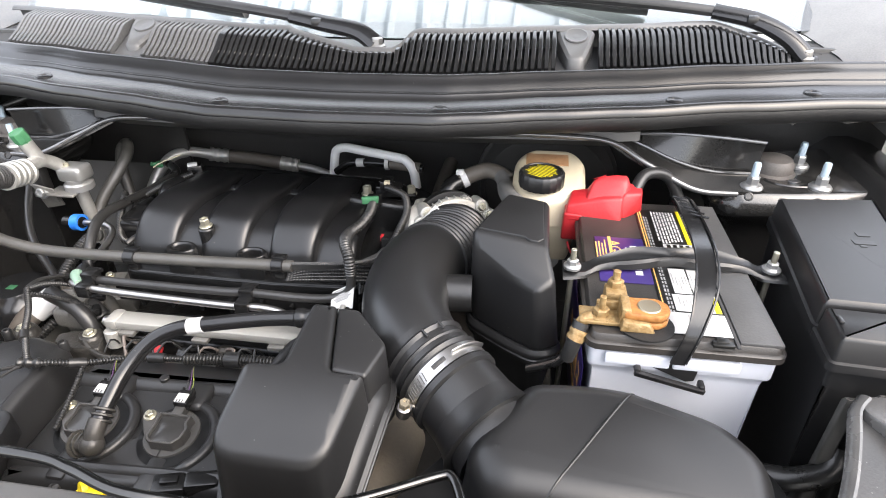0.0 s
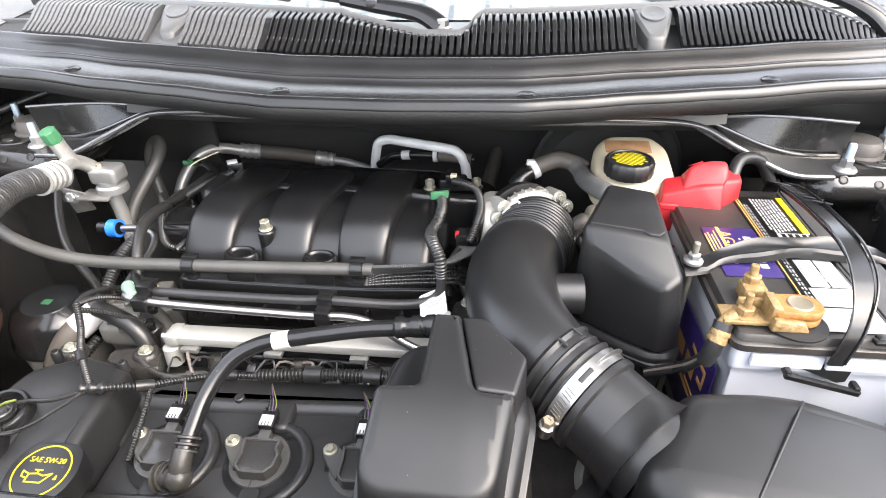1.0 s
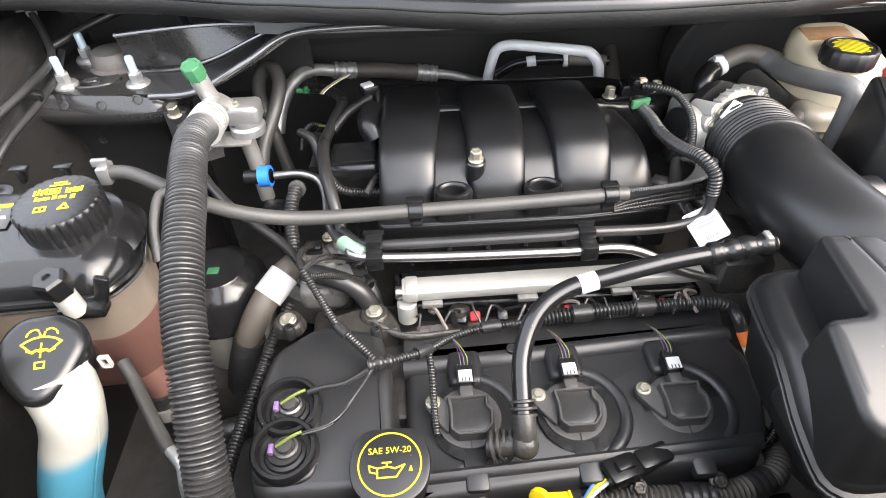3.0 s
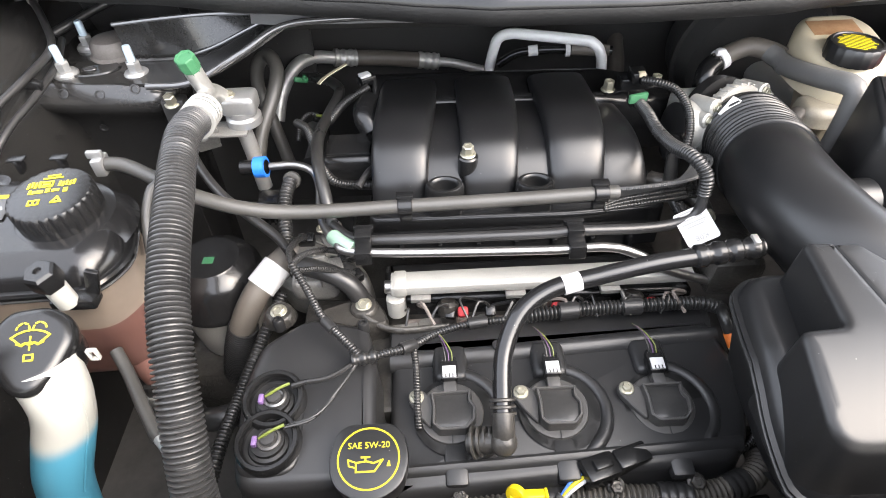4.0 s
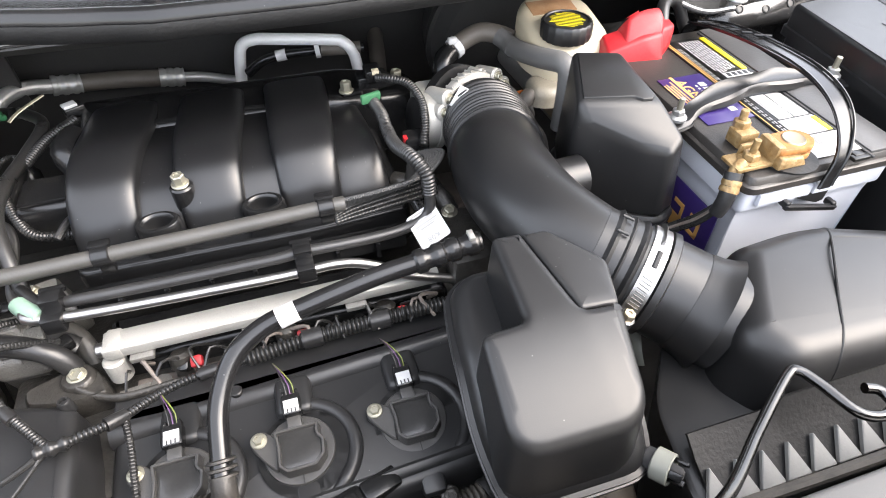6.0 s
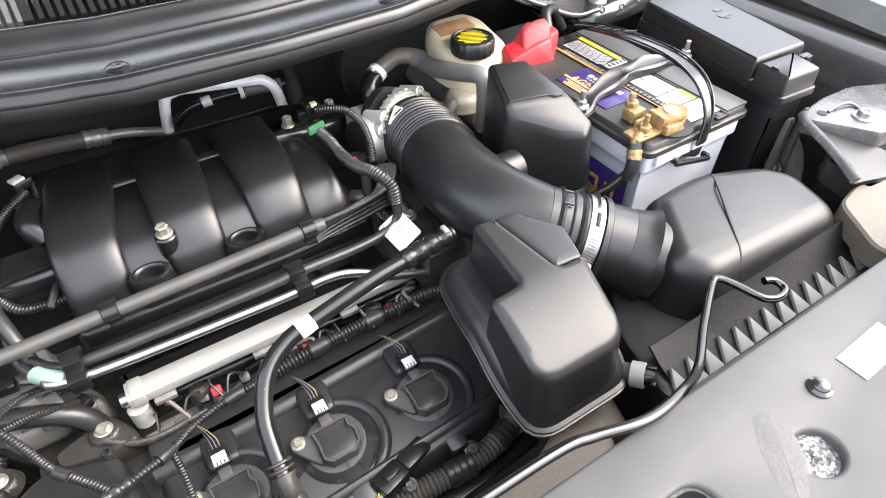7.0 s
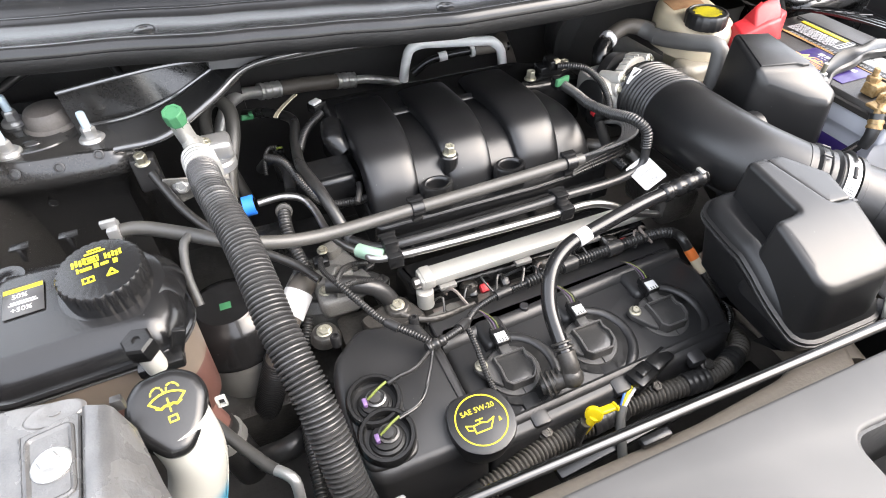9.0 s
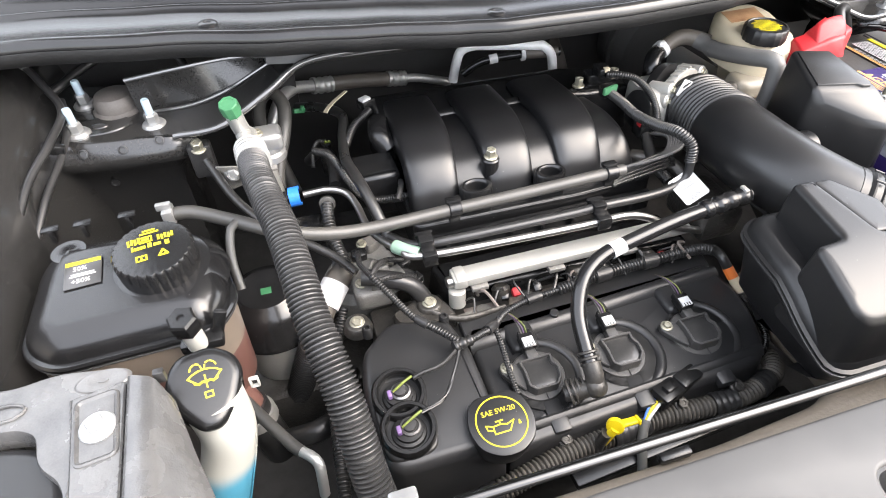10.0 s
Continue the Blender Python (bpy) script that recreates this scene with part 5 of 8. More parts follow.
part("lower_shell", moulded(LPLAN, [(0.845, 0.06), (0.858, 0.036), (0.88, 0.018), (seam(-0.018), 0.007), (seam(-0.004), 0.002), (seam(0.002), 0.002)], 0.025), M_COVER, front)
part("seam_flange", moulded(LPLAN, [(seam(-0.001), 0.0), (seam(0.0), -0.003), (seam(0.0022), -0.003), (seam(0.0032), 0.0)], 0.025), M_SLEEVE, front, "dusty seam")
part("upper_flange", moulded(LPLAN, [(seam(0.003), 0.001), (seam(0.0045), -0.002), (seam(0.0065), -0.002), (seam(0.008), 0.002), (seam(0.013), 0.0035), (seam(0.02), 0.008), (seam(0.023), 0.016)], 0.025), M_COVER, front)

airbox = thing("air_filter_box", "large rounded black air filter box with a ribbed lower rim", "air filter box", (0.46, -0.1, 0.8))
APLAN = [(0.368, -0.162), (0.341, -0.116), (0.394, -0.028), (0.47, -0.022), (0.575, -0.045), (0.608, -0.085), (0.60, -0.166)]


def air_top(x, y):
    return 0.984 - 0.16 * max(0, -0.085 - y) - 0.14 * max(0, x - 0.49)


def dome_levels(z0, f, r, n=9):
    out = [(z0, -0.004)]
    for i in range(n + 1):
        a = math.pi / 2 * i / n
        out.append(((lambda x, y, dd=r * (1 - math.sin(a)): f(x, y) - dd), 0.004 + 0.9 * r * (1 - math.cos(a))))
    return out


LID = moulded(APLAN, dome_levels(0.885, air_top, 0.030), [0.03, 0.02, 0.02, 0.03, 0.05, 0.04, 0.04], 8)
SEAM = drape(LID, [(0.500 - 0.0021 * i, -0.030 - 0.0030 * i) for i in range(46)], -0.0004)
part("lid", LID, M_COVER, airbox)
part("lid_seam", tube(SEAM, 0.0012, 8), M_COVER, airbox)
part("neck", lathe([(0.0440, -0.004), (0.0458, -0.003), (0.0464, 0.0), (0.0474, 0.008), (0.0500, 0.016), (0.0540, 0.022)], 48, along((0.3535, -0.0545, 0.9405), (0.3725, -0.0745, 0.9345))), M_COVER, airbox, "round neck of the lid")
TPLAN = [(0.272, -0.208), (0.29, -0.12), (0.36, -0.03), (0.45, -0.006), (0.60, -0.018), (0.632, -0.07), (0.628, -0.206)]
part("tray", moulded(TPLAN, [(0.70, 0.03), (0.895, 0.004), (0.902, 0.0), (0.907, 0.0), (0.909, 0.003)], 0.02), M_PLASTIC, airbox)
part("rim_bead", tube([(0.276, -0.210, 0.912), (0.45, -0.212, 0.912), (0.622, -0.208, 0.912)], 0.0045, 8), M_DUSTYLOOM, airbox)
part("sloping_shelf", thicken(sheet([[(x, -0.160, 0.945 - 0.012 * (x < 0.36)), (x, -0.176, 0.922), (x, -0.205, 0.909)] for x in (0.285, 0.355, 0.365, 0.45, 0.55, 0.618)]), 0.003), M_SEAL, airbox)
for i in range(15):
    xx = 0.288 + i * 0.0228
    part("gusset", facet([(xx - 0.0105, -0.206, 0.908), (xx + 0.0105, -0.206, 0.908), (xx + 0.002, -0.182, 0.920), (xx - 0.0105, -0.207, 0.914), (xx + 0.0105, -0.207, 0.914), (xx + 0.002, -0.184, 0.925)], [(0, 2, 1), (3, 4, 5), (0, 1, 4, 3), (1, 2, 5, 4), (2, 0, 3, 5)], 0.0008, 1), M_RIMGREY, airbox)
TC = along((0.2575, -0.166, 0.918), (0.266, -0.179, 0.922))
tclip = part("tube_clip", lathe([(0.0112, 0), (0.0124, 0.001), (0.0124, 0.013), (0.0112, 0.014), (0.0102, 0.013), (0.0102, 0.001)], 28, TC), M_CLIPWHITE, airbox, "pale tube clip")
part("clip_core", lathe([(0.0095, -0.006), (0.0095, 0.010), (0.006, 0.012), (0.005, 0.020), (0.003, 0.022), (0, 0.022)], 20, TC), M_DARK, tclip)
for a in (20, 140, 260):
    part("clip_tongue", move(box(0.0085 * math.cos(radians(a)), 0.0085 * math.sin(radians(a)), 0.016, 0.006, 0.003, 0.014, 0.001, rot=(0, 0, a + 90)), TC), M_SATIN, tclip)
hook = part("wire_hook", tube([(0.326, -0.038, 0.885), (0.3225, -0.047, 0.882), (0.3205, -0.055, 0.875), (0.322, -0.061, 0.865)], 0.0055, 12, flat=0.25), M_CLIPWHITE, airbox, "white hooked clip")
part("hook_wire", tube([(0.327, -0.035, 0.888), (0.325, -0.05, 0.865), (0.3235, -0.067, 0.84)], 0.0012, 8), M_OLDSTEEL, hook)
part("drain_tube", tube([(0.235, -0.13, 0.915), (0.25, -0.152, 0.917), (0.262, -0.172, 0.92)], 0.005, 10), M_RUBBER, airbox)

# ---- battery ----
battery = thing("battery", "car battery with black lid and pale grey case", "battery", (0.545, 0.165, 0.76))
BX0, BX1, BY0, BY1, BZ = 0.455, 0.640, 0.018, 0.316, 0.993
part("case", moulded([(BX0 + 0.003, BY0 + 0.004), (BX1 - 0.003, BY0 + 0.004), (BX1 - 0.003, BY1), (BX0 + 0.003, BY1)], [(0.76, 0.012), (0.936, 0.0075), (0.944, 0.006), (0.950, 0.0008), (0.952, 0.0), (0.979, 0.0)], 0.008), M_BATCASE, battery, "pale grey plastic case")
lid = part("lid", moulded([(BX0, BY0), (BX1, BY0), (BX1, BY1), (BX0, BY1)], [(0.9765, 0.0), (0.977, -0.0022), (0.984, -0.0022), (0.985, -0.001), (0.9855, 0.0015), (BZ - 0.002, 0.003), (BZ - 0.0004, 0.0042), (BZ, 0.006)], 0.012), M_BATLID, battery)
part("vent_strip", box(0.6165, 0.165, BZ + 0.001, 0.040, 0.286, 0.004, 0.001), M_BATGREY, lid, "smooth grey strip along the lid")
part("lid_groove", box(0.594, 0.16, BZ + 0.0006, 0.0035, 0.29, 0.0022, 0.0006), M_DARK, lid)
part("strip_latch", join(box(0.580, 0.019, BZ + 0.001, 0.02, 0.008, 0.004, 0.001), box(0.580, 0.023, BZ + 0.002, 0.012, 0.008, 0.004, 0.001)), M_LABEL, lid)
part("black_label", box(0.5615, 0.16, BZ + 0.0008, 0.060, 0.262, 0.0012, 0.0003), M_LABEL, lid, "black printed label")
part("purple_label", box(0.502, 0.161, BZ + 0.0008, 0.058, 0.098, 0.0012, 0.0003), M_PURPLE, lid, "purple label")
M90 = Matrix.Translation((0.499, 0.165, BZ + 0.0014)) @ Euler((0, 0, radians(-90))).to_matrix().to_4x4()
part("label_letters", words("AGM", 0.019, M90 @ Matrix.Translation((-0.016, -0.004, 0))), M_GOLD, lid, "gold letters AGM")
part("label_bars", bars([(-0.022 + 0.011 * i, 0.0185, 0.008, 0.008) for i in range(6)] + [(-0.02 + 0.006 * i, 0.0098, 0.003, 0.0022) for i in range(8)], M90), M_PAPER, lid, "pale bars of print")["kind"] = "stuff"
part("gold_bars", bars([(-0.008, -0.0085, 0.076, 0.0038)] + [(-0.012 + 0.002 * (i % 3), -0.0145 - 0.0036 * i, 0.05 - 0.012 * (i % 2), 0.0016) for i in range(4)], M90), M_GOLD, lid, "gold bars of print")["kind"] = "stuff"
part("yellow_bar", box(0.5875, 0.246, BZ + 0.0018, 0.0075, 0.086, 0.0008, 0.0002), M_INK, lid, "yellow warning strip")
part("yellow_square", box(0.5875, 0.079, BZ + 0.0024, 0.006, 0.026, 0.0006, 0.0002), M_INK, lid, "yellow square on the label")
rows_p = []
for i in range(8):
    y = 0.285
    while y > 0.208:
        w = 0.004 + 0.010 * ((i * 37 + int(y * 4000)) % 7) / 7
        rows_p.append((0.552 + 0.0038 * i, y - w / 2, 0.0019, w))
        y -= w + 0.0022
part("label_print", bars(rows_p, Matrix.Translation((0, 0, BZ + 0.0014))), M_PAPER, lid, "small unreadable white print")["kind"] = "stuff"
part("symbol_row", box(0.572, 0.1955, BZ + 0.0018, 0.036, 0.011, 0.0008, 0.0002), M_PAPER, lid, "white strip of symbols")
part("symbols", bars([(0.560 + 0.0075 * i, 0.1955, 0.0045, 0.007) for i in range(5)], Matrix.Translation((0, 0, BZ + 0.0023))), M_LABEL, lid)["kind"] = "stuff"
for x, y, w, h in ((0.562, 0.0465, 0.060, 0.034), (0.568, 0.081, 0.044, 0.029), (0.559, 0.122, 0.018, 0.048), (0.579, 0.122, 0.018, 0.048)):
    part("white_label", box(x, y, BZ + 0.0018, w, h, 0.0008, 0.0002), M_PAPER, lid)
part("label_print", bars([(0.556 + 0.0017 * i, 0.052, 0.0009 if i % 3 else 0.0014, 0.016) for i in range(8)] + [(0.552 + 0.0036 * i, 0.084 - 0.004 * (i % 2), 0.0012, 0.012 - 0.003 * (i % 3)) for i in range(9)] + [(0.552 + 0.0034 * i, 0.125 - 0.005 * (i % 3), 0.0011, 0.022 - 0.004 * (i % 2)) for i in range(11)], Matrix.Translation((0, 0, BZ + 0.0022))), M_PRINT, lid, "grey bars of small print")["kind"] = "stuff"
part("label_edge", bars([(0.5345, 0.16, 0.0013, 0.25), (0.5375, 0.235, 0.0013, 0.10)], Matrix.Translation((0, 0, BZ + 0.0012))), M_GOLD, lid)["kind"] = "stuff"
part("label_text", bars([(0.5405 + 0.003 * k, 0.05 + 0.0075 * i, 0.0018, 0.0055 - 0.002 * ((i + k) % 3 == 0)) for i in range(30) for k in range(2)], Matrix.Translation((0, 0, BZ + 0.0013))), M_PRINT, lid, "columns of tiny print")["kind"] = "stuff"
# no opening is cut in the case; this dark block shows its shade
part("grip_shade", prism([(0.508, 0.0195, 0.962), (0.566, 0.0195, 0.962), (0.564, 0.0195, 0.943), (0.556, 0.0195, 0.941)], [(0.508, 0.03, 0.962), (0.566, 0.03, 0.962), (0.564, 0.03, 0.943), (0.556, 0.03, 0.941)], 0.001, 1), M_WELL, battery, "near-black block for the shade in the grip opening")
part("handle", join(box(0.538, 0.0105, 0.9475, 0.072, 0.005, 0.006, 0.001, rot=(0, 14, 0)), box(0.538, 0.0085, 0.9495, 0.07, 0.003, 0.002, 0.0006, rot=(0, 14, 0)), box(0.506, 0.015, 0.9575, 0.006, 0.012, 0.008, 0.002), box(0.570, 0.015, 0.942, 0.006, 0.012, 0.008, 0.002)), M_PLASTIC, battery, "black folding carry handle")
for i in range(2):
    part("case_tab", box(0.505 + 0.066 * i, 0.0195, 0.9655, 0.063, 0.006, 0.014, 0.002), M_BATCASE, battery)
part("side_label", box(0.4575, 0.15, 0.87, 0.0012, 0.22, 0.12, 0.0002), M_PURPLE, battery, "purple side label")
for yy, zz, wy, hz in ((0.066, 0.905, 0.018, 0.006), (0.066, 0.885, 0.018, 0.006), (0.059, 0.895, 0.005, 0.02), (0.096, 0.905, 0.018, 0.006), (0.089, 0.895, 0.005, 0.02), (0.096, 0.885, 0.018, 0.006), (0.08, 0.858, 0.05, 0.003), (0.08, 0.85, 0.04, 0.003)):
    part("gold_bar", box(0.4572, yy, zz, 0.0014, wy, hz, 0.0003), M_GOLD, battery)
part("side_letters", bars([(0.03, 0.0, 0.03, 0.02), (-0.01, 0.0, 0.03, 0.02), (-0.05, 0.0, 0.03, 0.02), (0.0, -0.03, 0.09, 0.006)], Matrix.Translation((0.4568, 0.13, 0.88)) @ Euler((radians(90), 0, radians(-90))).to_matrix().to_4x4()), M_GOLD, battery)

holder = thing("battery_hold_down", "black pressed-steel battery hold-down bar with two bolts", "battery clamp", (0.55, 0.14, 0.99))
rows = []
for i in range(41):
    t = i / 40
    x = 0.432 + 0.244 * t
    hump = math.sin(math.pi * min(1, max(0, (t - 0.12) / 0.76))) ** 0.5
    z = 0.9965 + 0.012 * hump
    y = 0.128 + 0.024 * t + 0.012 * hump
    w = 0.014 - 0.004 * hump + 0.003 * math.cos(6 * math.pi * t)
    rows.append([(x, y - w, z - 0.009 * hump - 0.001), (x, y - w * 0.9, z - 0.002), (x, y - w * 0.6, z + 0.0005), (x, y, z - 0.0012), (x, y + w * 0.6, z + 0.0005), (x, y + w * 0.9, z + 0.004 * hump), (x, y + w, z + 0.006 * hump)])
part("bar", thicken(sheet(rows), 0.003), M_PLASTIC, holder)
for x, y in ((0.442, 0.126), (0.661, 0.149)):
    part("nut", join(move(lathe([(0.0100, 0), (0.0100, 0.003), (0.0068, 0.005)], 20), Matrix.Translation((x, y, 1.0))), move(lathe([(0.0066, 0.004), (0.0066, 0.010), (0.0048, 0.011)], 6), Matrix.Translation((x, y, 1.0)))), M_WHITEZINC, holder, "plated nut", sharp=25)
    part("threaded_rod", rod((x, y, 0.80), (x, y, 1.024), 0.0033, 12), M_ZINC, holder, "threaded rod")
STRAP = [(0.592, 0.33, 0.975), (0.590, 0.312, 1.005), (0.583, 0.25, 1.026), (0.576, 0.17, 1.040), (0.571, 0.10, 1.044), (0.563, 0.05, 1.034), (0.552, 0.018, 1.008), (0.541, 0.009, 0.972)]
strap = thing("battery_strap", "black rubber strap arched over the battery", "strap", (0.56, 0.15, 1.0))
part("band", ribbon(STRAP, [0.016, 0.024, 0.022, 0.017, 0.013], 0.003), M_GLOSS, strap)
for u in (-1, 1):
    part("raised_edge", tube([(x + u * (0.0105 - 0.0035 * (i > 4)), y, z + 0.002) for i, (x, y, z) in enumerate(STRAP[1:])], 0.0013, 6), M_GLOSS, strap)
for i in range(6):
    y = 0.295 - 0.019 * i
    z = 1.012 + 0.0048 * i
    part("slanted_rib", rod((0.579, y, z + 0.003), (0.596, y - 0.009, z + 0.003), 0.0013, 8), M_GLOSS, strap)
neg = thing("battery_terminal", "badly corroded brass negative terminal clamp", "battery terminal", (0.49, 0.05, 0.99))
part("felt_pad", move(lathe([(0.024, 0), (0.024, 0.002), (0.01, 0.003)], 24), Matrix.Translation((0.511, 0.038, BZ + 0.001)) @ Matrix.Diagonal((1.15, 1.1, 1, 1))), M_SEAL, neg, "black felt pad")
RING = [(0.485, 0.029), (0.522, 0.027), (0.532, 0.036), (0.532, 0.049), (0.522, 0.058), (0.485, 0.057)]
part("clamp", join(moulded(RING, [(0.9975, 0.001), (0.999, 0.0), (1.003, 0.0), (1.0045, 0.001)], 0.009, 6), moulded(RING, [(1.003, 0.004), (1.008, 0.004)], 0.009, 6), moulded(RING, [(1.0065, 0.001), (1.008, 0.0), (1.0125, 0.0), (1.014, 0.001)], 0.009, 6)), M_ORANGERUST, neg, "rust-orange clamp ring with a slit edge")
part("clamp_bridge", hull([(0.484, 0.030, 0.998), (0.496, 0.030, 0.998), (0.484, 0.058, 0.998), (0.497, 0.058, 0.998), (0.485, 0.031, 1.0165), (0.494, 0.031, 1.0155), (0.485, 0.057, 1.017), (0.494, 0.057, 1.016)], 0.0015, 2), M_CORRODE, neg)
part("post_top", move(lathe([(0.0115, 0), (0.0115, 0.0212), (0.0105, 0.0222), (0.008, 0.0216), (0, 0.0216)], 28), Matrix.Translation((0.512, 0.043, BZ))), M_BRASS, neg, "dull brass-coloured post top")
part("front_jaw", facet([(0.484, 0.022, 0.996), (0.518, 0.022, 0.996), (0.518, 0.032, 0.996), (0.484, 0.032, 0.996), (0.486, 0.023, 1.008), (0.512, 0.023, 1.006), (0.512, 0.031, 1.006), (0.486, 0.031, 1.008)], [(3, 2, 1, 0), (4, 5, 6, 7), (0, 1, 5, 4), (1, 2, 6, 5), (2, 3, 7, 6), (3, 0, 4, 7)], 0.002, 2), M_CORRODE, neg)
part("cable_lug", join(box(0.466, 0.043, BZ + 0.005, 0.040, 0.026, 0.004, 0.001), box(0.478, 0.054, BZ + 0.010, 0.03, 0.004, 0.014, 0.001)), M_CORRODE, neg)
part("lug_nut", join(rod((0.467, 0.042, BZ + 0.006), (0.467, 0.042, BZ + 0.030), 0.0033), move(lathe([(0.0125, 0.006), (0.0125, 0.008), (0.008, 0.0085), (0.008, 0.015), (0.0065, 0.016)], 6), Matrix.Translation((0.467, 0.042, BZ)))), M_CORRODE, neg, sharp=25)
part("rear_block", box(0.484, 0.076, BZ + 0.009, 0.022, 0.020, 0.016, 0.002), M_CORRODE, neg)
part("rear_nut", join(rod((0.484, 0.082, BZ + 0.010), (0.484, 0.084, BZ + 0.034), 0.004), lathe([(0.0085, 0), (0.0085, 0.007), (0.007, 0.008)], 6, along((0.484, 0.082, BZ + 0.016), (0.484, 0.083, BZ + 0.03)))), M_CORRODE, neg, sharp=25)
part("cable_end", tube([(0.458, 0.04, 0.999), (0.452, 0.038, 0.997), (0.447, 0.035, 0.991)], 0.0062, 12), M_CORRODE, neg)
part("cable", tube([(0.449, 0.037, 0.993), (0.445, 0.031, 0.980), (0.441, 0.027, 0.966), (0.438, 0.028, 0.952)], lambda t: 0.0088 - 0.0012 * t, 14), M_RUBBER, neg, "black ground cable sleeve")
part("crust", tube([(0.4475, 0.034, 0.986), (0.4455, 0.0315, 0.981), (0.4435, 0.0295, 0.976)], lambda t: 0.0092 + 0.0006 * math.sin(9 * t), 14, 0.002), M_CORRODE, neg, "crust of corrosion")
for k in range(3):
    part("lead", tube([(0.438, 0.028 + 0.003 * k, 0.955), (0.430, 0.036 + 0.004 * k, 0.935), (0.418, 0.050 + 0.004 * k, 0.915), (0.40, 0.064 + 0.003 * k, 0.895)], 0.0030, 8), (M_LOOM, M_RUST, M_LOOM)[k], neg)
pos = thing("terminal_cover", "red plastic cover over the positive terminal", "terminal cover", (0.49, 0.28, 0.98))
part("cover", join(
    hull([(0.437, 0.264, 0.985), (0.511, 0.254, 0.985), (0.440, 0.269, 1.005), (0.484, 0.266, 1.018), (0.511, 0.268, 1.020), (0.447, 0.302, 1.013), (0.514, 0.302, 1.026), (0.441, 0.306, 0.985), (0.516, 0.306, 0.985)], 0.0035),
    hull([(0.436, 0.268, 0.952), (0.464, 0.265, 0.954), (0.462, 0.262, 0.995), (0.437, 0.264, 0.995), (0.438, 0.300, 0.955), (0.452, 0.300, 0.955), (0.452, 0.300, 0.995), (0.440, 0.300, 0.995)], 0.003),
    hull([(0.474, 0.291, 1.035), (0.482, 0.297, 1.037), (0.498, 0.297, 1.042), (0.518, 0.297, 1.041), (0.516, 0.282, 1.035), (0.462, 0.268, 1.008), (0.512, 0.270, 1.016), (0.527, 0.290, 1.010), (0.522, 0.312, 1.010), (0.466, 0.308, 1.010)], 0.0035),
    hull([(0.508, 0.268, 1.016), (0.513, 0.272, 1.024), (0.537, 0.283, 1.021), (0.540, 0.305, 1.022), (0.515, 0.308, 1.028), (0.512, 0.262, 0.988), (0.541, 0.288, 0.988), (0.545, 0.312, 0.988), (0.512, 0.312, 0.988)], 0.0035)), M_RED, pos, sharp=40)
part("cable", tube([(0.525, 0.29, 1.01), (0.545, 0.325, 1.03), (0.58, 0.345, 1.02), (0.605, 0.345, 0.98)], 0.008, 12), M_RUBBER, pos, "black cable from the cover")
part("tether", tube([(0.444, 0.25, 0.96), (0.45, 0.242, 0.948), (0.46, 0.246, 0.944)], 0.0015, 6), M_RED, pos)
part("battery_tray", box(0.545, 0.165, 0.755, 0.21, 0.33, 0.012, 0.003), M_PLASTIC, body)

fuse = thing("fuse_box", "black plastic fuse box with a stepped lid", "fuse box", (0.76, 0.13, 0.8))
FBP = [(0.667, 0.046), (0.772, 0.042), (0.815, 0.282), (0.695, 0.270)]
TILE = [(0.664, -0.004), (0.727, -0.008), (0.737, 0.041), (0.668, 0.045)]
part("base", moulded([(0.668, 0.0), (0.724, -0.003), (0.768, 0.046), (0.81, 0.278), (0.70, 0.266)], [(0.70, 0.01), (0.97, 0.0), (1.0, 0.0)], 0.006), M_PLASTIC, fuse)
flid = part("lid", moulded(FBP, [(0.995, -0.002), (1.006, -0.002), (1.007, 0.001), (1.028, 0.002), (1.032, 0.0035), (1.034, 0.006)], 0.006), M_COVER, fuse)
part("front_step", moulded(TILE, [(0.995, -0.003), (1.004, -0.003), (1.005, 0.0), (1.027, 0.001), (1.030, 0.003), (1.031, 0.005)], 0.004), M_COVER, flid, "smooth stepped tile of the lid")
part("latch", box(0.672, 0.022, 1.0325, 0.004, 0.010, 0.003, 0.001), M_PLASTIC, flid)
part("hinge_clip", join(box(0.745, 0.028, 1.026, 0.018, 0.008, 0.006, 0.001), box(0.748, 0.024, 1.022, 0.012, 0.006, 0.012, 0.001)), M_PLASTIC, flid)
part("moulded_mark", bars([(0.0, 0.0, 0.022, 0.009), (0.006, 0.018, 0.013, 0.008), (-0.004, -0.008, 0.006, 0.004)], Matrix.Translation((0.752, 0.165, 1.0341)), 0.0006), M_PLASTIC, flid)
for x, y, z1, w in ((0.684, -0.018, 0.975, 0.014), (0.706, -0.022, 0.985, 0.012)):
    part("rubber_post", moulded([(x - w / 2, y - 0.005), (x + w / 2, y - 0.005), (x + w / 2, y + 0.005), (x - w / 2, y + 0.005)], [(0.82, -0.004), (0.87, 0.0), (z1 - 0.004, 0.001), (z1, 0.003)], 0.003), M_GREYHOSE, fuse, "grey rubber post")
part("wire_trunk", tube([(0.70, -0.01, 0.90), (0.69, -0.025, 0.885), (0.66, -0.03, 0.875), (0.635, -0.025, 0.87)], 0.012, 10), M_LOOM, fuse)
part("wire_trunk", tube([(0.73, -0.005, 0.92), (0.725, -0.025, 0.90), (0.715, -0.04, 0.87), (0.72, -0.05, 0.80)], 0.014, 10), M_DUSTYLOOM, fuse)

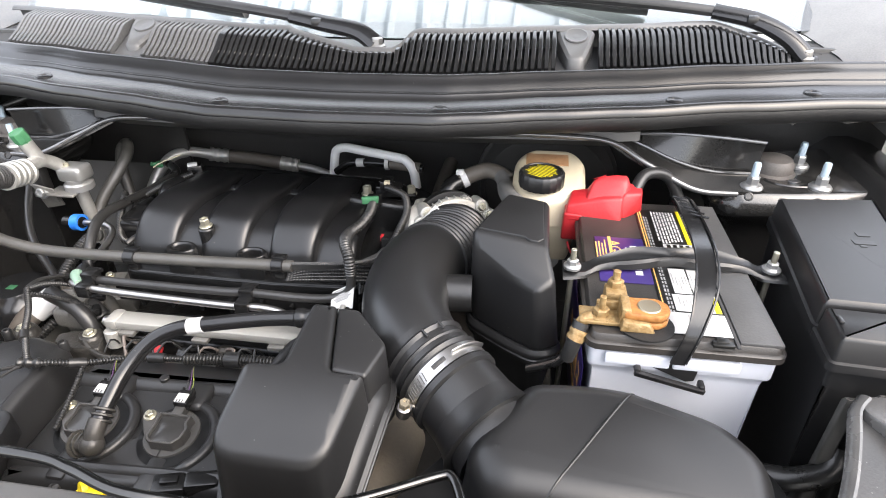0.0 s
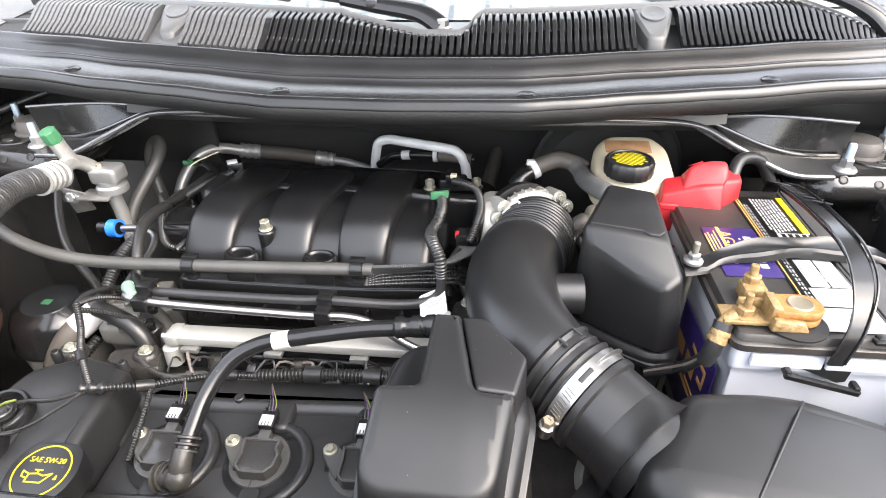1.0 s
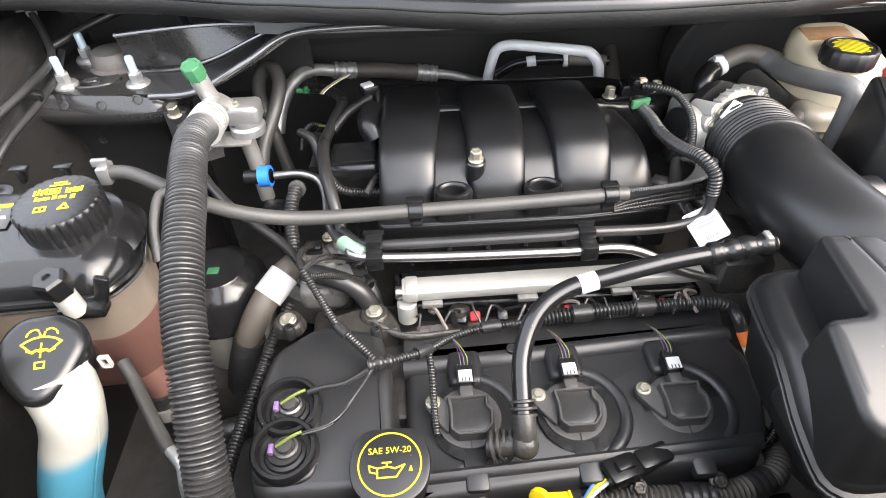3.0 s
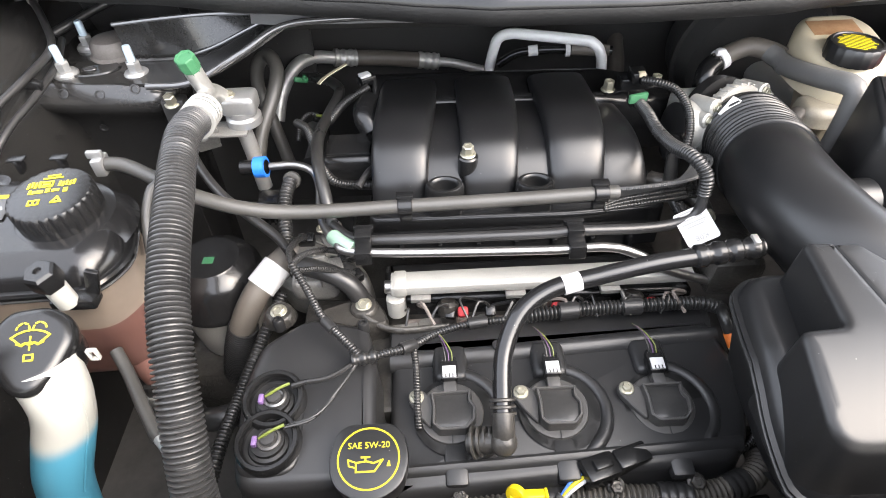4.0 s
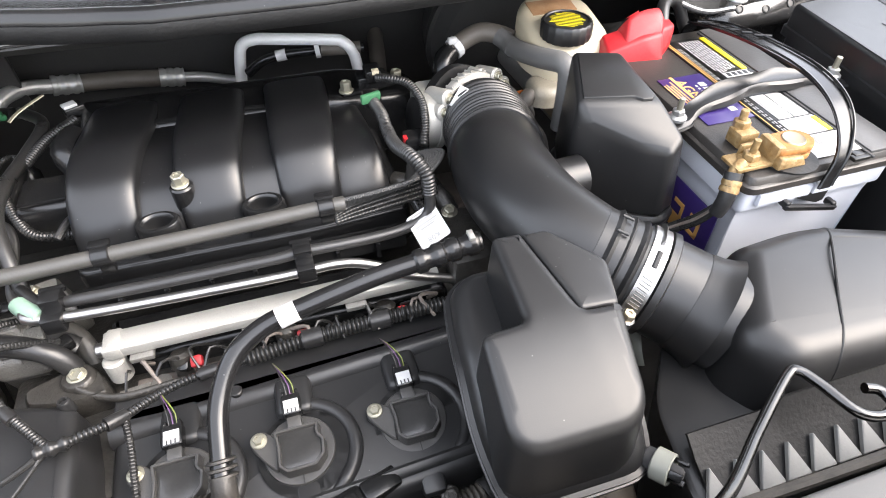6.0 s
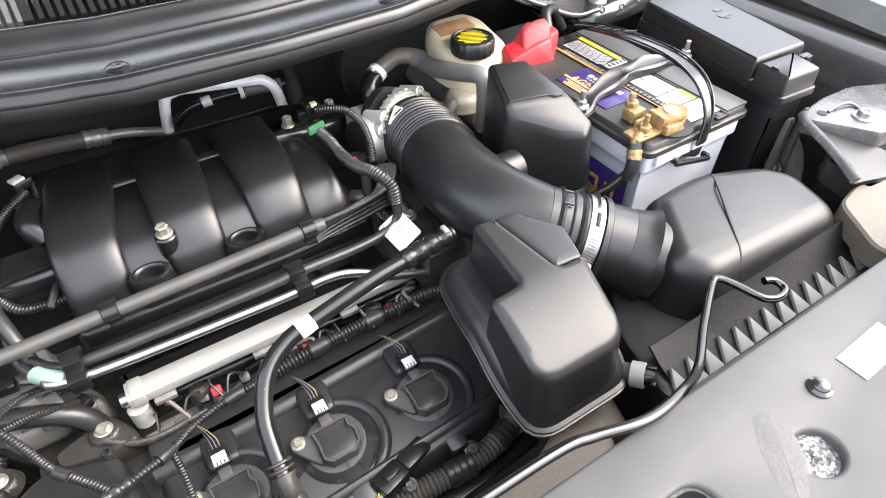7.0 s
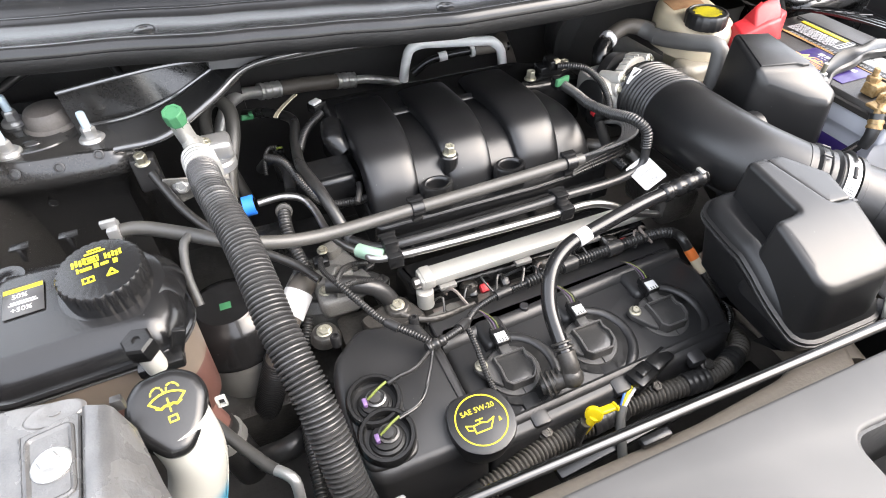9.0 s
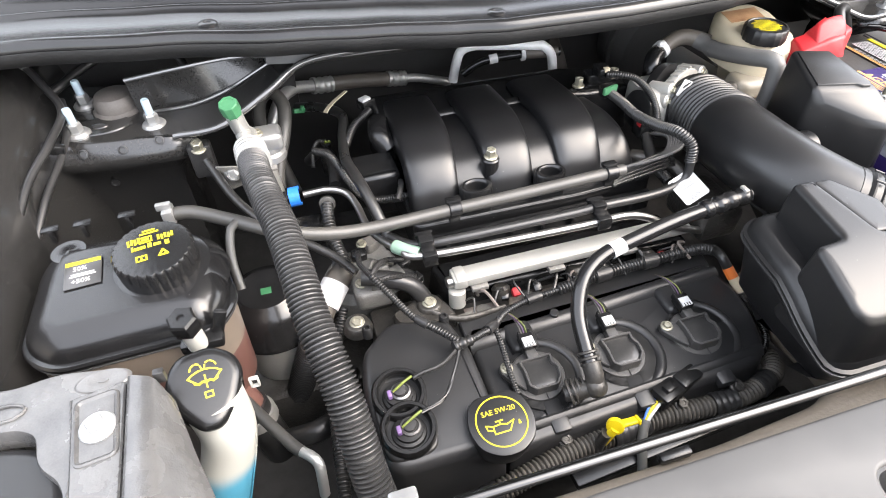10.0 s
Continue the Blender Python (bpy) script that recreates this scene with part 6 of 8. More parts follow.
brake = thing("brake_fluid_reservoir", "yellowed plastic brake fluid reservoir with black cap", "brake reservoir", (0.43, 0.34, 0.9))
part("tank", join(
    moulded([(0.372, 0.302), (0.402, 0.284), (0.442, 0.287), (0.470, 0.312), (0.472, 0.388), (0.452, 0.418), (0.386, 0.418), (0.364, 0.388), (0.362, 0.335)], soft_levels(0.962, lambda x, y: 1.0135 + 0.17 * (y - 0.33), 0.015, 0.002, 6), 0.03, 7),
    moulded([(0.385, 0.29), (0.455, 0.285), (0.468, 0.32), (0.46, 0.385), (0.385, 0.385)], [(0.90, 0.012), (0.955, 0.002), (0.968, 0.002)], 0.02)), M_BONE, brake)
MB = Matrix.Translation((0.405, 0.318, 1.0105))
bcap = part("cap", move(lathe([(0.031, 0), (0.032, 0.003), (0.032, 0.018), (0.030, 0.021), (0.027, 0.0215), (0.026, 0.020), (0, 0.020)], 60, None, 20, 0.0012), MB), M_PLASTIC, brake, "black ribbed cap")
part("cap_print", bars([(-0.022 + 0.0042 * i, 0.001 * (i % 2), 0.0013, 2 * math.sqrt(max(0, 0.0222 ** 2 - (-0.022 + 0.0042 * i) ** 2)) - 0.004 * (i % 3)) for i in range(1, 11)], MB @ Matrix.Translation((0, 0, 0.0203)) @ Euler((0, 0, radians(60))).to_matrix().to_4x4()), M_INK, bcap, "yellow warning print")
part("stain_label", box(0.413, 0.380, 1.0222, 0.062, 0.030, 0.0012, 0.0005, rot=(9.6, 0, 0)), M_STAIN, brake, "brown stained label")
part("lower_bowl", moulded([(0.352, 0.282), (0.368, 0.272), (0.402, 0.272), (0.412, 0.284), (0.41, 0.32), (0.355, 0.32)], soft_levels(0.942, lambda x, y: 0.966 - 0.25 * max(0, 0.295 - y), 0.012, -0.003, 5), 0.014, 6), M_OLDBONE, brake, "lower chamber of the reservoir")
part("feed_elbow", tube([(0.352, 0.292, 0.952), (0.343, 0.284, 0.950), (0.336, 0.282, 0.940), (0.334, 0.284, 0.915)], 0.010, 16), M_DUSTYLOOM, brake, "dusty black elbow on the lower chamber")
part("feed_hose", tube([(0.345, 0.290, 0.93), (0.352, 0.276, 0.918), (0.36, 0.262, 0.905), (0.362, 0.25, 0.885)], 0.0075, 14), M_RUBBER, brake)
part("master_cylinder", tube([(0.42, 0.30, 0.90), (0.42, 0.42, 0.895), (0.42, 0.52, 0.89)], 0.02, 16), M_CAST, brake)
booster = thing("brake_booster", "black round brake booster on the firewall", "brake booster", (0.42, 0.6, 0.9))
part("front_shell", lathe([(0.03, -0.004), (0.05, 0), (0.11, 0.01), (0.122, 0.035)], 40, along((0.42, 0.52, 0.90), (0.42, 0.66, 0.92))), M_FIREWALL, booster)
part("crimped_rim", lathe([(0.12, 0.034), (0.128, 0.036), (0.128, 0.046), (0.12, 0.048)], 40, along((0.42, 0.52, 0.90), (0.42, 0.66, 0.92))), M_FIREWALL, booster)
part("rear_shell", lathe([(0.122, 0.047), (0.12, 0.09), (0.10, 0.12), (0, 0.125)], 40, along((0.42, 0.52, 0.90), (0.42, 0.66, 0.92))), M_FIREWALL, booster)

# ---- hoses and pipes ----


def hose(name, pts, r, mat, label, category="hose", **kw):
    mid = pts[len(pts) // 2]
    return single(name, tube(pts, r, **kw), mat, mid, label, category)


def band(name, p, q, r, mat, parent=None, label=""):
    return part(name, tube([p, Vector(p).lerp(Vector(q), 0.5), q], r, 20), mat, parent, label)


h2 = thing("coolant_overflow_hose", "long grey rubber hose clipped along the intake", "hose", (-0.142, 0.16, 0.943))
H2 = [(-0.468, 0.195, 0.990), (-0.44, 0.192, 0.990), (-0.40, 0.17, 0.986), (-0.36, 0.152, 0.976), (-0.31, 0.146, 0.960), (-0.25, 0.150, 0.948), (-0.142, 0.158, 0.943), (-0.03, 0.158, 0.945), (0.071, 0.157, 0.949), (0.09, 0.157, 0.949)]
part("hose", tube(H2, 0.0078, 14), M_GREYHOSE, h2)
for k in range(7):
    u = (k - 3) * 0.0043
    part("braided_cord", tube([(0.085, 0.157, 0.949 + u * 0.3), (0.12, 0.160 - 0.6 * u, 0.950 + 0.7 * u), (0.16, 0.168 - 0.7 * u, 0.951 + 0.6 * u), (0.185 + 0.3 * u, 0.185 - 0.7 * u, 0.95 + 0.4 * u), (0.203 + 0.7 * u, 0.215 - 0.3 * u, 0.945 + 0.3 * u), (0.20 + 0.8 * u, 0.245, 0.93)], 0.0025, 8, pitch=0.0024, depth=0.0004), M_BRAID, h2, "black braided cord")
part("spring_clip", join(box(-0.464, 0.195, 0.990, 0.012, 0.02, 0.02, 0.002), box(-0.466, 0.195, 1.003, 0.016, 0.006, 0.008, 0.001)), M_WHITEZINC, h2, "bare spring clip")
for x, y, z in ((-0.142, 0.158, 0.943), (0.071, 0.157, 0.949)):
    part("clip", join(lathe([(0.0086, -0.008), (0.0100, -0.007), (0.0100, 0.007), (0.0086, 0.008)], 20, along((x, y, z), (x + 0.01, y, z))), box(x, y + 0.007, z + 0.0085, 0.019, 0.010, 0.005, 0.001), box(x, y + 0.002, z - 0.014, 0.014, 0.010, 0.014, 0.002)), M_SATIN, h2, "black moulded clip")
h3 = thing("vacuum_hose", "thin black printed hose running along the fuel pipe", "hose", (0, 0.126, 0.92))
part("hose", tube([(-0.226, 0.165, 0.915), (-0.20, 0.138, 0.917), (-0.15, 0.128, 0.922), (0.0, 0.124, 0.924), (0.04, 0.124, 0.926), (0.11, 0.127, 0.922), (0.15, 0.131, 0.923), (0.172, 0.134, 0.935), (0.175, 0.138, 0.958)], 0.0058, 12), M_RUBBER, h3)
part("loom", tube([(0.175, 0.138, 0.955), (0.173, 0.143, 0.978), (0.163, 0.162, 0.988), (0.156, 0.20, 0.978), (0.158, 0.25, 0.965), (0.160, 0.29, 0.962), (0.157, 0.318, 0.962)], 0.0075, 14, pitch=0.0036, depth=0.0012), M_LOOM, h3, "split loom tube")
part("connector", box(0.157, 0.328, 0.962, 0.022, 0.02, 0.018, 0.003), M_SATIN, h3)
part("green_lock", box(0.154, 0.318, 0.969, 0.026, 0.006, 0.012, 0.002, rot=(0, 0, 15)), M_GREEN, h3, "green plug lock")
fuel = thing("fuel_pipe", "bright steel fuel pipe with black clips", "pipe", (0, 0.108, 0.91))
part("pipe", tube([(-0.318, 0.287, 0.912), (-0.285, 0.285, 0.914), (-0.262, 0.275, 0.91), (-0.252, 0.25, 0.905), (-0.247, 0.21, 0.902), (-0.236, 0.168, 0.91), (-0.218, 0.136, 0.917), (-0.19, 0.116, 0.917), (0.0, 0.108, 0.915), (0.07, 0.108, 0.915), (0.105, 0.104, 0.906), (0.14, 0.098, 0.886), (0.19, 0.094, 0.868)], 0.0051, 14), M_STEEL, fuel)
part("quick_connector", tube([(-0.355, 0.29, 0.91), (-0.335, 0.288, 0.911), (-0.322, 0.287, 0.912)], 0.0095, 14), M_SATIN, fuel)
part("blue_collar", tube([(-0.3365, 0.288, 0.911), (-0.3225, 0.287, 0.912)], 0.0135, 20), M_CLIPBLUE, fuel, "blue locking collar")
part("green_tape", tube([(-0.2235, 0.1445, 0.9155), (-0.213, 0.132, 0.917), (-0.199, 0.121, 0.9175)], 0.0085, 14), M_PALEGREEN, fuel, "pale green marking tape")
for x in (0.039, -0.188):
    y = 0.116 if x > 0 else 0.122
    part("double_clip", join(box(x, y + 0.008, 0.926, 0.018, 0.018, 0.016, 0.002), box(x, y - 0.008, 0.916, 0.018, 0.018, 0.018, 0.002), box(x, y + 0.018, 0.93, 0.022, 0.005, 0.006, 0.001)), M_SATIN, fuel, "black double clip")
pcv = thing("breather_hose", "black breather hose with white tape and elbow", "hose", (-0.03, 0.017, 0.92))
part("hose", tube([(-0.058, -0.072, 0.872), (-0.057, -0.045, 0.884), (-0.052, -0.011, 0.903), (-0.034, 0.018, 0.923), (-0.004, 0.035, 0.934), (0.04, 0.043, 0.940), (0.10, 0.05, 0.948), (0.15, 0.053, 0.952)], 0.0088, 18), M_GLOSS, pcv)
band("white_tape", (0.008, 0.0375, 0.936), (0.025, 0.0405, 0.9385), 0.0095, M_WHITE, pcv, "white marking tape")
part("elbow", join(tube([(-0.0575, -0.060, 0.8785), (-0.058, -0.072, 0.870), (-0.0585, -0.078, 0.861)], 0.0102, 18), lathe([(0.0, -0.0125), (0.0065, -0.0112), (0.0108, -0.0066), (0.0125, 0.0), (0.0112, 0.006), (0.0075, 0.0105), (0, 0.0125)], 24, along((-0.0585, -0.0795, 0.860), (-0.0585, -0.0855, 0.868))), *[lathe([(0.0100, 0), (0.0118, 0.0008), (0.0118, 0.0026), (0.0100, 0.0034)], 24, along(Vector((-0.057, -0.048 - 0.0052 * k, 0.8835 - 0.0033 * k)), Vector((-0.057, -0.058 - 0.0052 * k, 0.877 - 0.0033 * k)))) for k in range(3)]), M_ELBOW, pcv, "dirty black elbow")
part("elbow_ring", join(*[lathe([(0.009, 0), (0.0150 - 0.0012 * k, 0.0008), (0.0150 - 0.0012 * k, 0.0030), (0.009, 0.0038)], 28, along(Vector((-0.086 + 0.0055 * k, -0.0715, 0.848 + 0.0016 * k)), Vector((-0.076 + 0.0055 * k, -0.0725, 0.851 + 0.0016 * k)))) for k in range(4)], rod((-0.09, -0.071, 0.847), (-0.06, -0.078, 0.858), 0.0095, 20)), M_ELBOW, pcv, "ribbed black stub")
part("end_fitting", tube([(0.135, 0.0525, 0.951), (0.155, 0.0535, 0.953), (0.175, 0.055, 0.955), (0.20, 0.056, 0.957)], lambda t: 0.0115 if 0.1 < (t * 4) % 1 < 0.75 else 0.0095, 18, 0.0025), M_SATIN, pcv)
part("end_clip", box(0.19, 0.055, 0.967, 0.006, 0.012, 0.006, 0.001), M_ALU, pcv)
tagc = thing("bar_code_tag", "white bar-coded paper tag on the wiring", "tag", (0.175, 0.125, 0.915))
MT_X = Vector((0.029, 0.0017, 0.0155)).normalized()
MT_Z = MT_X.cross(Vector((-0.007, 0.039, 0.011))).normalized()
MT = Matrix.Translation((0.167, 0.1185, 0.930)) @ Matrix((MT_X, MT_Z.cross(MT_X), MT_Z)).transposed().to_4x4()
part("card", move(moulded([(-0.017, -0.021), (0.017, -0.021), (0.017, 0.021), (-0.017, 0.021)], [(-0.0004, 0), (0.0004, 0)], 0.004), MT), M_PAPER, tagc)
part("bar_code", bars([(0.0, 0.018 - 0.0022 * i, 0.026 - 0.004 * (i % 3), 0.0011 if i % 2 else 0.0018) for i in range(9)], MT @ Matrix.Translation((0, 0, 0.0004))), M_PRINT, tagc)
part("letters", words("K08", 0.0085, MT @ Matrix.Translation((0.0, -0.014, 0.0005)) @ Euler((0, 0, radians(180))).to_matrix().to_4x4()), M_PRINT, tagc, "printed K08")

ac = thing("air_conditioning_line", "silver service fitting with corrugated sleeve and green cap", "air conditioning line", (-0.36, 0.2, 0.9))
part("sleeve", tube([(-0.364, 0.232, 1.016), (-0.362, 0.207, 1.0245), (-0.3588, 0.1745, 1.0300), (-0.3507, 0.128, 1.0300), (-0.3425, 0.0855, 1.0260), (-0.3366, 0.0386, 1.0150), (-0.3322, -0.002, 0.9985), (-0.3261, -0.036, 0.9822), (-0.3200, -0.0655, 0.9625), (-0.3157, -0.0932, 0.9352), (-0.3115, -0.1215, 0.9020), (-0.306, -0.143, 0.867), (-0.303, -0.160, 0.822), (-0.302, -0.175, 0.775)], 0.0173, 24, pitch=0.0045, depth=0.0042), M_SLEEVE, ac, "black corrugated sleeve")
part("crimp", tube([(-0.3665, 0.268, 1.008), (-0.365, 0.252, 1.012), (-0.362, 0.225, 1.018)], lambda t: 0.0175 + 0.0022 * (1 if (t * 4) % 1 < 0.5 else 0), 24, 0.002), M_ALU, ac, "dull aluminium crimp")
part("pipe", tube([(-0.366, 0.265, 1.009), (-0.370, 0.29, 1.012), (-0.372, 0.315, 1.005), (-0.366, 0.335, 0.985), (-0.36, 0.342, 0.96), (-0.355, 0.345, 0.90), (-0.35, 0.34, 0.84)], 0.0105, 16), M_ALU, ac)
part("service_port", tube([(-0.371, 0.305, 1.008), (-0.3745, 0.298, 1.03), (-0.376, 0.294, 1.045)], 0.0105, 16), M_ALU, ac)
part("green_cap", lathe([(0.0105, 0), (0.0105, 0.004), (0.0118, 0.005), (0.0118, 0.019), (0.0110, 0.0205), (0.0085, 0.0205), (0.008, 0.0195), (0, 0.0195)], 8, along((-0.3758, 0.2945, 1.043), (-0.3785, 0.289, 1.062))), M_GREEN, ac, "green hexagonal valve cap", sharp=25)
part("switch_block", join(box(-0.350, 0.338, 0.977, 0.044, 0.036, 0.026, 0.007, 3), lathe([(0.022, 0), (0.0225, 0.002), (0.0225, 0.010), (0.019, 0.013), (0.019, 0.02)], 28, along((-0.350, 0.338, 0.948), (-0.350, 0.338, 0.97)))), M_WHITEZINC, ac, "cast fitting block")
hex_bolt("bolt", (-0.358, 0.333, 0.989), (0, 0, 1), 0.0055, ac, M_ZINC)
part("bracket", join(box(-0.402, 0.318, 0.945, 0.042, 0.003, 0.030, 0.001, rot=(15, 12, 0)), box(-0.368, 0.325, 0.946, 0.05, 0.034, 0.004, 0.001), box(-0.405, 0.330, 0.925, 0.030, 0.004, 0.024, 0.001, rot=(10, -8, 12))), M_OLDCAST, ac, "aluminium support bracket")
hex_bolt("plate_nut", (-0.402, 0.316, 0.947), (0, -1, 0.3), 0.008, ac, M_WHITEZINC, "plated nut", h=0.009)
hex_bolt("bracket_bolt", (-0.437, 0.345, 0.975), (0, -0.3, 1), 0.0075, ac, M_ZINC, h=0.014)
part("fender_bracket", box(-0.437, 0.352, 0.955, 0.03, 0.02, 0.05, 0.004), M_DULL, ac)

hose("heater_hose", [(-0.350, 0.35, 0.885), (-0.342, 0.37, 0.915), (-0.325, 0.40, 0.948), (-0.319, 0.43, 0.972), (-0.333, 0.455, 0.982), (-0.352, 0.46, 0.966), (-0.358, 0.455, 0.93), (-0.345, 0.44, 0.88), (-0.33, 0.42, 0.82)], 0.0098, M_GREYHOSE, "grey looped rubber heater hose")
acr = thing("air_conditioning_pipe", "aluminium pipe with crimped rubber hose on the firewall", "pipe", (-0.2, 0.6, 0.9))
part("pipe", tube([(-0.355, 0.50, 0.85), (-0.345, 0.525, 0.885), (-0.322, 0.553, 0.915), (-0.295, 0.58, 0.917), (-0.262, 0.598, 0.906), (-0.235, 0.607, 0.90)], 0.0105, 14), M_ALU, acr)
part("crimp", tube([(-0.265, 0.598, 0.907), (-0.25, 0.603, 0.903), (-0.230, 0.61, 0.899)], lambda t: 0.0145 if (t * 3) % 1 < 0.6 else 0.013, 18, 0.002), M_ALU, acr)
part("hose", tube([(-0.232, 0.61, 0.899), (-0.18, 0.617, 0.893), (-0.12, 0.625, 0.882)], 0.0128, 16), M_BROWNHOSE, acr)
part("end_crimp", tube([(-0.125, 0.625, 0.883), (-0.11, 0.627, 0.88), (-0.09, 0.63, 0.876)], lambda t: 0.0145 if (t * 3) % 1 < 0.6 else 0.013, 18, 0.002), M_ALU, acr)
part("tail", tube([(-0.092, 0.63, 0.876), (-0.06, 0.632, 0.87), (0.0, 0.635, 0.85)], 0.008, 12), M_ALU, acr)
ht = thing("heater_pipe", "bent aluminium heater pipe on the firewall", "pipe", (0.08, 0.58, 0.92))
part("pipe", tube([(-0.004, 0.60, 0.87), (0.002, 0.598, 0.905), (0.010, 0.594, 0.93), (0.03, 0.589, 0.939), (0.06, 0.581, 0.939), (0.14, 0.56, 0.936), (0.158, 0.556, 0.932), (0.172, 0.552, 0.915), (0.178, 0.55, 0.88)], 0.0088, 16), M_PALEALU, ht)
part("hose", tube([(0.01, 0.582, 0.89), (0.04, 0.575, 0.912), (0.08, 0.57, 0.918), (0.14, 0.562, 0.92), (0.19, 0.556, 0.918)], 0.0075, 12), M_SATIN, ht)
band("white_tape", (0.057, 0.5725, 0.9155), (0.072, 0.571, 0.9175), 0.0085, M_WHITE, ht)
band("end_joint", (0.125, 0.564, 0.92), (0.185, 0.557, 0.9185), 0.0095, M_BROWNHOSE, ht)
band("clip", (0.116, 0.565, 0.9195), (0.123, 0.5645, 0.92), 0.0115, M_WHITE, ht)
hose("firewall_hose", [(0.235, 0.685, 0.90), (0.228, 0.66, 0.885), (0.222, 0.62, 0.872), (0.215, 0.58, 0.85)], 0.014, M_BROWNHOSE, "short brown rubber hose from the firewall")
vac = thing("brake_vacuum_hose", "brown rubber hose with a white clip and grey elbow", "hose", (0.3, 0.39, 0.98))
part("black_elbow", tube([(0.262, 0.368, 0.905), (0.263, 0.376, 0.955), (0.268, 0.385, 0.968), (0.28, 0.393, 0.973)], 0.0135, 16), M_SATIN, vac)
part("hose", tube([(0.275, 0.391, 0.972), (0.30, 0.40, 0.983), (0.325, 0.40, 0.991), (0.350, 0.388, 0.988), (0.36, 0.38, 0.984)], 0.0125, 16), M_BROWNHOSE, vac)
part("white_clip", join(tube([(0.283, 0.394, 0.9755), (0.291, 0.397, 0.979)], 0.0145, 20), box(0.281, 0.390, 0.990, 0.012, 0.008, 0.008, 0.0015)), M_WHITE, vac, "white spring clip")
part("grey_joint", tube([(0.346, 0.389, 0.988), (0.352, 0.377, 0.985), (0.354, 0.355, 0.984)], lambda t: 0.0128 if t < 0.45 or t > 0.75 else 0.0112, 16), M_PALEHOSE, vac)
part("grey_hose", tube([(0.354, 0.358, 0.984), (0.357, 0.33, 0.99), (0.364, 0.288, 1.001), (0.372, 0.258, 1.009), (0.376, 0.247, 1.003), (0.376, 0.243, 0.975), (0.374, 0.242, 0.93)], 0.0124, 16), M_PALEHOSE, vac)

# ---- wiring ----
strands = thing("cable_bundle", "flat bundle of thin black cables beside the intake", "wiring", (0.15, 0.18, 0.9))
for i in (-2, -1, 0, 1, 2):
    part("strand", tube([(0.078, 0.160 + 0.002 * i, 0.929 + 0.0012 * i), (0.10, 0.167 + 0.0032 * i, 0.931 + 0.0024 * i), (0.135, 0.174 + 0.0034 * i, 0.931 + 0.0030 * i), (0.165, 0.182 + 0.0034 * i, 0.928 + 0.0034 * i), (0.195, 0.196 + 0.0034 * i, 0.918 + 0.0032 * i), (0.212, 0.212 + 0.003 * i, 0.89 + 0.002 * i)], 0.0027, 10, pitch=0.004, depth=0.0004), M_LOOM, strands)
loom = thing("engine_wiring_loom", "black taped wiring loom across the valve cover", "wiring loom", (-0.1, 0.04, 0.86))
part("left_run", tube([(-0.262, 0.10, 0.92), (-0.245, 0.075, 0.906), (-0.227, 0.044, 0.898), (-0.20, 0.012, 0.896), (-0.186, -0.004, 0.893)], 0.0043, 10, pitch=0.0034, depth=0.0012), M_LOOM, loom)
part("main_run", tube([(-0.190, -0.006, 0.892), (-0.165, 0.004, 0.888), (-0.14, 0.02, 0.876), (-0.115, 0.045, 0.862), (-0.08, 0.06, 0.856), (-0.03, 0.066, 0.854)], 0.0044, 10, pitch=0.0036, depth=0.0011), M_LOOM, loom)
part("right_run", tube([(-0.035, 0.066, 0.854), (0.03, 0.072, 0.856), (0.10, 0.074, 0.856), (0.17, 0.074, 0.856), (0.20, 0.07, 0.85)], 0.0078, 14, pitch=0.0044, depth=0.0020), M_LOOM, loom)
part("drop_lead", tube([(-0.138, 0.022, 0.874), (-0.136, 0.0, 0.862), (-0.136, -0.03, 0.846), (-0.135, -0.05, 0.838)], 0.0036, 8, pitch=0.003, depth=0.0006), M_LOOM, loom)
part("tape_wrap", tube([(-0.196, -0.006, 0.893), (-0.184, -0.003, 0.892), (-0.172, 0.001, 0.889)], lambda t: 0.0058 + 0.0012 * math.sin(17 * t), 12, 0.0015), M_LOOM, loom)
part("sensor_lead", tube([(-0.19, -0.006, 0.892), (-0.215, -0.024, 0.894), (-0.235, -0.028, 0.895), (-0.248, -0.031, 0.894)], 0.0025, 8), M_LOOM, loom)
part("sensor_lead", tube([(-0.19, -0.008, 0.892), (-0.205, -0.035, 0.892), (-0.225, -0.062, 0.890), (-0.25, -0.07, 0.89)], 0.0016, 8), M_LOOM, loom)
part("sensor_lead", tube([(-0.191, -0.009, 0.893), (-0.203, -0.032, 0.891), (-0.222, -0.060, 0.892), (-0.25, -0.068, 0.889)], 0.0014, 8), M_LOOM, loom)
oc = thing("oxygen_sensor_lead", "black sensor lead with orange tag and plug", "wiring", (0.2, 0.02, 0.83))
part("orange_tag", tube([(0.1960, 0.0365, 0.8499), (0.1979, 0.0313, 0.8452), (0.2001, 0.0256, 0.8401)], 0.0072, 14), M_ORANGE, oc, "orange tag")
part("paper_tag", tube([(0.2001, 0.0256, 0.8401), (0.2028, 0.0183, 0.8335), (0.2057, 0.0105, 0.8265)], 0.0070, 14), M_BONE, oc, "soiled paper tag")
part("lead", tube([(0.20, 0.07, 0.85), (0.1911, 0.0495, 0.8616), (0.1960, 0.0365, 0.8499)], 0.0065, 12), M_LOOM, oc)
part("lower_lead", tube([(0.2057, 0.0105, 0.8265), (0.2116, -0.0051, 0.8125), (0.205, -0.045, 0.812), (0.185, -0.068, 0.81), (0.155, -0.078, 0.814), (0.11, -0.080, 0.82), (0.08, -0.082, 0.822)], 0.005, 10, pitch=0.0034, depth=0.0008), M_LOOM, oc)
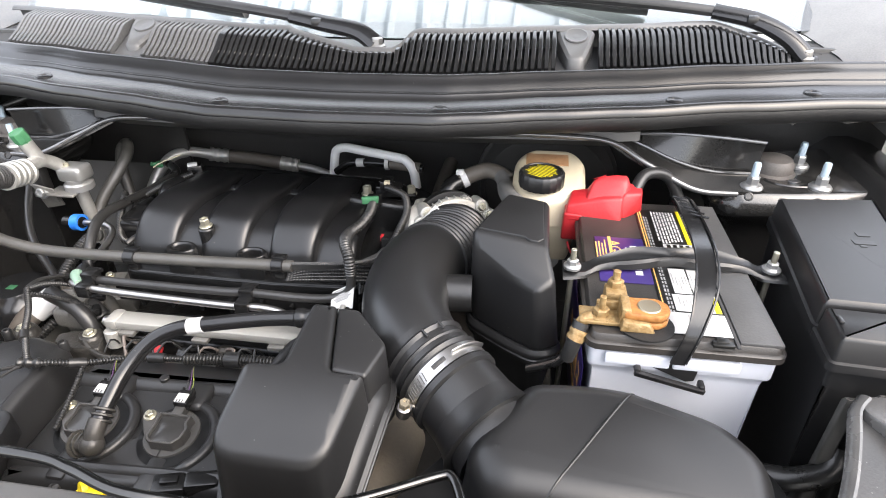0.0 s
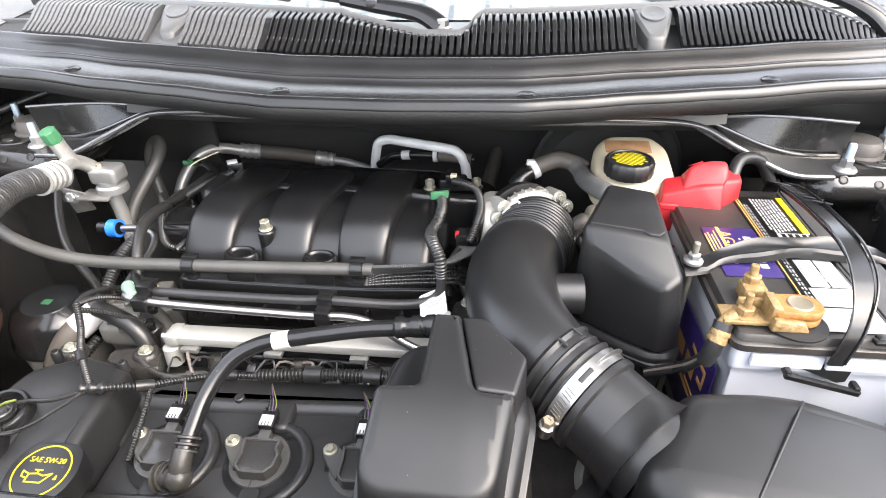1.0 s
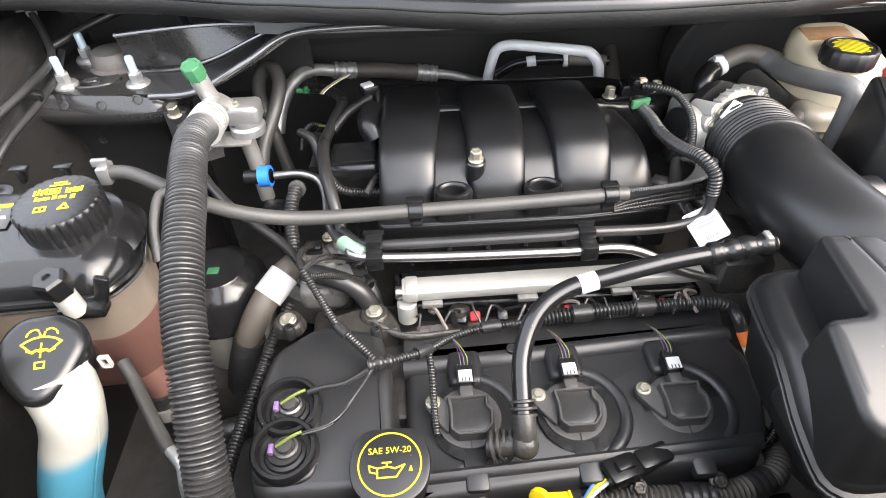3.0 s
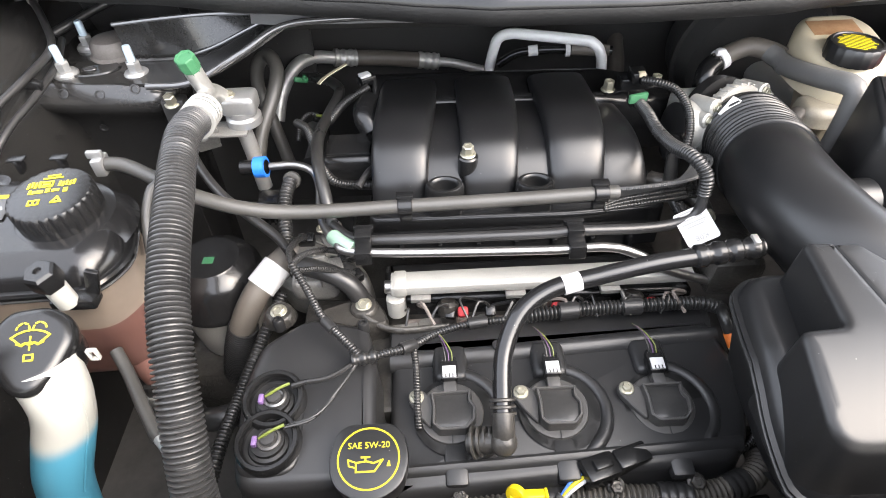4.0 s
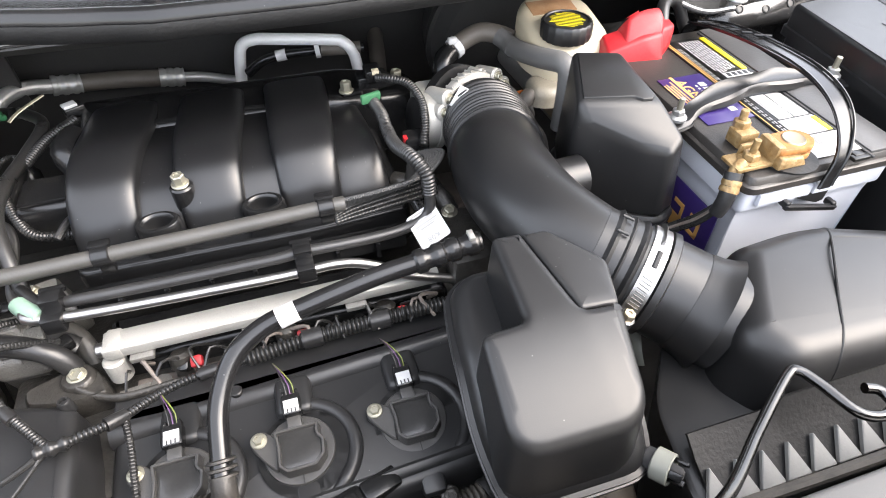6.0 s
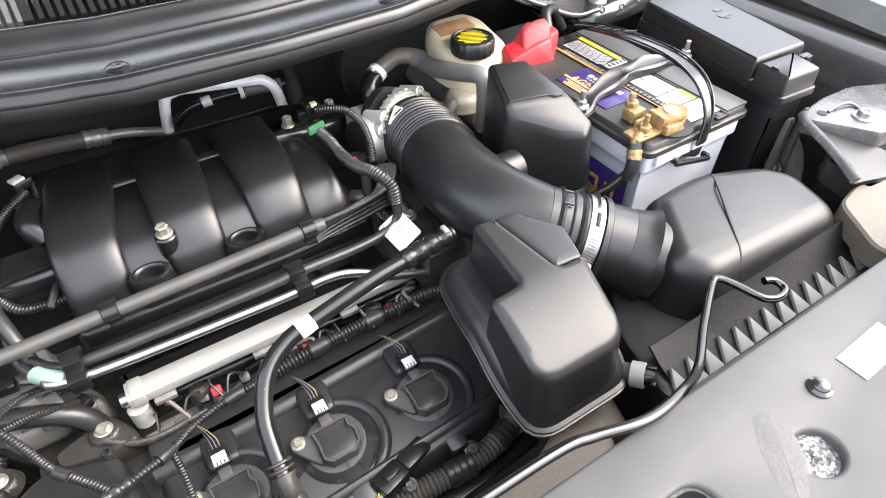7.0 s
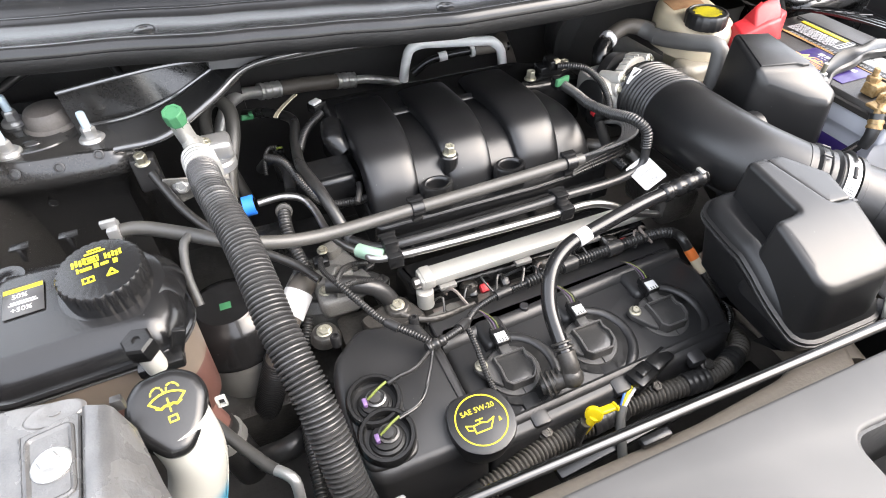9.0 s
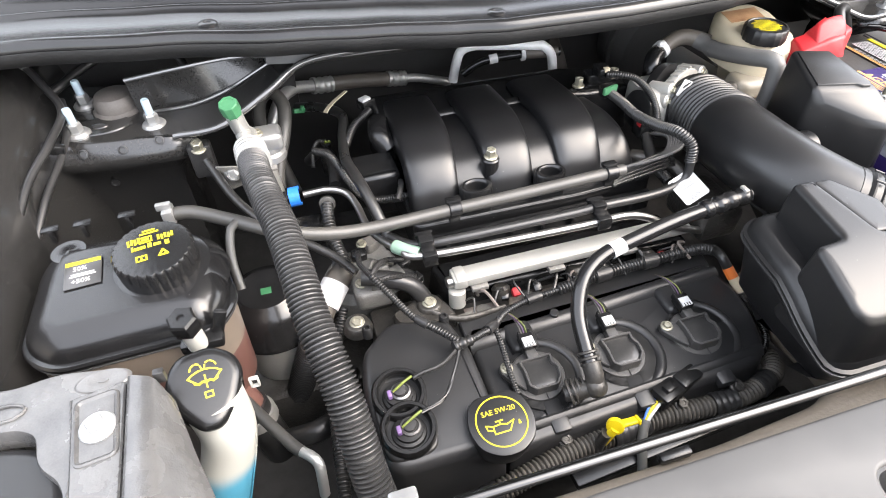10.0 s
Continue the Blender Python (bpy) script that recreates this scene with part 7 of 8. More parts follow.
part("plug", box(0.062, -0.083, 0.824, 0.035, 0.020, 0.018, 0.003, rot=(0, 5, 18)), M_SATIN, oc)
part("socket", join(box(0.030, -0.093, 0.824, 0.034, 0.024, 0.020, 0.003, rot=(0, 5, 18)), box(0.032, -0.092, 0.836, 0.018, 0.010, 0.005, 0.001, rot=(0, 5, 18))), M_SATIN, oc)
for k, mat in enumerate((M_WIREB, M_INK, M_WHITE)):
    part("wire", tube([(0.016, -0.094 - 0.004 * k, 0.824), (0.003, -0.101 - 0.004 * k, 0.822), (-0.008, -0.112 - 0.002 * k, 0.815)], 0.0018, 8), mat, oc, "coloured wire")
part("grey_sheath", tube([(-0.006, -0.112, 0.817), (-0.015, -0.124, 0.805), (-0.022, -0.15, 0.77), (-0.024, -0.17, 0.72)], 0.0055, 10), M_WIREG, oc, "grey cable sheath")
dips = thing("dipstick", "yellow plastic dipstick handle", "dipstick", (-0.04, -0.115, 0.8))
part("handle", join(box(-0.037, -0.117, 0.8365, 0.026, 0.010, 0.0048, 0.0022, 3, rot=(-18, 4, 0)), lathe([(0.0045, -0.004), (0.0092, -0.003), (0.0098, 0), (0.0092, 0.003), (0.0045, 0.004)], 24, along((-0.0505, -0.1165, 0.836), (-0.0615, -0.130, 0.842))), box(-0.0245, -0.118, 0.8372, 0.003, 0.011, 0.0065, 0.0014, 2, rot=(-18, 4, 0))), M_YELLOW, dips, "flat yellow pull tab")
part("stem", tube([(-0.052, -0.119, 0.835), (-0.056, -0.119, 0.825), (-0.06, -0.118, 0.81)], 0.005, 12), M_YELLOW, dips)
part("tube", tube([(-0.06, -0.118, 0.828), (-0.065, -0.118, 0.80), (-0.07, -0.12, 0.70)], 0.006, 10), M_DIRTYMETAL, dips)
front_loom = hose("front_loom", [(-0.30, -0.150, 0.775), (-0.22, -0.136, 0.79), (-0.155, -0.125, 0.80), (-0.096, -0.114, 0.80), (0.006, -0.107, 0.80), (0.107, -0.112, 0.80), (0.16, -0.105, 0.80), (0.188, -0.090, 0.798), (0.200, -0.066, 0.79), (0.20, -0.04, 0.775)], 0.0125, M_DUSTYLOOM, "dusty corrugated wiring tube along the engine front", "wiring loom", pitch=0.0052, depth=0.0026)
for a, b in (((-0.225, -0.1365, 0.789), (-0.185, -0.130, 0.796)), ((-0.045, -0.110, 0.80), (0.0, -0.1075, 0.80)), ((0.085, -0.1105, 0.80), (0.115, -0.1122, 0.80)), ((0.150, -0.108, 0.80), (0.172, -0.100, 0.799))):
    part("tape_wrap", tube([a, [(u + v) / 2 for u, v in zip(a, b)], b], 0.0138, 16, pitch=0.008, depth=0.0006), M_RUBBER, front_loom, "band of dusty cloth tape")
part("timing_flange", box(0.05, -0.125, 0.775, 0.30, 0.02, 0.012, 0.003, rot=(0, 0, 4)), M_SATIN, engine)
for x in (-0.10, 0.045, 0.12):
    hex_bolt("cover_bolt", (x, -0.1035, 0.812), (0, -0.5, 1), 0.0065, engine, M_DIRTYMETAL)
tl = thing("transmission_wiring", "black taped loom behind the intake's end", "wiring loom", (-0.245, 0.3, 0.94))
part("loom", tube([(-0.30, 0.50, 0.925), (-0.265, 0.47, 0.935), (-0.237, 0.43, 0.938), (-0.246, 0.37, 0.936), (-0.252, 0.31, 0.942), (-0.248, 0.26, 0.950), (-0.242, 0.225, 0.948), (-0.233, 0.19, 0.93), (-0.225, 0.16, 0.90)], 0.0075, 12), M_LOOM, tl)
part("branch", tube([(-0.245, 0.35, 0.935), (-0.225, 0.39, 0.94), (-0.195, 0.42, 0.945)], 0.006, 10, pitch=0.0034, depth=0.0008), M_LOOM, tl)
part("cable_tie", ribbon([(-0.262, 0.412, 0.958), (-0.2567, 0.4175, 0.9616), (-0.245, 0.427, 0.966), (-0.224, 0.4415, 0.9715)], [0.010, 0.009, 0.008], 0.0012, (0.5, -0.7, 0.2)), M_BONE, tl, "pale cloth tape flag")
part("green_clip", join(box(-0.298, 0.471, 0.935, 0.022, 0.006, 0.008, 0.002, rot=(0, 20, 30)), box(-0.292, 0.469, 0.940, 0.006, 0.008, 0.006, 0.001)), M_GREEN, tl, "green clip")
part("plug", box(-0.197, 0.433, 0.950, 0.024, 0.018, 0.014, 0.002, rot=(0, 0, 30)), M_SATIN, tl)
part("plug_latch", box(-0.199, 0.431, 0.9585, 0.016, 0.012, 0.004, 0.001, rot=(0, 0, 30)), M_WHITE, tl, "white plug latch")
part("lower_branch", tube([(-0.29, 0.36, 0.93), (-0.27, 0.33, 0.935), (-0.255, 0.29, 0.92), (-0.235, 0.26, 0.905), (-0.20, 0.255, 0.90), (-0.17, 0.255, 0.90)], 0.006, 10, pitch=0.0034, depth=0.0008), M_LOOM, tl)

# ---- left side ----
tank = thing("coolant_reservoir", "black and translucent coolant reservoir with pink coolant", "coolant reservoir", (-0.5, 0.1, 0.8))
CPLAN = [(-0.598, 0.195), (-0.455, 0.185), (-0.418, 0.14), (-0.402, 0.075), (-0.425, 0.035), (-0.57, 0.03), (-0.602, 0.06)]
part("shroud", moulded(CPLAN, soft_levels(0.962, lambda x, y: 0.993 - 0.10 * max(0, 0.10 - y), 0.031, 0.003, 12), 0.06, 14), M_GLOSS, tank, "black upper shroud")
part("shroud_edge", moulded(CPLAN, [(0.9585, -0.0015), (0.962, -0.002), (0.9645, 0)], 0.06, 14), M_GLOSS, tank)
part("seam_line", moulded(CPLAN, [(0.9545, 0.0015), (0.956, -0.0005), (0.958, 0.0015)], 0.06, 14), M_GLOSS, tank)
part("body", moulded(CPLAN, [(0.905, 0.004), (0.959, 0.002)], 0.06, 10), M_TANK, tank, "pale translucent body")
for z in (0.9555, 0.9605):
    ringline = [(p.x, p.y, z) for p in fillet(CPLAN, 0.06, 14)]
    part("seam_bead", tube(ringline + ringline[:1], 0.0016, 8, smooth=False), M_EDGE, tank, "shiny seam bead")
part("coolant_level", moulded(CPLAN, [(0.80, 0.03), (0.84, 0.006), (0.906, 0.004)], 0.06, 10), M_COOLANT, tank, "pink coolant showing through")
MK = Matrix.Translation((-0.468, 0.112, 0.985)) @ Euler((radians(4), 0, 0)).to_matrix().to_4x4()
part("cap_seat", move(lathe([(0.062, -0.014), (0.056, -0.004), (0.050, 0.002), (0.0475, 0.006), (0.040, 0.008)], 48), MK), M_GLOSS, tank)
part("round_dish", move(lathe([(0.0175, 0), (0.017, 0.0012), (0.0155, 0.0012), (0.005, 0.0004), (0.003, 0.0016), (0, 0.0018)], 32), Matrix.Translation((-0.562, 0.163, 0.9915))), M_GLOSS, tank)
kcap = part("cap", move(lathe([(0.038, 0.006), (0.0385, 0.010), (0.0385, 0.031), (0.0365, 0.034), (0.032, 0.035), (0, 0.035)], 108, None, 27, 0.0016), MK), M_SATIN, tank, "black ribbed pressure cap")
MK2 = MK @ Matrix.Translation((0, 0, 0.0352)) @ Euler((0, 0, radians(8))).to_matrix().to_4x4()
marks = [(-0.020 + 0.0032 * i, 0.012 + 0.0012 * (i % 2), 0.0022, 0.008) for i in range(4)]
marks += [(-0.004, 0.0155, 0.012, 0.0016), (-0.004, 0.0085, 0.012, 0.0016), (-0.0095, 0.012, 0.0016, 0.008), (0.0015, 0.012, 0.0016, 0.008), (-0.004, 0.012, 0.007, 0.003)]
marks += [(0.008 + 0.0032 * i, 0.011 - 0.001 * (i % 2), 0.0022, 0.007) for i in range(5)]
marks += [(-0.010, 0.002, 0.010, 0.004), (-0.001, 0.003, 0.004, 0.006), (0.006, 0.002, 0.007, 0.0035), (0.015, 0.001, 0.004, 0.006), (-0.017, 0.003, 0.002, 0.006)]
marks += [(0.0, 0.0205, 0.018, 0.002), (0.0, 0.0242, 0.012, 0.002), (-0.010, -0.0095, 0.009, 0.0016), (-0.010, -0.0155, 0.009, 0.0016), (-0.0145, -0.0125, 0.0016, 0.0075), (-0.0055, -0.0125, 0.0016, 0.0075), (-0.010, -0.0125, 0.0016, 0.006)]
part("cap_print", join(bars(marks, MK2), stroke([(0.006, -0.015), (0.014, -0.015), (0.010, -0.008), (0.006, -0.015)], 0.002, MK2)), M_INK, kcap, "yellow warning marks")
MLB = Matrix.Translation((-0.5425, 0.124, 0.9938)) @ Euler((radians(3), 0, radians(4))).to_matrix().to_4x4() @ Matrix.Diagonal((0.72, 0.72, 1, 1))
lab = part("mix_label", move(box(0, 0, 0, 0.048, 0.054, 0.0008, 0.0002), MLB), M_LABELGREY, tank, "grey and white mixing label with a yellow band")
part("label_band", bars([(0, 0.020, 0.046, 0.007)], MLB @ Matrix.Translation((0, 0, 0.0004))), M_INK, lab)
part("label_text", join(words("50%", 0.011, MLB @ Matrix.Translation((-0.004, 0.008, 0.0005))), words("+50%", 0.011, MLB @ Matrix.Translation((-0.002, -0.016, 0.0005))), bars([(0.0, -0.002, 0.03, 0.002), (0.0, -0.006, 0.034, 0.002)], MLB @ Matrix.Translation((0, 0, 0.0004)))), M_PAPER, lab)
for x in (-0.582, -0.55, -0.505):
    part("locating_tab", join(box(x, 0.197, 0.992, 0.004, 0.012, 0.016, 0.001), box(x, 0.197, 1.0, 0.018, 0.01, 0.003, 0.001)), M_SATIN, tank)
part("outlet", tube([(-0.44, 0.06, 0.83), (-0.43, 0.055, 0.80), (-0.425, 0.05, 0.76)], 0.016, 16), M_COOLANT, tank)
part("outlet_hose", tube([(-0.432, 0.055, 0.80), (-0.425, 0.05, 0.76), (-0.415, 0.045, 0.70)], 0.021, 18), M_RUBBER, tank, "black outlet hose")
part("outlet_clip", tube([(-0.429, 0.053, 0.785), (-0.4265, 0.051, 0.770)], 0.024, 20), M_ALU, tank)

sens = thing("refrigerant_sensor", "black hexagonal sensor on a bracket above the tank", "sensor", (-0.442, 0.02, 0.95))
part("hex_body", lathe([(0.0125, 0), (0.0135, 0.002), (0.0135, 0.018), (0.0115, 0.0205), (0.004, 0.0205), (0.003, 0.018)], 6, along((-0.442, 0.022, 0.988), (-0.443, 0.018, 1.01))), M_SATIN, sens, sharp=25)
part("stem", rod((-0.441, 0.024, 0.960), (-0.442, 0.022, 0.989), 0.0095, 16), M_WASHER, sens, "white stem")
part("bracket", join(box(-0.438, 0.03, 0.958, 0.04, 0.018, 0.012, 0.003), box(-0.42, 0.035, 0.97, 0.012, 0.006, 0.04, 0.002, rot=(0, 20, 0))), M_SATIN, sens)

wash = thing("washer_filler", "white washer filler neck with blue fluid and black cap", "washer reservoir", (-0.435, -0.08, 0.75))
MW = Matrix.Translation((-0.427, -0.048, 0.990)) @ Euler((radians(22), radians(6), radians(10))).to_matrix().to_4x4() @ Matrix.Diagonal((0.88, 0.88, 0.95, 1))
wcap = part("cap", move(moulded([(-0.031, 0.022), (-0.018, 0.036), (0.014, 0.038), (0.033, 0.024), (0.037, 0.004), (0.024, -0.026), (0.006, -0.043), (-0.012, -0.041), (-0.031, -0.016), (-0.036, 0.004)], [(-0.030, 0.006), (-0.012, 0.001), (-0.004, 0.0), (0.001, 0.0012), (0.0035, 0.004), (0.0048, 0.0075), (0.0050, 0.010)], 0.013, 7), MW), M_SATIN, wash, "black flip cap with a beak")
part("cap_skirt", move(lathe([(0.030, -0.042), (0.0335, -0.036), (0.0345, -0.02), (0.033, -0.012)], 36), MW), M_SATIN, wcap)
MW2 = MW @ Matrix.Translation((0.002, 0.006, 0.0052)) @ Matrix.Diagonal((0.86, 0.86, 1, 1))
arc = [(0.026 * math.sin(a), 0.024 * math.cos(a) - 0.014) for a in (-0.75, -0.5, -0.25, 0, 0.25, 0.5, 0.75)]
low = [(0.011 * math.sin(a), 0.011 * math.cos(a) - 0.014) for a in (0.75, 0.4, 0, -0.4, -0.75)]
part("washer_mark", join(stroke(arc + low + arc[:1], 0.0018, MW2), stroke([(0, -0.002), (0, 0.003)], 0.0016, MW2), *[stroke([(sx * r0 * 0.001, s0 * 0.001), (sx * r1 * 0.001, s1 * 0.001)], 0.0017, MW2) for sx in (-1, 1) for r0, s0, r1, s1 in ((1.6, 11.5, 2.4, 14.5), (3.8, 17, 6.6, 18.2), (9.0, 17.8, 11.6, 16.2), (13, 14.4, 13.8, 12))], *[stroke([(-0.012 + 0.004 * k, -0.0035 - 0.0018 * (k % 2)), (-0.008 + 0.004 * k, -0.0053 + 0.0018 * (k % 2))], 0.0022, MW2) for k in range(6)], stroke([(0, -0.008), (0, -0.011)], 0.0016, MW2), stroke([(-0.004, -0.022), (-0.004, -0.016), (0.004, -0.016), (0.004, -0.022), (-0.004, -0.022)], 0.0016, MW2)), M_INK, wcap, "yellow washer symbol")
part("neck", tube([(-0.426, -0.050, 0.976), (-0.4225, -0.057, 0.955), (-0.4225, -0.062, 0.938), (-0.4285, -0.067, 0.914), (-0.438, -0.076, 0.888), (-0.45, -0.088, 0.85), (-0.46, -0.10, 0.78), (-0.465, -0.105, 0.70)], lambda t: 0.0262 - 0.0034 * min(1, t / 0.16) + 0.0012 * math.sin(min(1, t * 2) * math.pi), 32), M_NECK, wash, "translucent white neck with blue fluid inside")
part("mould_line", tube([(-0.4015, -0.066, 0.962), (-0.4, -0.071, 0.938), (-0.406, -0.077, 0.912), (-0.4155, -0.087, 0.886), (-0.428, -0.099, 0.85)], 0.0008, 6), M_NECK, wash)
part("white_latch", join(box(-0.3945, -0.040, 0.968, 0.002, 0.004, 0.012, 0.0006), box(-0.391, -0.040, 0.9735, 0.006, 0.004, 0.0015, 0.0005), box(-0.391, -0.040, 0.9625, 0.006, 0.004, 0.0015, 0.0005), box(-0.388, -0.040, 0.968, 0.0015, 0.004, 0.012, 0.0005)), M_WASHER, wash, "white clip beside the cap")

filt = thing("power_steering_reservoir", "black-topped canister with a green painted mark", "fluid reservoir", (-0.39, 0.19, 0.75))
part("top", move(lathe([(0.060, -0.062), (0.064, -0.058), (0.064, -0.05), (0.061, -0.046), (0.058, -0.022), (0.050, -0.007), (0.038, -0.001), (0.036, 0.001), (0, 0.001)], 48), Matrix.Translation((-0.391, 0.19, 0.848))), M_GLOSS, filt, "glossy black domed top")
part("can", move(lathe([(0.044, -0.05), (0.052, 0.01), (0.059, 0.068)], 40), Matrix.Translation((-0.391, 0.19, 0.72))), M_CAST, filt, "dusty grey can")
part("green_mark", move(box(0, 0, 0.0006, 0.014, 0.012, 0.001, 0.0004), Matrix.Translation((-0.391, 0.185, 0.848))), M_GREEN, filt, "green paint mark")
th = thing("radiator_hose", "brown rubber coolant hose with white tape", "hose", (-0.33, 0.13, 0.82))
part("hose", tube([(-0.275, 0.19, 0.855), (-0.292, 0.178, 0.855), (-0.312, 0.156, 0.847), (-0.332, 0.132, 0.828), (-0.35, 0.12, 0.795), (-0.366, 0.12, 0.75)], 0.0158, 18), M_BROWNHOSE, th)
band("white_tape", (-0.302, 0.167, 0.852), (-0.322, 0.144, 0.839), 0.0182, M_WHITE, th, "white marking tape")
part("sleeve", tube([(-0.348, 0.121, 0.797), (-0.366, 0.12, 0.75), (-0.385, 0.128, 0.69)], 0.0185, 18, pitch=0.004, depth=0.001), M_RUBBER, th, "black braided sleeve")
outlet = part("coolant_housing", join(box(-0.255, 0.16, 0.84, 0.055, 0.06, 0.034, 0.010, 3), rod((-0.278, 0.188, 0.85), (-0.25, 0.17, 0.852), 0.0185, 20, 0.002)), M_OLDCAST, engine, "cast coolant outlet housing")
part("sensor_socket", box(-0.232, 0.135, 0.868, 0.026, 0.02, 0.03, 0.003, rot=(0, 8, 20)), M_OLDCAST, outlet)
part("plastic_bracket", facet([(-0.262, 0.128, 0.862), (-0.222, 0.128, 0.862), (-0.222, 0.150, 0.866), (-0.262, 0.150, 0.866), (-0.255, 0.134, 0.885), (-0.235, 0.134, 0.885), (-0.235, 0.146, 0.885), (-0.255, 0.146, 0.885)], [(0, 1, 5, 4), (1, 2, 6, 5), (2, 3, 7, 6), (3, 0, 4, 7), (4, 5, 6, 7), (3, 2, 1, 0)], 0.002, 2), M_OLDCAST, outlet, "grey cast bracket")
hex_bolt("housing_bolt", (-0.272, 0.150, 0.858), (0, -0.2, 1), 0.0055, outlet, M_ZINC)
part("oily_hose_stub", tube([(-0.235, 0.155, 0.86), (-0.215, 0.14, 0.862), (-0.20, 0.135, 0.85)], 0.012, 14), M_RUBBER, outlet)
hose("coolant_hose", [(-0.27, 0.135, 0.885), (-0.24, 0.125, 0.882), (-0.215, 0.118, 0.872), (-0.20, 0.112, 0.85), (-0.195, 0.108, 0.82)], 0.011, M_RUBBER, "black bent coolant hose")
hose("loom_riser", [(-0.29, 0.265, 0.905), (-0.293, 0.24, 0.90), (-0.292, 0.21, 0.89), (-0.285, 0.17, 0.88)], 0.0085, M_LOOM, "black corrugated wiring riser beside the engine", "wiring loom", pitch=0.005, depth=0.0018)
hose("ground_loom", [(-0.43, 0.33, 0.965), (-0.405, 0.28, 0.935), (-0.37, 0.235, 0.915), (-0.33, 0.20, 0.905), (-0.295, 0.175, 0.89), (-0.275, 0.15, 0.88)], 0.0058, M_LOOM, "black taped loom from the fender", "wiring loom")
hose("tank_vent_pipe", [(-0.402, 0.105, 0.94), (-0.405, 0.13, 0.965), (-0.40, 0.155, 0.985), (-0.388, 0.165, 0.985), (-0.375, 0.16, 0.975)], 0.0048, M_GREYHOSE, "grey plastic vent pipe", "pipe")
hose("cooler_pipe", [(-0.435, 0.03, 0.88), (-0.42, 0.01, 0.87), (-0.40, -0.02, 0.864), (-0.379, -0.05, 0.86), (-0.372, -0.058, 0.86)], 0.0062, M_GREYHOSE, "thin grey cooler pipe", "pipe")
hose("cooler_tube_end", [(-0.374, -0.056, 0.86), (-0.364, -0.066, 0.861), (-0.358, -0.074, 0.857), (-0.358, -0.082, 0.845), (-0.36, -0.088, 0.82)], 0.0055, M_ALU, "bent bare metal end of the cooler pipe", "pipe")

lamp_mount = thing("headlamp_mount", "pale grey headlamp mounting bracket with a large bolt", "bracket", (-0.5, -0.09, 1.0))
part("plate", moulded([(-0.62, -0.018), (-0.56, -0.033), (-0.527, -0.028), (-0.483, -0.036), (-0.468, -0.050), (-0.466, -0.16), (-0.462, -0.26), (-0.53, -0.26), (-0.506, -0.15), (-0.512, -0.125), (-0.53, -0.108), (-0.535, -0.082), (-0.548, -0.074), (-0.62, -0.064)], [(1.005, 0), (1.023, 0), (1.026, 0.0015), (1.0268, 0.004)], [0.01, 0.01, 0.012, 0.016, 0.012, 0.01, 0.01, 0.01, 0.008, 0.01, 0.012, 0.01, 0.006, 0.01]), M_PALEPAINT, lamp_mount)
part("overlap_sheet", moulded([(-0.512, -0.060), (-0.474, -0.054), (-0.470, -0.16), (-0.468, -0.26), (-0.507, -0.26), (-0.503, -0.14)], [(1.0255, 0), (1.0290, 0.0), (1.0300, 0.0012)], [0.002, 0.004, 0.01, 0.004, 0.004, 0.006]), M_PALEPAINT, lamp_mount, "overlapping welded sheet")
part("pad", moulded([(-0.510, -0.064), (-0.477, -0.059), (-0.4725, -0.118), (-0.503, -0.122)], [(1.029, 0), (1.0312, 0.0008), (1.0318, 0.0022), (1.0312, 0.0036), (1.0302, 0.0046)], 0.008), M_PALEPAINT, lamp_mount, "pressed pad with a raised border")
part("weld_bead", tube([(-0.5125, -0.060, 1.0275), (-0.509, -0.085, 1.028), (-0.5055, -0.11, 1.0272), (-0.504, -0.14, 1.028), (-0.5055, -0.18, 1.0275)], lambda t: 0.0012 + 0.0005 * math.sin(90 * t), 8, 0.002), M_PALEPAINT, lamp_mount)
part("shallow_dish", move(lathe([(0.021, 0.0), (0.0195, 0.0012), (0.0175, 0.0014), (0.008, 0.0004), (0.004, 0.0002), (0.0035, 0.0010), (0, 0.0010)], 36), Matrix.Translation((-0.492, -0.047, 1.0266)) @ Matrix.Diagonal((1, 0.5, 1, 1))), M_PALEPAINT, lamp_mount, "shallow pressed dish")
part("slot_rim", tube([(-0.575, -0.050, 1.0272), (-0.555, -0.050, 1.0275), (-0.545, -0.056, 1.0275), (-0.552, -0.063, 1.0275), (-0.575, -0.064, 1.0272)], 0.0014, 8), M_PALEPAINT, lamp_mount)
part("side_flange", thicken(sheet([[(-0.4735, -0.056, 1.027), (-0.471, -0.11, 1.027), (-0.469, -0.16, 1.027), (-0.467, -0.26, 1.027)], [(-0.4705, -0.056, 1.0355), (-0.468, -0.11, 1.0355), (-0.466, -0.16, 1.035), (-0.464, -0.26, 1.034)], [(-0.467, -0.057, 1.0375), (-0.465, -0.11, 1.0375), (-0.463, -0.16, 1.037), (-0.461, -0.26, 1.036)], [(-0.454, -0.062, 1.0372), (-0.4515, -0.11, 1.0368), (-0.449, -0.16, 1.0362), (-0.445, -0.26, 1.035)], [(-0.4505, -0.064, 1.0345), (-0.447, -0.112, 1.034), (-0.443, -0.162, 1.033), (-0.438, -0.26, 1.032)], [(-0.445, -0.067, 1.006), (-0.431, -0.115, 1.0), (-0.414, -0.165, 0.993), (-0.385, -0.26, 0.985)]]), 0.003), M_PALEPAINT, lamp_mount, "folded grey side flange", sharp=60)
part("flange_tab", box(-0.449, -0.058, 1.030, 0.008, 0.006, 0.012, 0.001), M_DULL, lamp_mount)
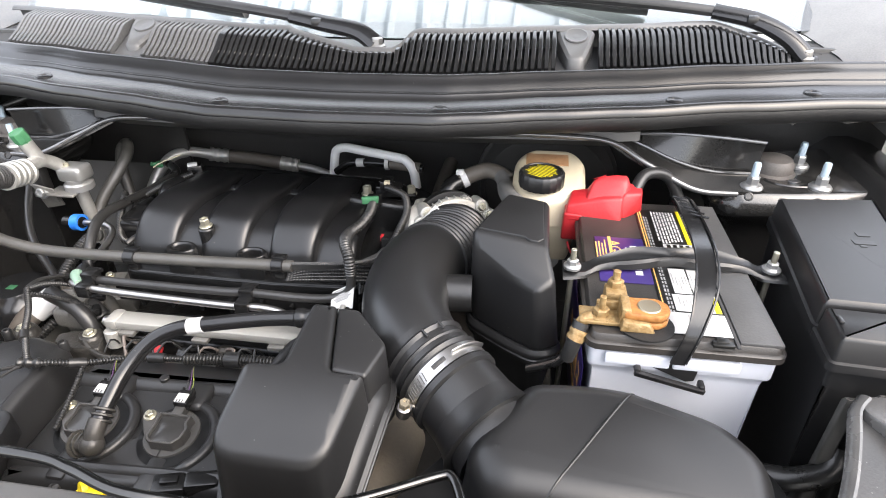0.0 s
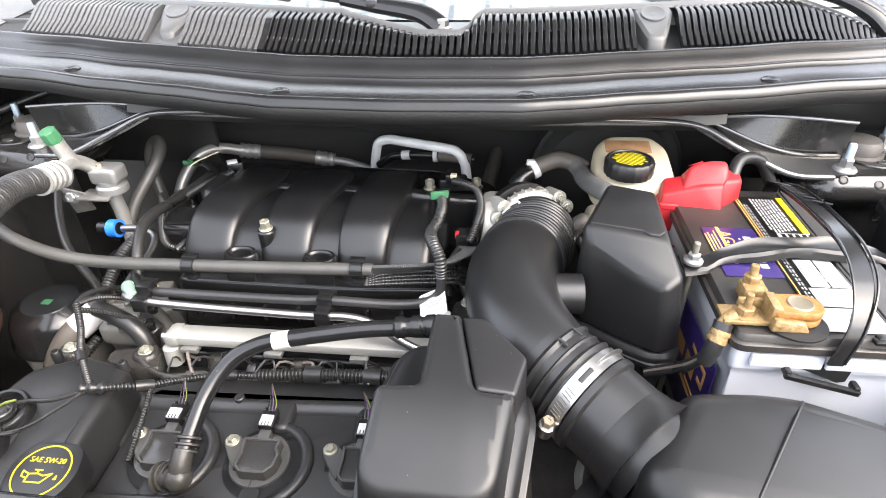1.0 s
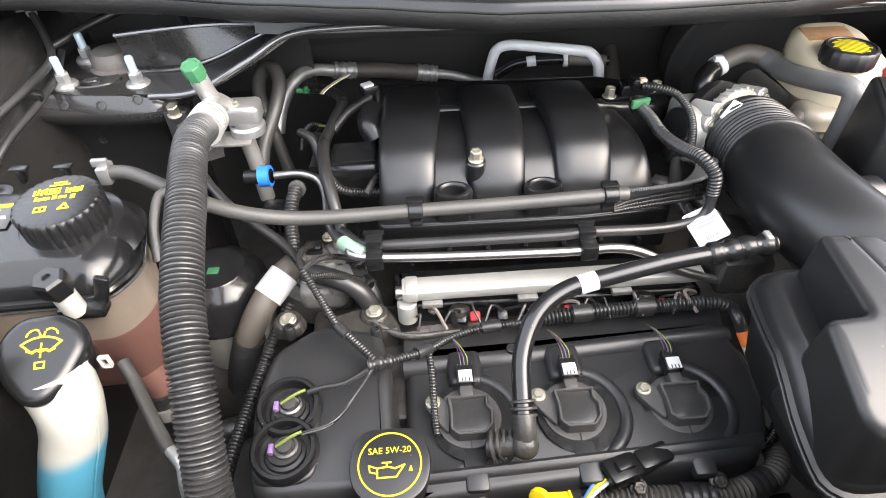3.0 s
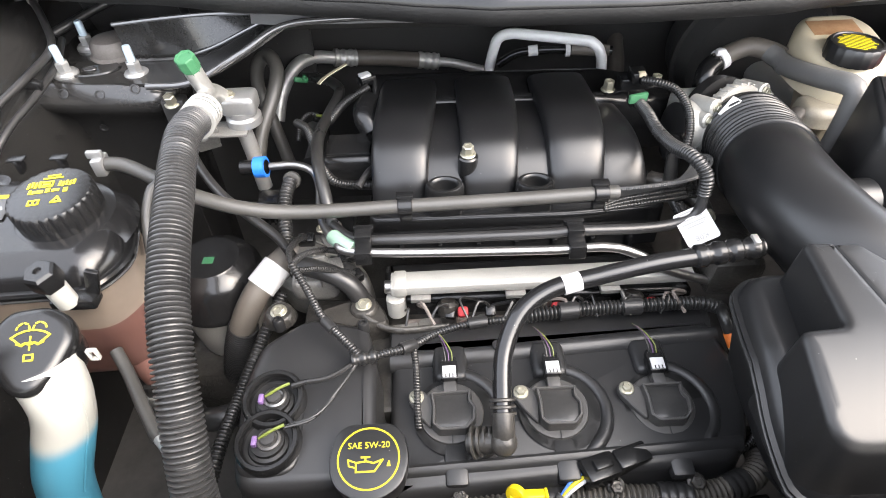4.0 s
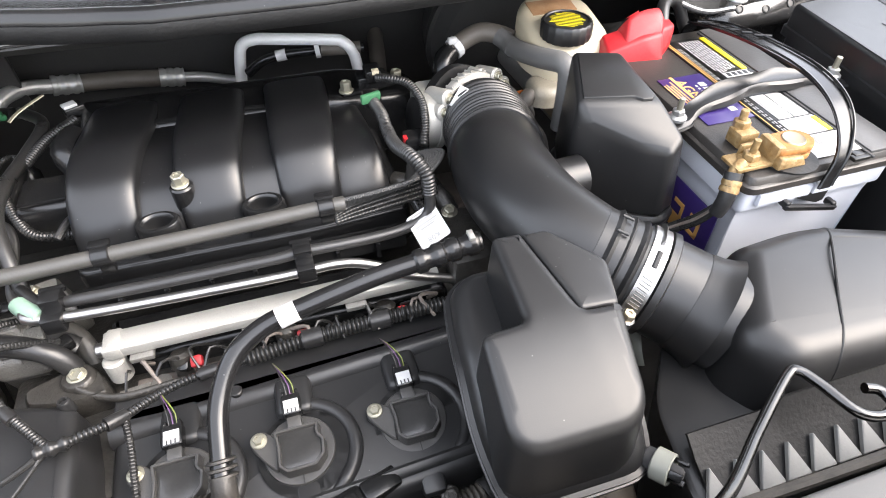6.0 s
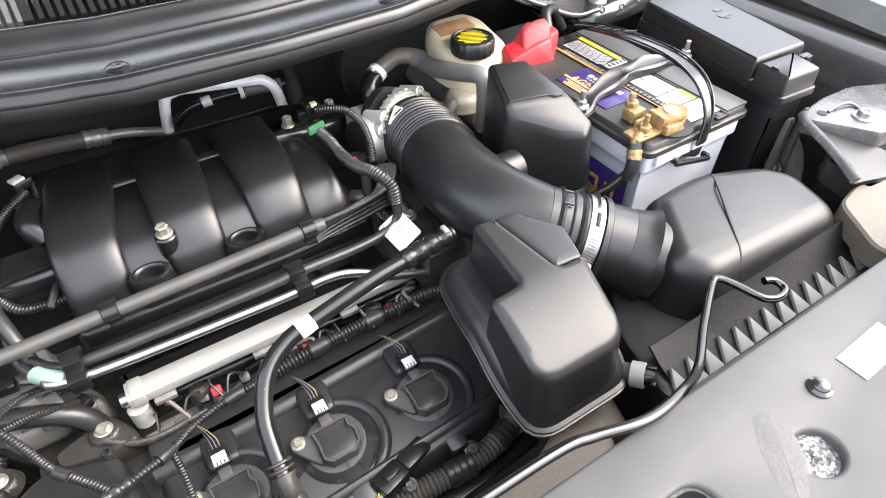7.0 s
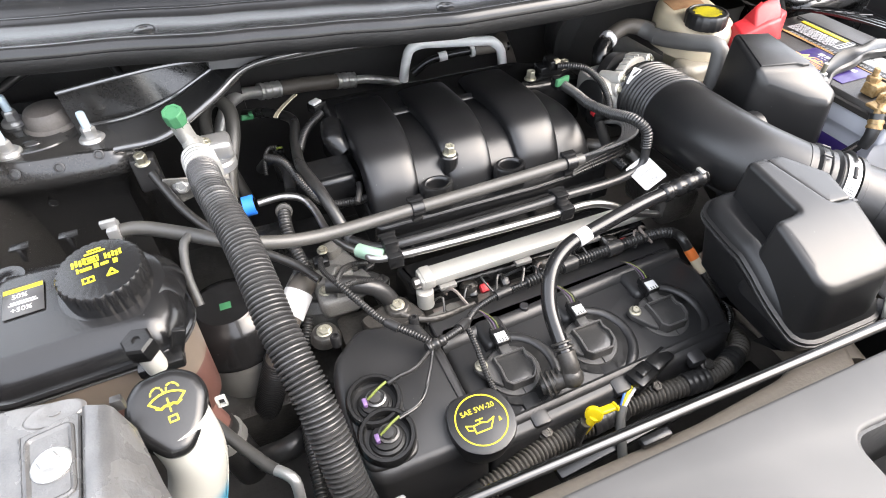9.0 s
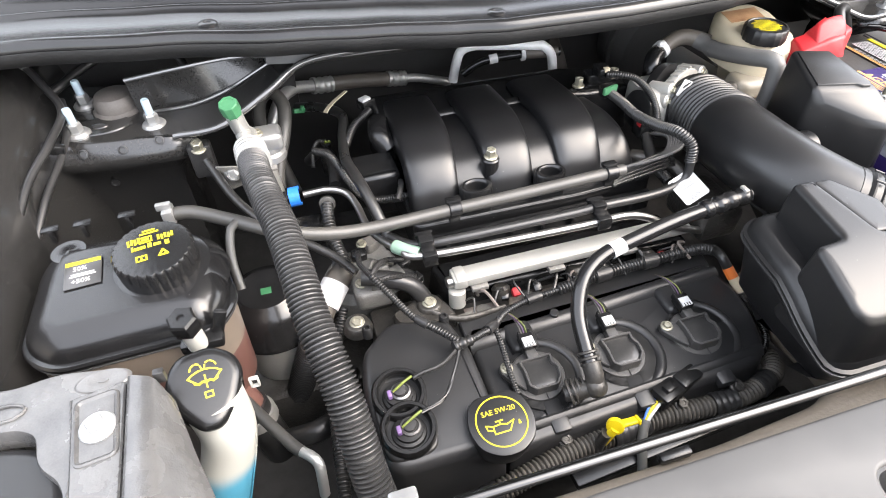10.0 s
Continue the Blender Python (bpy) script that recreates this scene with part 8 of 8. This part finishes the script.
hex_bolt("bolt", (-0.4895, -0.091, 1.0302), (0, 0, 1), 0.0070, lamp_mount, M_WHITEZINC, "large plated bolt", washer=1.85)
part("small_boss", move(lathe([(0.0125, 0), (0.0125, 0.003), (0.0085, 0.0045), (0.0075, 0.003), (0, 0.003)], 24), Matrix.Translation((-0.5175, -0.0965, 1.018))), M_PALEPAINT, lamp_mount)
hex_bolt("small_bolt", (-0.5175, -0.0965, 1.021), (0, 0, 1), 0.0042, lamp_mount, M_DULL)
part("lamp_housing", moulded([(-0.70, -0.072), (-0.56, -0.075), (-0.527, -0.088), (-0.512, -0.12), (-0.515, -0.3), (-0.70, -0.3)], [(0.85, 0), (1.010, 0.0), (1.015, 0.004), (1.016, 0.008)], 0.015), M_PLASTIC, lamp_mount)
mount_r = thing("headlamp_mount", "pale grey headlamp mounting bracket with a plated bolt", "bracket", (0.72, -0.08, 0.98))
part("plate", moulded([(0.684, -0.026), (0.74, -0.018), (0.80, -0.02), (0.87, -0.05), (0.87, -0.12), (0.80, -0.118), (0.724, -0.110), (0.71, -0.088), (0.69, -0.058), (0.678, -0.042)], [(0.966, 0), (0.984, 0), (0.987, 0.0012), (0.988, 0.004)], 0.008), M_PALEPAINT, mount_r)
part("lower_flange", tube([(0.688, -0.026, 0.985), (0.674, -0.042, 0.984), (0.662, -0.072, 0.981), (0.646, -0.108, 0.977), (0.630, -0.138, 0.972)], 0.006, 10, flat=0.6), M_PALEPAINT, mount_r, "folded lower edge")
# dark infill sheet in place of the shade in the bracket's opening
part("opening_shade", thicken(sheet([[(0.676, -0.042, 0.980), (0.664, -0.072, 0.977), (0.648, -0.108, 0.973), (0.632, -0.138, 0.968)], [(0.70, -0.055, 0.972), (0.715, -0.09, 0.97), (0.73, -0.115, 0.966), (0.74, -0.16, 0.955)]]), 0.003), M_DULL, mount_r)
hex_bolt("bolt", (0.738, -0.076, 0.988), (0, 0, 1), 0.009, mount_r, M_WHITEZINC, "plated bolt", washer=1.5)
# hole's darkness given by a disc on top of the plate
part("hole", move(lathe([(0.006, 0), (0.006, 0.0012), (0, 0.0012)], 20), Matrix.Translation((0.704, -0.042, 0.9878))), M_DARK, mount_r)
part("wire_hook", tube([(0.712, -0.045, 0.989), (0.735, -0.045, 0.992), (0.752, -0.05, 0.991), (0.752, -0.062, 0.989)], 0.002, 8), M_OLDSTEEL, mount_r)
part("inner_web", moulded([(0.66, -0.09), (0.70, -0.07), (0.73, -0.11), (0.80, -0.12), (0.78, -0.16), (0.65, -0.15)], [(0.93, 0), (0.955, 0), (0.958, 0.003)], 0.01), M_DULL, mount_r)
part("front_plate", moulded([(0.60, -0.145), (0.65, -0.135), (0.70, -0.155), (0.80, -0.20), (0.80, -0.34), (0.61, -0.30), (0.56, -0.21)], [(0.93, 0), (0.955, 0), (0.958, 0.003)], 0.014), M_SHROUD, mount_r, "dusty lower bracket plate")
prop = single("prop_rod", tube([(-0.40, -0.228, 1.058), (-0.2, -0.231, 1.06), (0.0, -0.233, 1.06), (0.085, -0.234, 1.06), (0.113, -0.238, 1.058), (0.15, -0.247, 1.056), (0.19, -0.242, 1.045), (0.236, -0.227, 1.02), (0.285, -0.197, 1.005), (0.333, -0.168, 0.999), (0.344, -0.166, 0.999), (0.352, -0.18, 0.998), (0.36, -0.202, 0.997), (0.374, -0.209, 0.996), (0.387, -0.205, 0.996), (0.386, -0.194, 0.997), (0.377, -0.19, 0.998)], 0.0037, 12, 0.003), M_RODSTEEL, (0.1, -0.234, 1.05), "bare steel hood prop rod resting in its clips", "prop rod")
part("pad_nub", move(lathe([(0.0085, 0), (0.0082, 0.0015), (0.006, 0.003), (0.0055, 0.005), (0.004, 0.0062), (0, 0.0064)], 24), Matrix.Translation((0.266, -0.2905, 1.05))), M_PAINT, support, "black rubber stop")
foil_rng = random.Random(5)
foil_rows = []
for k in range(13):
    r = 0.0195 * k / 12
    foil_rows.append([(0.2245 + r * math.cos(a * math.pi / 18), -0.3170 + r * math.sin(a * math.pi / 18), 1.0425 + (foil_rng.uniform(-0.0011, 0.0011) if a % 36 else 0.0)) for a in range(37)])
part("foil", sheet(foil_rows), M_FOIL, support, "crinkled silver foil behind a round hole", sharp=20)
latch = thing("hood_latch", "greasy bare metal hood latch in its recess", "hood latch", (0.10, -0.35, 0.958))
part("latch_plate", box(0.11, -0.335, 0.985, 0.07, 0.006, 0.05, 0.002, rot=(-15, 0, 8)), M_DIRTYMETAL, latch)
part("hook", tube([(0.085, -0.34, 0.98), (0.09, -0.33, 1.01), (0.11, -0.325, 1.02), (0.125, -0.33, 1.008)], 0.004, 10), M_OLDSTEEL, latch)
part("spring", tube([(0.13 + 0.012 * math.cos(a * 0.8), -0.35 + 0.012 * math.sin(a * 0.8), 0.97 + 0.0012 * a) for a in range(32)], 0.0022, 8), M_OLDSTEEL, latch, "coil spring")
part("lever", box(0.07, -0.355, 0.975, 0.05, 0.015, 0.004, 0.001, rot=(10, 0, 20)), M_ZINC, latch)

# ---- more fittings ----
act = thing("runner_actuator", "black vacuum actuator box beside the intake's end", "actuator", (-0.215, 0.3, 0.89))
part("case", box(-0.215, 0.30, 0.908, 0.065, 0.055, 0.04, 0.008, 3), M_SATIN, act)
part("lid", box(-0.215, 0.30, 0.930, 0.055, 0.045, 0.006, 0.002), M_SATIN, act)
part("nipple", tube([(-0.185, 0.27, 0.915), (-0.19, 0.245, 0.925), (-0.20, 0.225, 0.92)], 0.004, 8), M_RUBBER, act)
mapx = thing("pressure_sensor", "black manifold pressure sensor between two bolts", "sensor", (0.168, 0.38, 0.945))
part("sensor_body", join(box(0.168, 0.382, 0.958, 0.04, 0.026, 0.018, 0.004), box(0.168, 0.372, 0.972, 0.02, 0.026, 0.016, 0.003)), M_SATIN, mapx)
part("mounting_plate", box(0.168, 0.382, 0.949, 0.085, 0.02, 0.005, 0.002, rot=(0, 0, 10)), M_SATIN, mapx)
part("plug_mark", box(0.170, 0.362, 0.978, 0.009, 0.008, 0.006, 0.001), M_BONE, mapx, "pale plug lock")
part("lead", tube([(0.17, 0.358, 0.972), (0.185, 0.345, 0.975), (0.205, 0.33, 0.972), (0.213, 0.30, 0.962), (0.208, 0.27, 0.95), (0.2, 0.25, 0.935)], 0.0055, 10, pitch=0.0036, depth=0.0009), M_LOOM, mapx)
link = thing("throttle_wiring", "black plug and lead on the throttle motor", "wiring", (0.195, 0.27, 0.93))
part("plug", box(0.196, 0.272, 0.925, 0.03, 0.025, 0.028, 0.004), M_SATIN, link)
part("red_lock", box(0.183, 0.268, 0.935, 0.006, 0.010, 0.008, 0.001), M_RED, link, "small red lock tab")
part("lead", tube([(0.19, 0.255, 0.92), (0.18, 0.23, 0.915), (0.172, 0.20, 0.91), (0.178, 0.17, 0.90)], 0.008, 10), M_LOOM, link)
part("rear_coolant_tube", tube([(0.16, 0.24, 0.90), (0.185, 0.215, 0.905), (0.205, 0.19, 0.90), (0.21, 0.16, 0.88)], 0.011, 12), M_DIRTYMETAL, engine)
part("rear_bracket", box(0.215, 0.13, 0.875, 0.06, 0.09, 0.05, 0.01), M_DIRTYMETAL, engine)
hex_bolt("bracket_bolt", (0.205, 0.165, 0.90), (0, -0.2, 1), 0.007, engine, M_ZINC)
hose("fender_cable", [(-0.632, 0.479, 1.063), (-0.612, 0.45, 1.045), (-0.588, 0.40, 1.03), (-0.597, 0.34, 1.02), (-0.617, 0.27, 1.005), (-0.63, 0.18, 0.97), (-0.63, 0.08, 0.93)], 0.0048, M_RUBBER, "black cable clipped along the inner fender", "cable")
hose("fender_cable", [(-0.600, 0.45, 1.02), (-0.590, 0.40, 1.01), (-0.592, 0.34, 1.0), (-0.606, 0.27, 0.985), (-0.622, 0.19, 0.95), (-0.625, 0.10, 0.92)], 0.0044, M_RUBBER, "second black cable beside the inner fender", "cable")
hose("cowl_drain_tube", [(-0.62, 0.47, 1.02), (-0.57, 0.515, 1.035), (-0.53, 0.53, 1.045), (-0.49, 0.525, 1.055), (-0.455, 0.51, 1.045), (-0.44, 0.49, 1.02)], 0.0062, M_RUBBER, "black rubber tube behind the strut tower", "tube")
part("cable_end", tube([(-0.630, 0.476, 1.061), (-0.636, 0.486, 1.067), (-0.640, 0.492, 1.072)], 0.0065, 12), M_ALU, body)
part("cable_clip", box(-0.598, 0.345, 1.010, 0.026, 0.010, 0.014, 0.003, rot=(0, 20, 0)), M_SATIN, body)

# ---- clutter in the valley ----
vw = thing("injector_wiring", "loose injector leads and plugs between rail and cover", "wiring", (0, 0.08, 0.84))
for i, x in enumerate((-0.12, -0.075, -0.02, 0.03, 0.085, 0.13)):
    part("lead", tube([(x, 0.068, 0.856), (x + 0.008, 0.078 + 0.004 * (i % 2), 0.866), (x + 0.018, 0.086, 0.858), (x + 0.022, 0.09, 0.846)], 0.0016, 6), (M_LOOM, M_LOOM, M_RUST)[i % 3], vw)
    part("plug", box(x + 0.022, 0.088, 0.842, 0.012, 0.014, 0.014, 0.003, rot=(25, 0, 10 * (i % 3 - 1))), M_SATIN, vw)
for i in range(9):
    x = -0.14 + i * 0.036
    hex_bolt("manifold_bolt", (x, 0.128 + 0.006 * (i % 2), 0.846), (0, -0.2, 1), 0.0052, engine, (M_ZINC, M_RUST)[i % 2])
for i in range(8):
    part("cover_scallop", box(-0.13 + i * 0.042, 0.0775, 0.826, 0.024, 0.008, 0.008, 0.003), M_COVER, cover)
part("brown_plate", box(-0.06, 0.090, 0.818, 0.18, 0.02, 0.006, 0.002), M_RUST, engine)
part("gearbox", box(-0.36, 0.22, 0.66, 0.20, 0.22, 0.10, 0.02), M_DIRTYMETAL, engine)
part("gear_lever", box(-0.30, 0.20, 0.76, 0.04, 0.05, 0.08, 0.01, rot=(0, 10, 20)), M_DIRTYMETAL, engine)
hose("lower_hose", [(-0.40, 0.03, 0.74), (-0.36, 0.02, 0.76), (-0.33, 0.05, 0.74), (-0.31, 0.12, 0.72)], 0.014, M_RUBBER, "black lower hose beside the gearbox")
hose("lower_loom", [(-0.345, -0.12, 0.78), (-0.34, -0.05, 0.80), (-0.335, 0.03, 0.79), (-0.32, 0.10, 0.80), (-0.30, 0.15, 0.82)], 0.0075, M_LOOM, "black lower wiring loom", "wiring loom", pitch=0.0045, depth=0.0014)

rng = random.Random(7)
for i in range(10):
    x = -0.145 + i * 0.034 + rng.uniform(-0.006, 0.006)
    y = 0.078 + rng.uniform(-0.004, 0.012)
    part("twisted_lead", tube([(x, 0.064, 0.853), (x + rng.uniform(-0.012, 0.012), y, 0.864 + rng.uniform(0, 0.006)), (x + rng.uniform(-0.02, 0.02), y + 0.012, 0.852), (x + rng.uniform(-0.015, 0.015), y + 0.02, 0.838)], 0.0013 + 0.0008 * (i % 2), 6), (M_LOOM, M_RUST, M_LOOM, M_LOOM)[i % 4], vw)
for i, x in enumerate((-0.125, -0.06, -0.02, 0.045, 0.085, 0.15)):
    part("cast_boss", lathe([(0.014, 0), (0.012, 0.012), (0.0095, 0.016), (0.0095, 0.020), (0, 0.020)], 16, along((x, 0.086 + 0.004 * (i % 2), 0.805), (x, 0.089, 0.835))), M_OLDCAST, engine)
for i in range(6):
    x = -0.15 + i * 0.058
    part("gasket_tab", box(x, 0.0835, 0.822, 0.030, 0.014, 0.004, 0.0015, rot=(8, 0, rng.uniform(-8, 8))), (M_OLDCAST, M_RUST, M_DIRTYMETAL)[i % 3], engine)
for p, r in (((-0.215, 0.155, 0.872), 0.005), ((-0.205, 0.128, 0.866), 0.0045), ((-0.265, 0.185, 0.875), 0.005)):
    part("small_plug", box(p[0], p[1], p[2], 0.02, 0.014, 0.014, 0.003, rot=(10, 0, rng.uniform(-40, 40))), M_SATIN, vw)
for pts in (((-0.262, 0.10, 0.92), (-0.25, 0.12, 0.915), (-0.235, 0.14, 0.90), (-0.215, 0.155, 0.88)), ((-0.255, 0.095, 0.915), (-0.235, 0.112, 0.898), (-0.205, 0.128, 0.873)), ((-0.262, 0.10, 0.92), (-0.27, 0.13, 0.912), (-0.268, 0.165, 0.895), (-0.265, 0.185, 0.88))):
    part("taped_lead", tube(list(pts), 0.0036, 8, pitch=0.003, depth=0.0005), M_LOOM, vw)

part("housing_step", moulded([(-0.296, -0.012), (-0.236, -0.012), (-0.236, -0.106), (-0.296, -0.106)], soft_levels(0.85, lambda x, y: 0.8805 + 0.10 * (y + 0.02), 0.004, 0.002), 0.022, 6), M_COVER, cover)
for pts, r in ((((-0.225, 0.040, 0.899), (-0.220, 0.034, 0.8985), (-0.215, 0.028, 0.898)), 0.0056), (((-0.15, 0.014, 0.880), (-0.143, 0.019, 0.877), (-0.137, 0.024, 0.873)), 0.0063), (((-0.08, 0.060, 0.856), (-0.07, 0.0615, 0.856), (-0.06, 0.063, 0.855)), 0.0066), (((0.02, 0.0715, 0.856), (0.03, 0.072, 0.856), (0.04, 0.0725, 0.856)), 0.0102), (((0.09, 0.074, 0.856), (0.10, 0.074, 0.856), (0.11, 0.074, 0.856)), 0.0102)):
    part("tape_wrap", tube(list(pts), r, 12), M_RUBBER, loom)
for x, y in ((-0.28, 0.062), (-0.19, 0.052)):
    part("locating_post", move(lathe([(0.006, -0.01), (0.006, 0.004), (0.0045, 0.006), (0.003, 0.006), (0.0025, 0.003)], 16), Matrix.Translation((x, y, 0.872))), M_COVER, cover)
# hoses and lines behind the strut tower and beside the brake booster
hose("heater_supply_hose", [(-0.30, 0.44, 0.86), (-0.285, 0.42, 0.885), (-0.272, 0.39, 0.90), (-0.268, 0.35, 0.905), (-0.272, 0.31, 0.90)], 0.008, M_RUBBER, "black rubber hose beside the intake's end")
hose("tank_rear_hose", [(-0.605, 0.02, 0.93), (-0.602, -0.004, 0.92), (-0.575, -0.018, 0.915), (-0.52, -0.02, 0.91)], 0.009, M_GREYHOSE, "grey hose passing in front of the coolant tank")
hose("brake_line", [(0.36, 0.30, 0.93), (0.345, 0.27, 0.945), (0.335, 0.245, 0.95), (0.32, 0.235, 0.93)], 0.0035, M_RUBBER, "thin black line below the brake reservoir", "pipe")

MP = Matrix.Translation((0.203, -0.307, 1.0498)) @ Euler((0, 0, radians(-38))).to_matrix().to_4x4()
part("worn_patch", move(moulded([(-0.012, 0.03), (0.004, 0.034), (0.014, 0.012), (0.012, -0.02), (0.002, -0.036), (-0.01, -0.022), (-0.015, 0.006)], [(-0.002, 0), (0.0, 0.0), (0.0004, 0.004)], 0.008), MP), M_SCUFF, support, "pale scuffed patch")
# greasy mechanism in the latch recess
part("catch_plate", facet([(0.03, -0.385, 0.975), (0.12, -0.385, 0.975), (0.13, -0.315, 0.985), (0.03, -0.315, 0.985), (0.038, -0.378, 0.989), (0.105, -0.375, 0.989), (0.118, -0.325, 0.997), (0.038, -0.323, 0.997)], [(3, 2, 1, 0), (4, 5, 6, 7), (0, 1, 5, 4), (1, 2, 6, 5), (2, 3, 7, 6), (3, 0, 4, 7)], 0.003, 2), M_OLDCAST, latch, "grey greasy catch plate")
part("pawl", box(0.095, -0.325, 0.999, 0.05, 0.012, 0.006, 0.002, rot=(6, -8, 25)), M_OLDCAST, latch)
part("shiny_roll", lathe([(0.011, 0), (0.014, 0.003), (0.014, 0.036), (0.011, 0.039)], 24, along((0.035, -0.325, 0.990), (0.075, -0.305, 0.994))), M_OLDCAST, latch, "bright rolled steel lip")
part("wheel", lathe([(0.010, 0), (0.026, 0.001), (0.030, 0.004), (0.030, 0.010), (0.026, 0.013), (0.024, 0.009), (0.012, 0.008)], 36, along((0.122, -0.352, 0.985), (0.112, -0.372, 1.01))), M_OLDCAST, latch, "round cast pivot wheel")
part("green_flap", box(0.070, -0.304, 0.999, 0.030, 0.014, 0.002, 0.0008, rot=(14, 10, 20)), M_LEAF, latch, "pale green flap")
part("spring_arm", tube([(0.118, -0.322, 0.99), (0.125, -0.306, 1.004), (0.128, -0.300, 1.018), (0.136, -0.296, 1.024)], 0.0034, 10), M_OLDSTEEL, latch, "bare spring arm")
part("grease", move(lathe([(0.014, 0), (0.011, 0.003), (0.005, 0.005), (0, 0.005)], 16), Matrix.Translation((0.105, -0.328, 0.997))), M_BONE, latch, "smear of pale grease")
single("paper_sticker", box(0.325, -0.2925, 1.0507, 0.055, 0.022, 0.0006, 0.0002, rot=(0, 0, 2)), M_PAPER, (0.325, -0.2925, 1.05), "white paper sticker on the radiator cover", "sticker")
rclip = thing("rod_clip", "pale moulded clip that holds the prop rod", "clip", (-0.294, -0.218, 1.04))
part("clip_body", join(box(-0.294, -0.218, 1.052, 0.018, 0.012, 0.016, 0.002), box(-0.294, -0.226, 1.062, 0.016, 0.016, 0.003, 0.001)), M_WHITEZINC, rclip)

# fittings between the intake's end and the strut tower
bypass = thing("bypass_hose", "black and grey coolant bypass hose with a pale clamp", "hose", (-0.24, 0.18, 0.83))
part("black_end", tube([(-0.30, 0.205, 0.848), (-0.275, 0.20, 0.848), (-0.245, 0.190, 0.840)], 0.0115, 16), M_RUBBER, bypass)
part("hose", tube([(-0.250, 0.191, 0.841), (-0.228, 0.182, 0.838), (-0.208, 0.165, 0.830), (-0.198, 0.145, 0.812), (-0.196, 0.13, 0.79)], 0.0105, 16), M_GREYHOSE, bypass, "grey bent hose")
part("clamp", join(lathe([(0.0108, 0), (0.0126, 0.0008), (0.0126, 0.0060), (0.0108, 0.0068)], 24, along((-0.243, 0.1885, 0.8395), (-0.233, 0.184, 0.838))), box(-0.238, 0.184, 0.853, 0.007, 0.010, 0.006, 0.001)), M_WHITEZINC, bypass, "pale spring clamp")
knock = thing("transmission_sensor", "black cylindrical sensor with a yellow-green lead", "sensor", (-0.27, 0.40, 0.88))
part("sensor_body", lathe([(0.012, 0), (0.013, 0.002), (0.013, 0.030), (0.010, 0.034), (0.008, 0.040), (0, 0.040)], 20, along((-0.268, 0.395, 0.862), (-0.270, 0.405, 0.90))), M_SATIN, knock)
part("plug", box(-0.270, 0.408, 0.906, 0.014, 0.012, 0.012, 0.002, rot=(10, 0, 20)), M_SATIN, knock)
part("plug_lock", box(-0.267, 0.404, 0.913, 0.010, 0.003, 0.003, 0.0008, rot=(0, 15, 20)), M_WIREY, knock, "yellow-green lock")
part("lead", tube([(-0.270, 0.408, 0.912), (-0.282, 0.40, 0.918), (-0.292, 0.385, 0.912), (-0.296, 0.37, 0.895)], 0.0032, 8, pitch=0.003, depth=0.0006), M_LOOM, knock)
solen = thing("solenoid_box", "black finned solenoid box beside the corrugated riser", "solenoid", (-0.315, 0.27, 0.86))
part("case", box(-0.318, 0.268, 0.862, 0.040, 0.030, 0.036, 0.004), M_SATIN, solen)
for k in range(5):
    part("fin", box(-0.333 + 0.0075 * k, 0.250, 0.864, 0.003, 0.008, 0.032, 0.001), M_SATIN, solen)
part("riser_collar", lathe([(0.0088, 0), (0.0112, 0.001), (0.0112, 0.006), (0.0088, 0.007)], 20, along((-0.2895, 0.274, 0.900), (-0.290, 0.262, 0.904))), M_GREYHOSE, solen, "pale collar of the riser")
gear = thing("gearbox_casting", "dirty pale aluminium gearbox casting below the hoses", "gearbox", (-0.27, 0.16, 0.80))
part("dome", move(lathe([(0.052, -0.03), (0.050, 0.0), (0.044, 0.012), (0.030, 0.018), (0.028, 0.024), (0, 0.025)], 32), Matrix.Translation((-0.272, 0.205, 0.806)) @ Euler((radians(12), radians(-8), 0)).to_matrix().to_4x4()), M_OLDCAST, gear)
part("rib_block", box(-0.235, 0.222, 0.818, 0.034, 0.052, 0.040, 0.006, rot=(8, -10, 25)), M_OLDCAST, gear)
part("ear", moulded([(-0.262, 0.245), (-0.232, 0.252), (-0.226, 0.228), (-0.25, 0.218)], [(0.80, 0), (0.846, 0.002), (0.850, 0.004)], 0.008), M_OLDCAST, gear)
part("tab", box(-0.243, 0.139, 0.878, 0.016, 0.005, 0.026, 0.002, rot=(-8, 0, 10)), M_OLDCAST, gear, "upright cast tab")
for p in ((-0.256, 0.232, 0.850), (-0.30, 0.215, 0.826), (-0.246, 0.178, 0.832)):
    hex_bolt("bolt", p, (0, -0.2, 1), 0.0055, gear, M_ZINC)

# crumpled sound mat under the cowl's ends
crumple = random.Random(11)
for x0, x1 in ((-0.66, -0.20), (0.42, 0.88)):
    rows = []
    for i in range(31):
        x = x0 + (x1 - x0) * i / 30
        rows.append([(x + crumple.uniform(-0.004, 0.004), y + bow(x) * k + crumple.uniform(-0.005, 0.005), z + crumple.uniform(-0.005, 0.005)) for y, z, k in ((0.275, 1.092, 1.0), (0.31, 1.082, 1.0), (0.345, 1.072, 1.0), (0.385, 1.068, 0.9), (0.43, 1.064, 0.8), (0.47, 1.07, 0.7))])
    part("sound_mat", thicken(sheet(rows), 0.004), M_SEAL, cowl, "crumpled black sound mat", sharp=20)
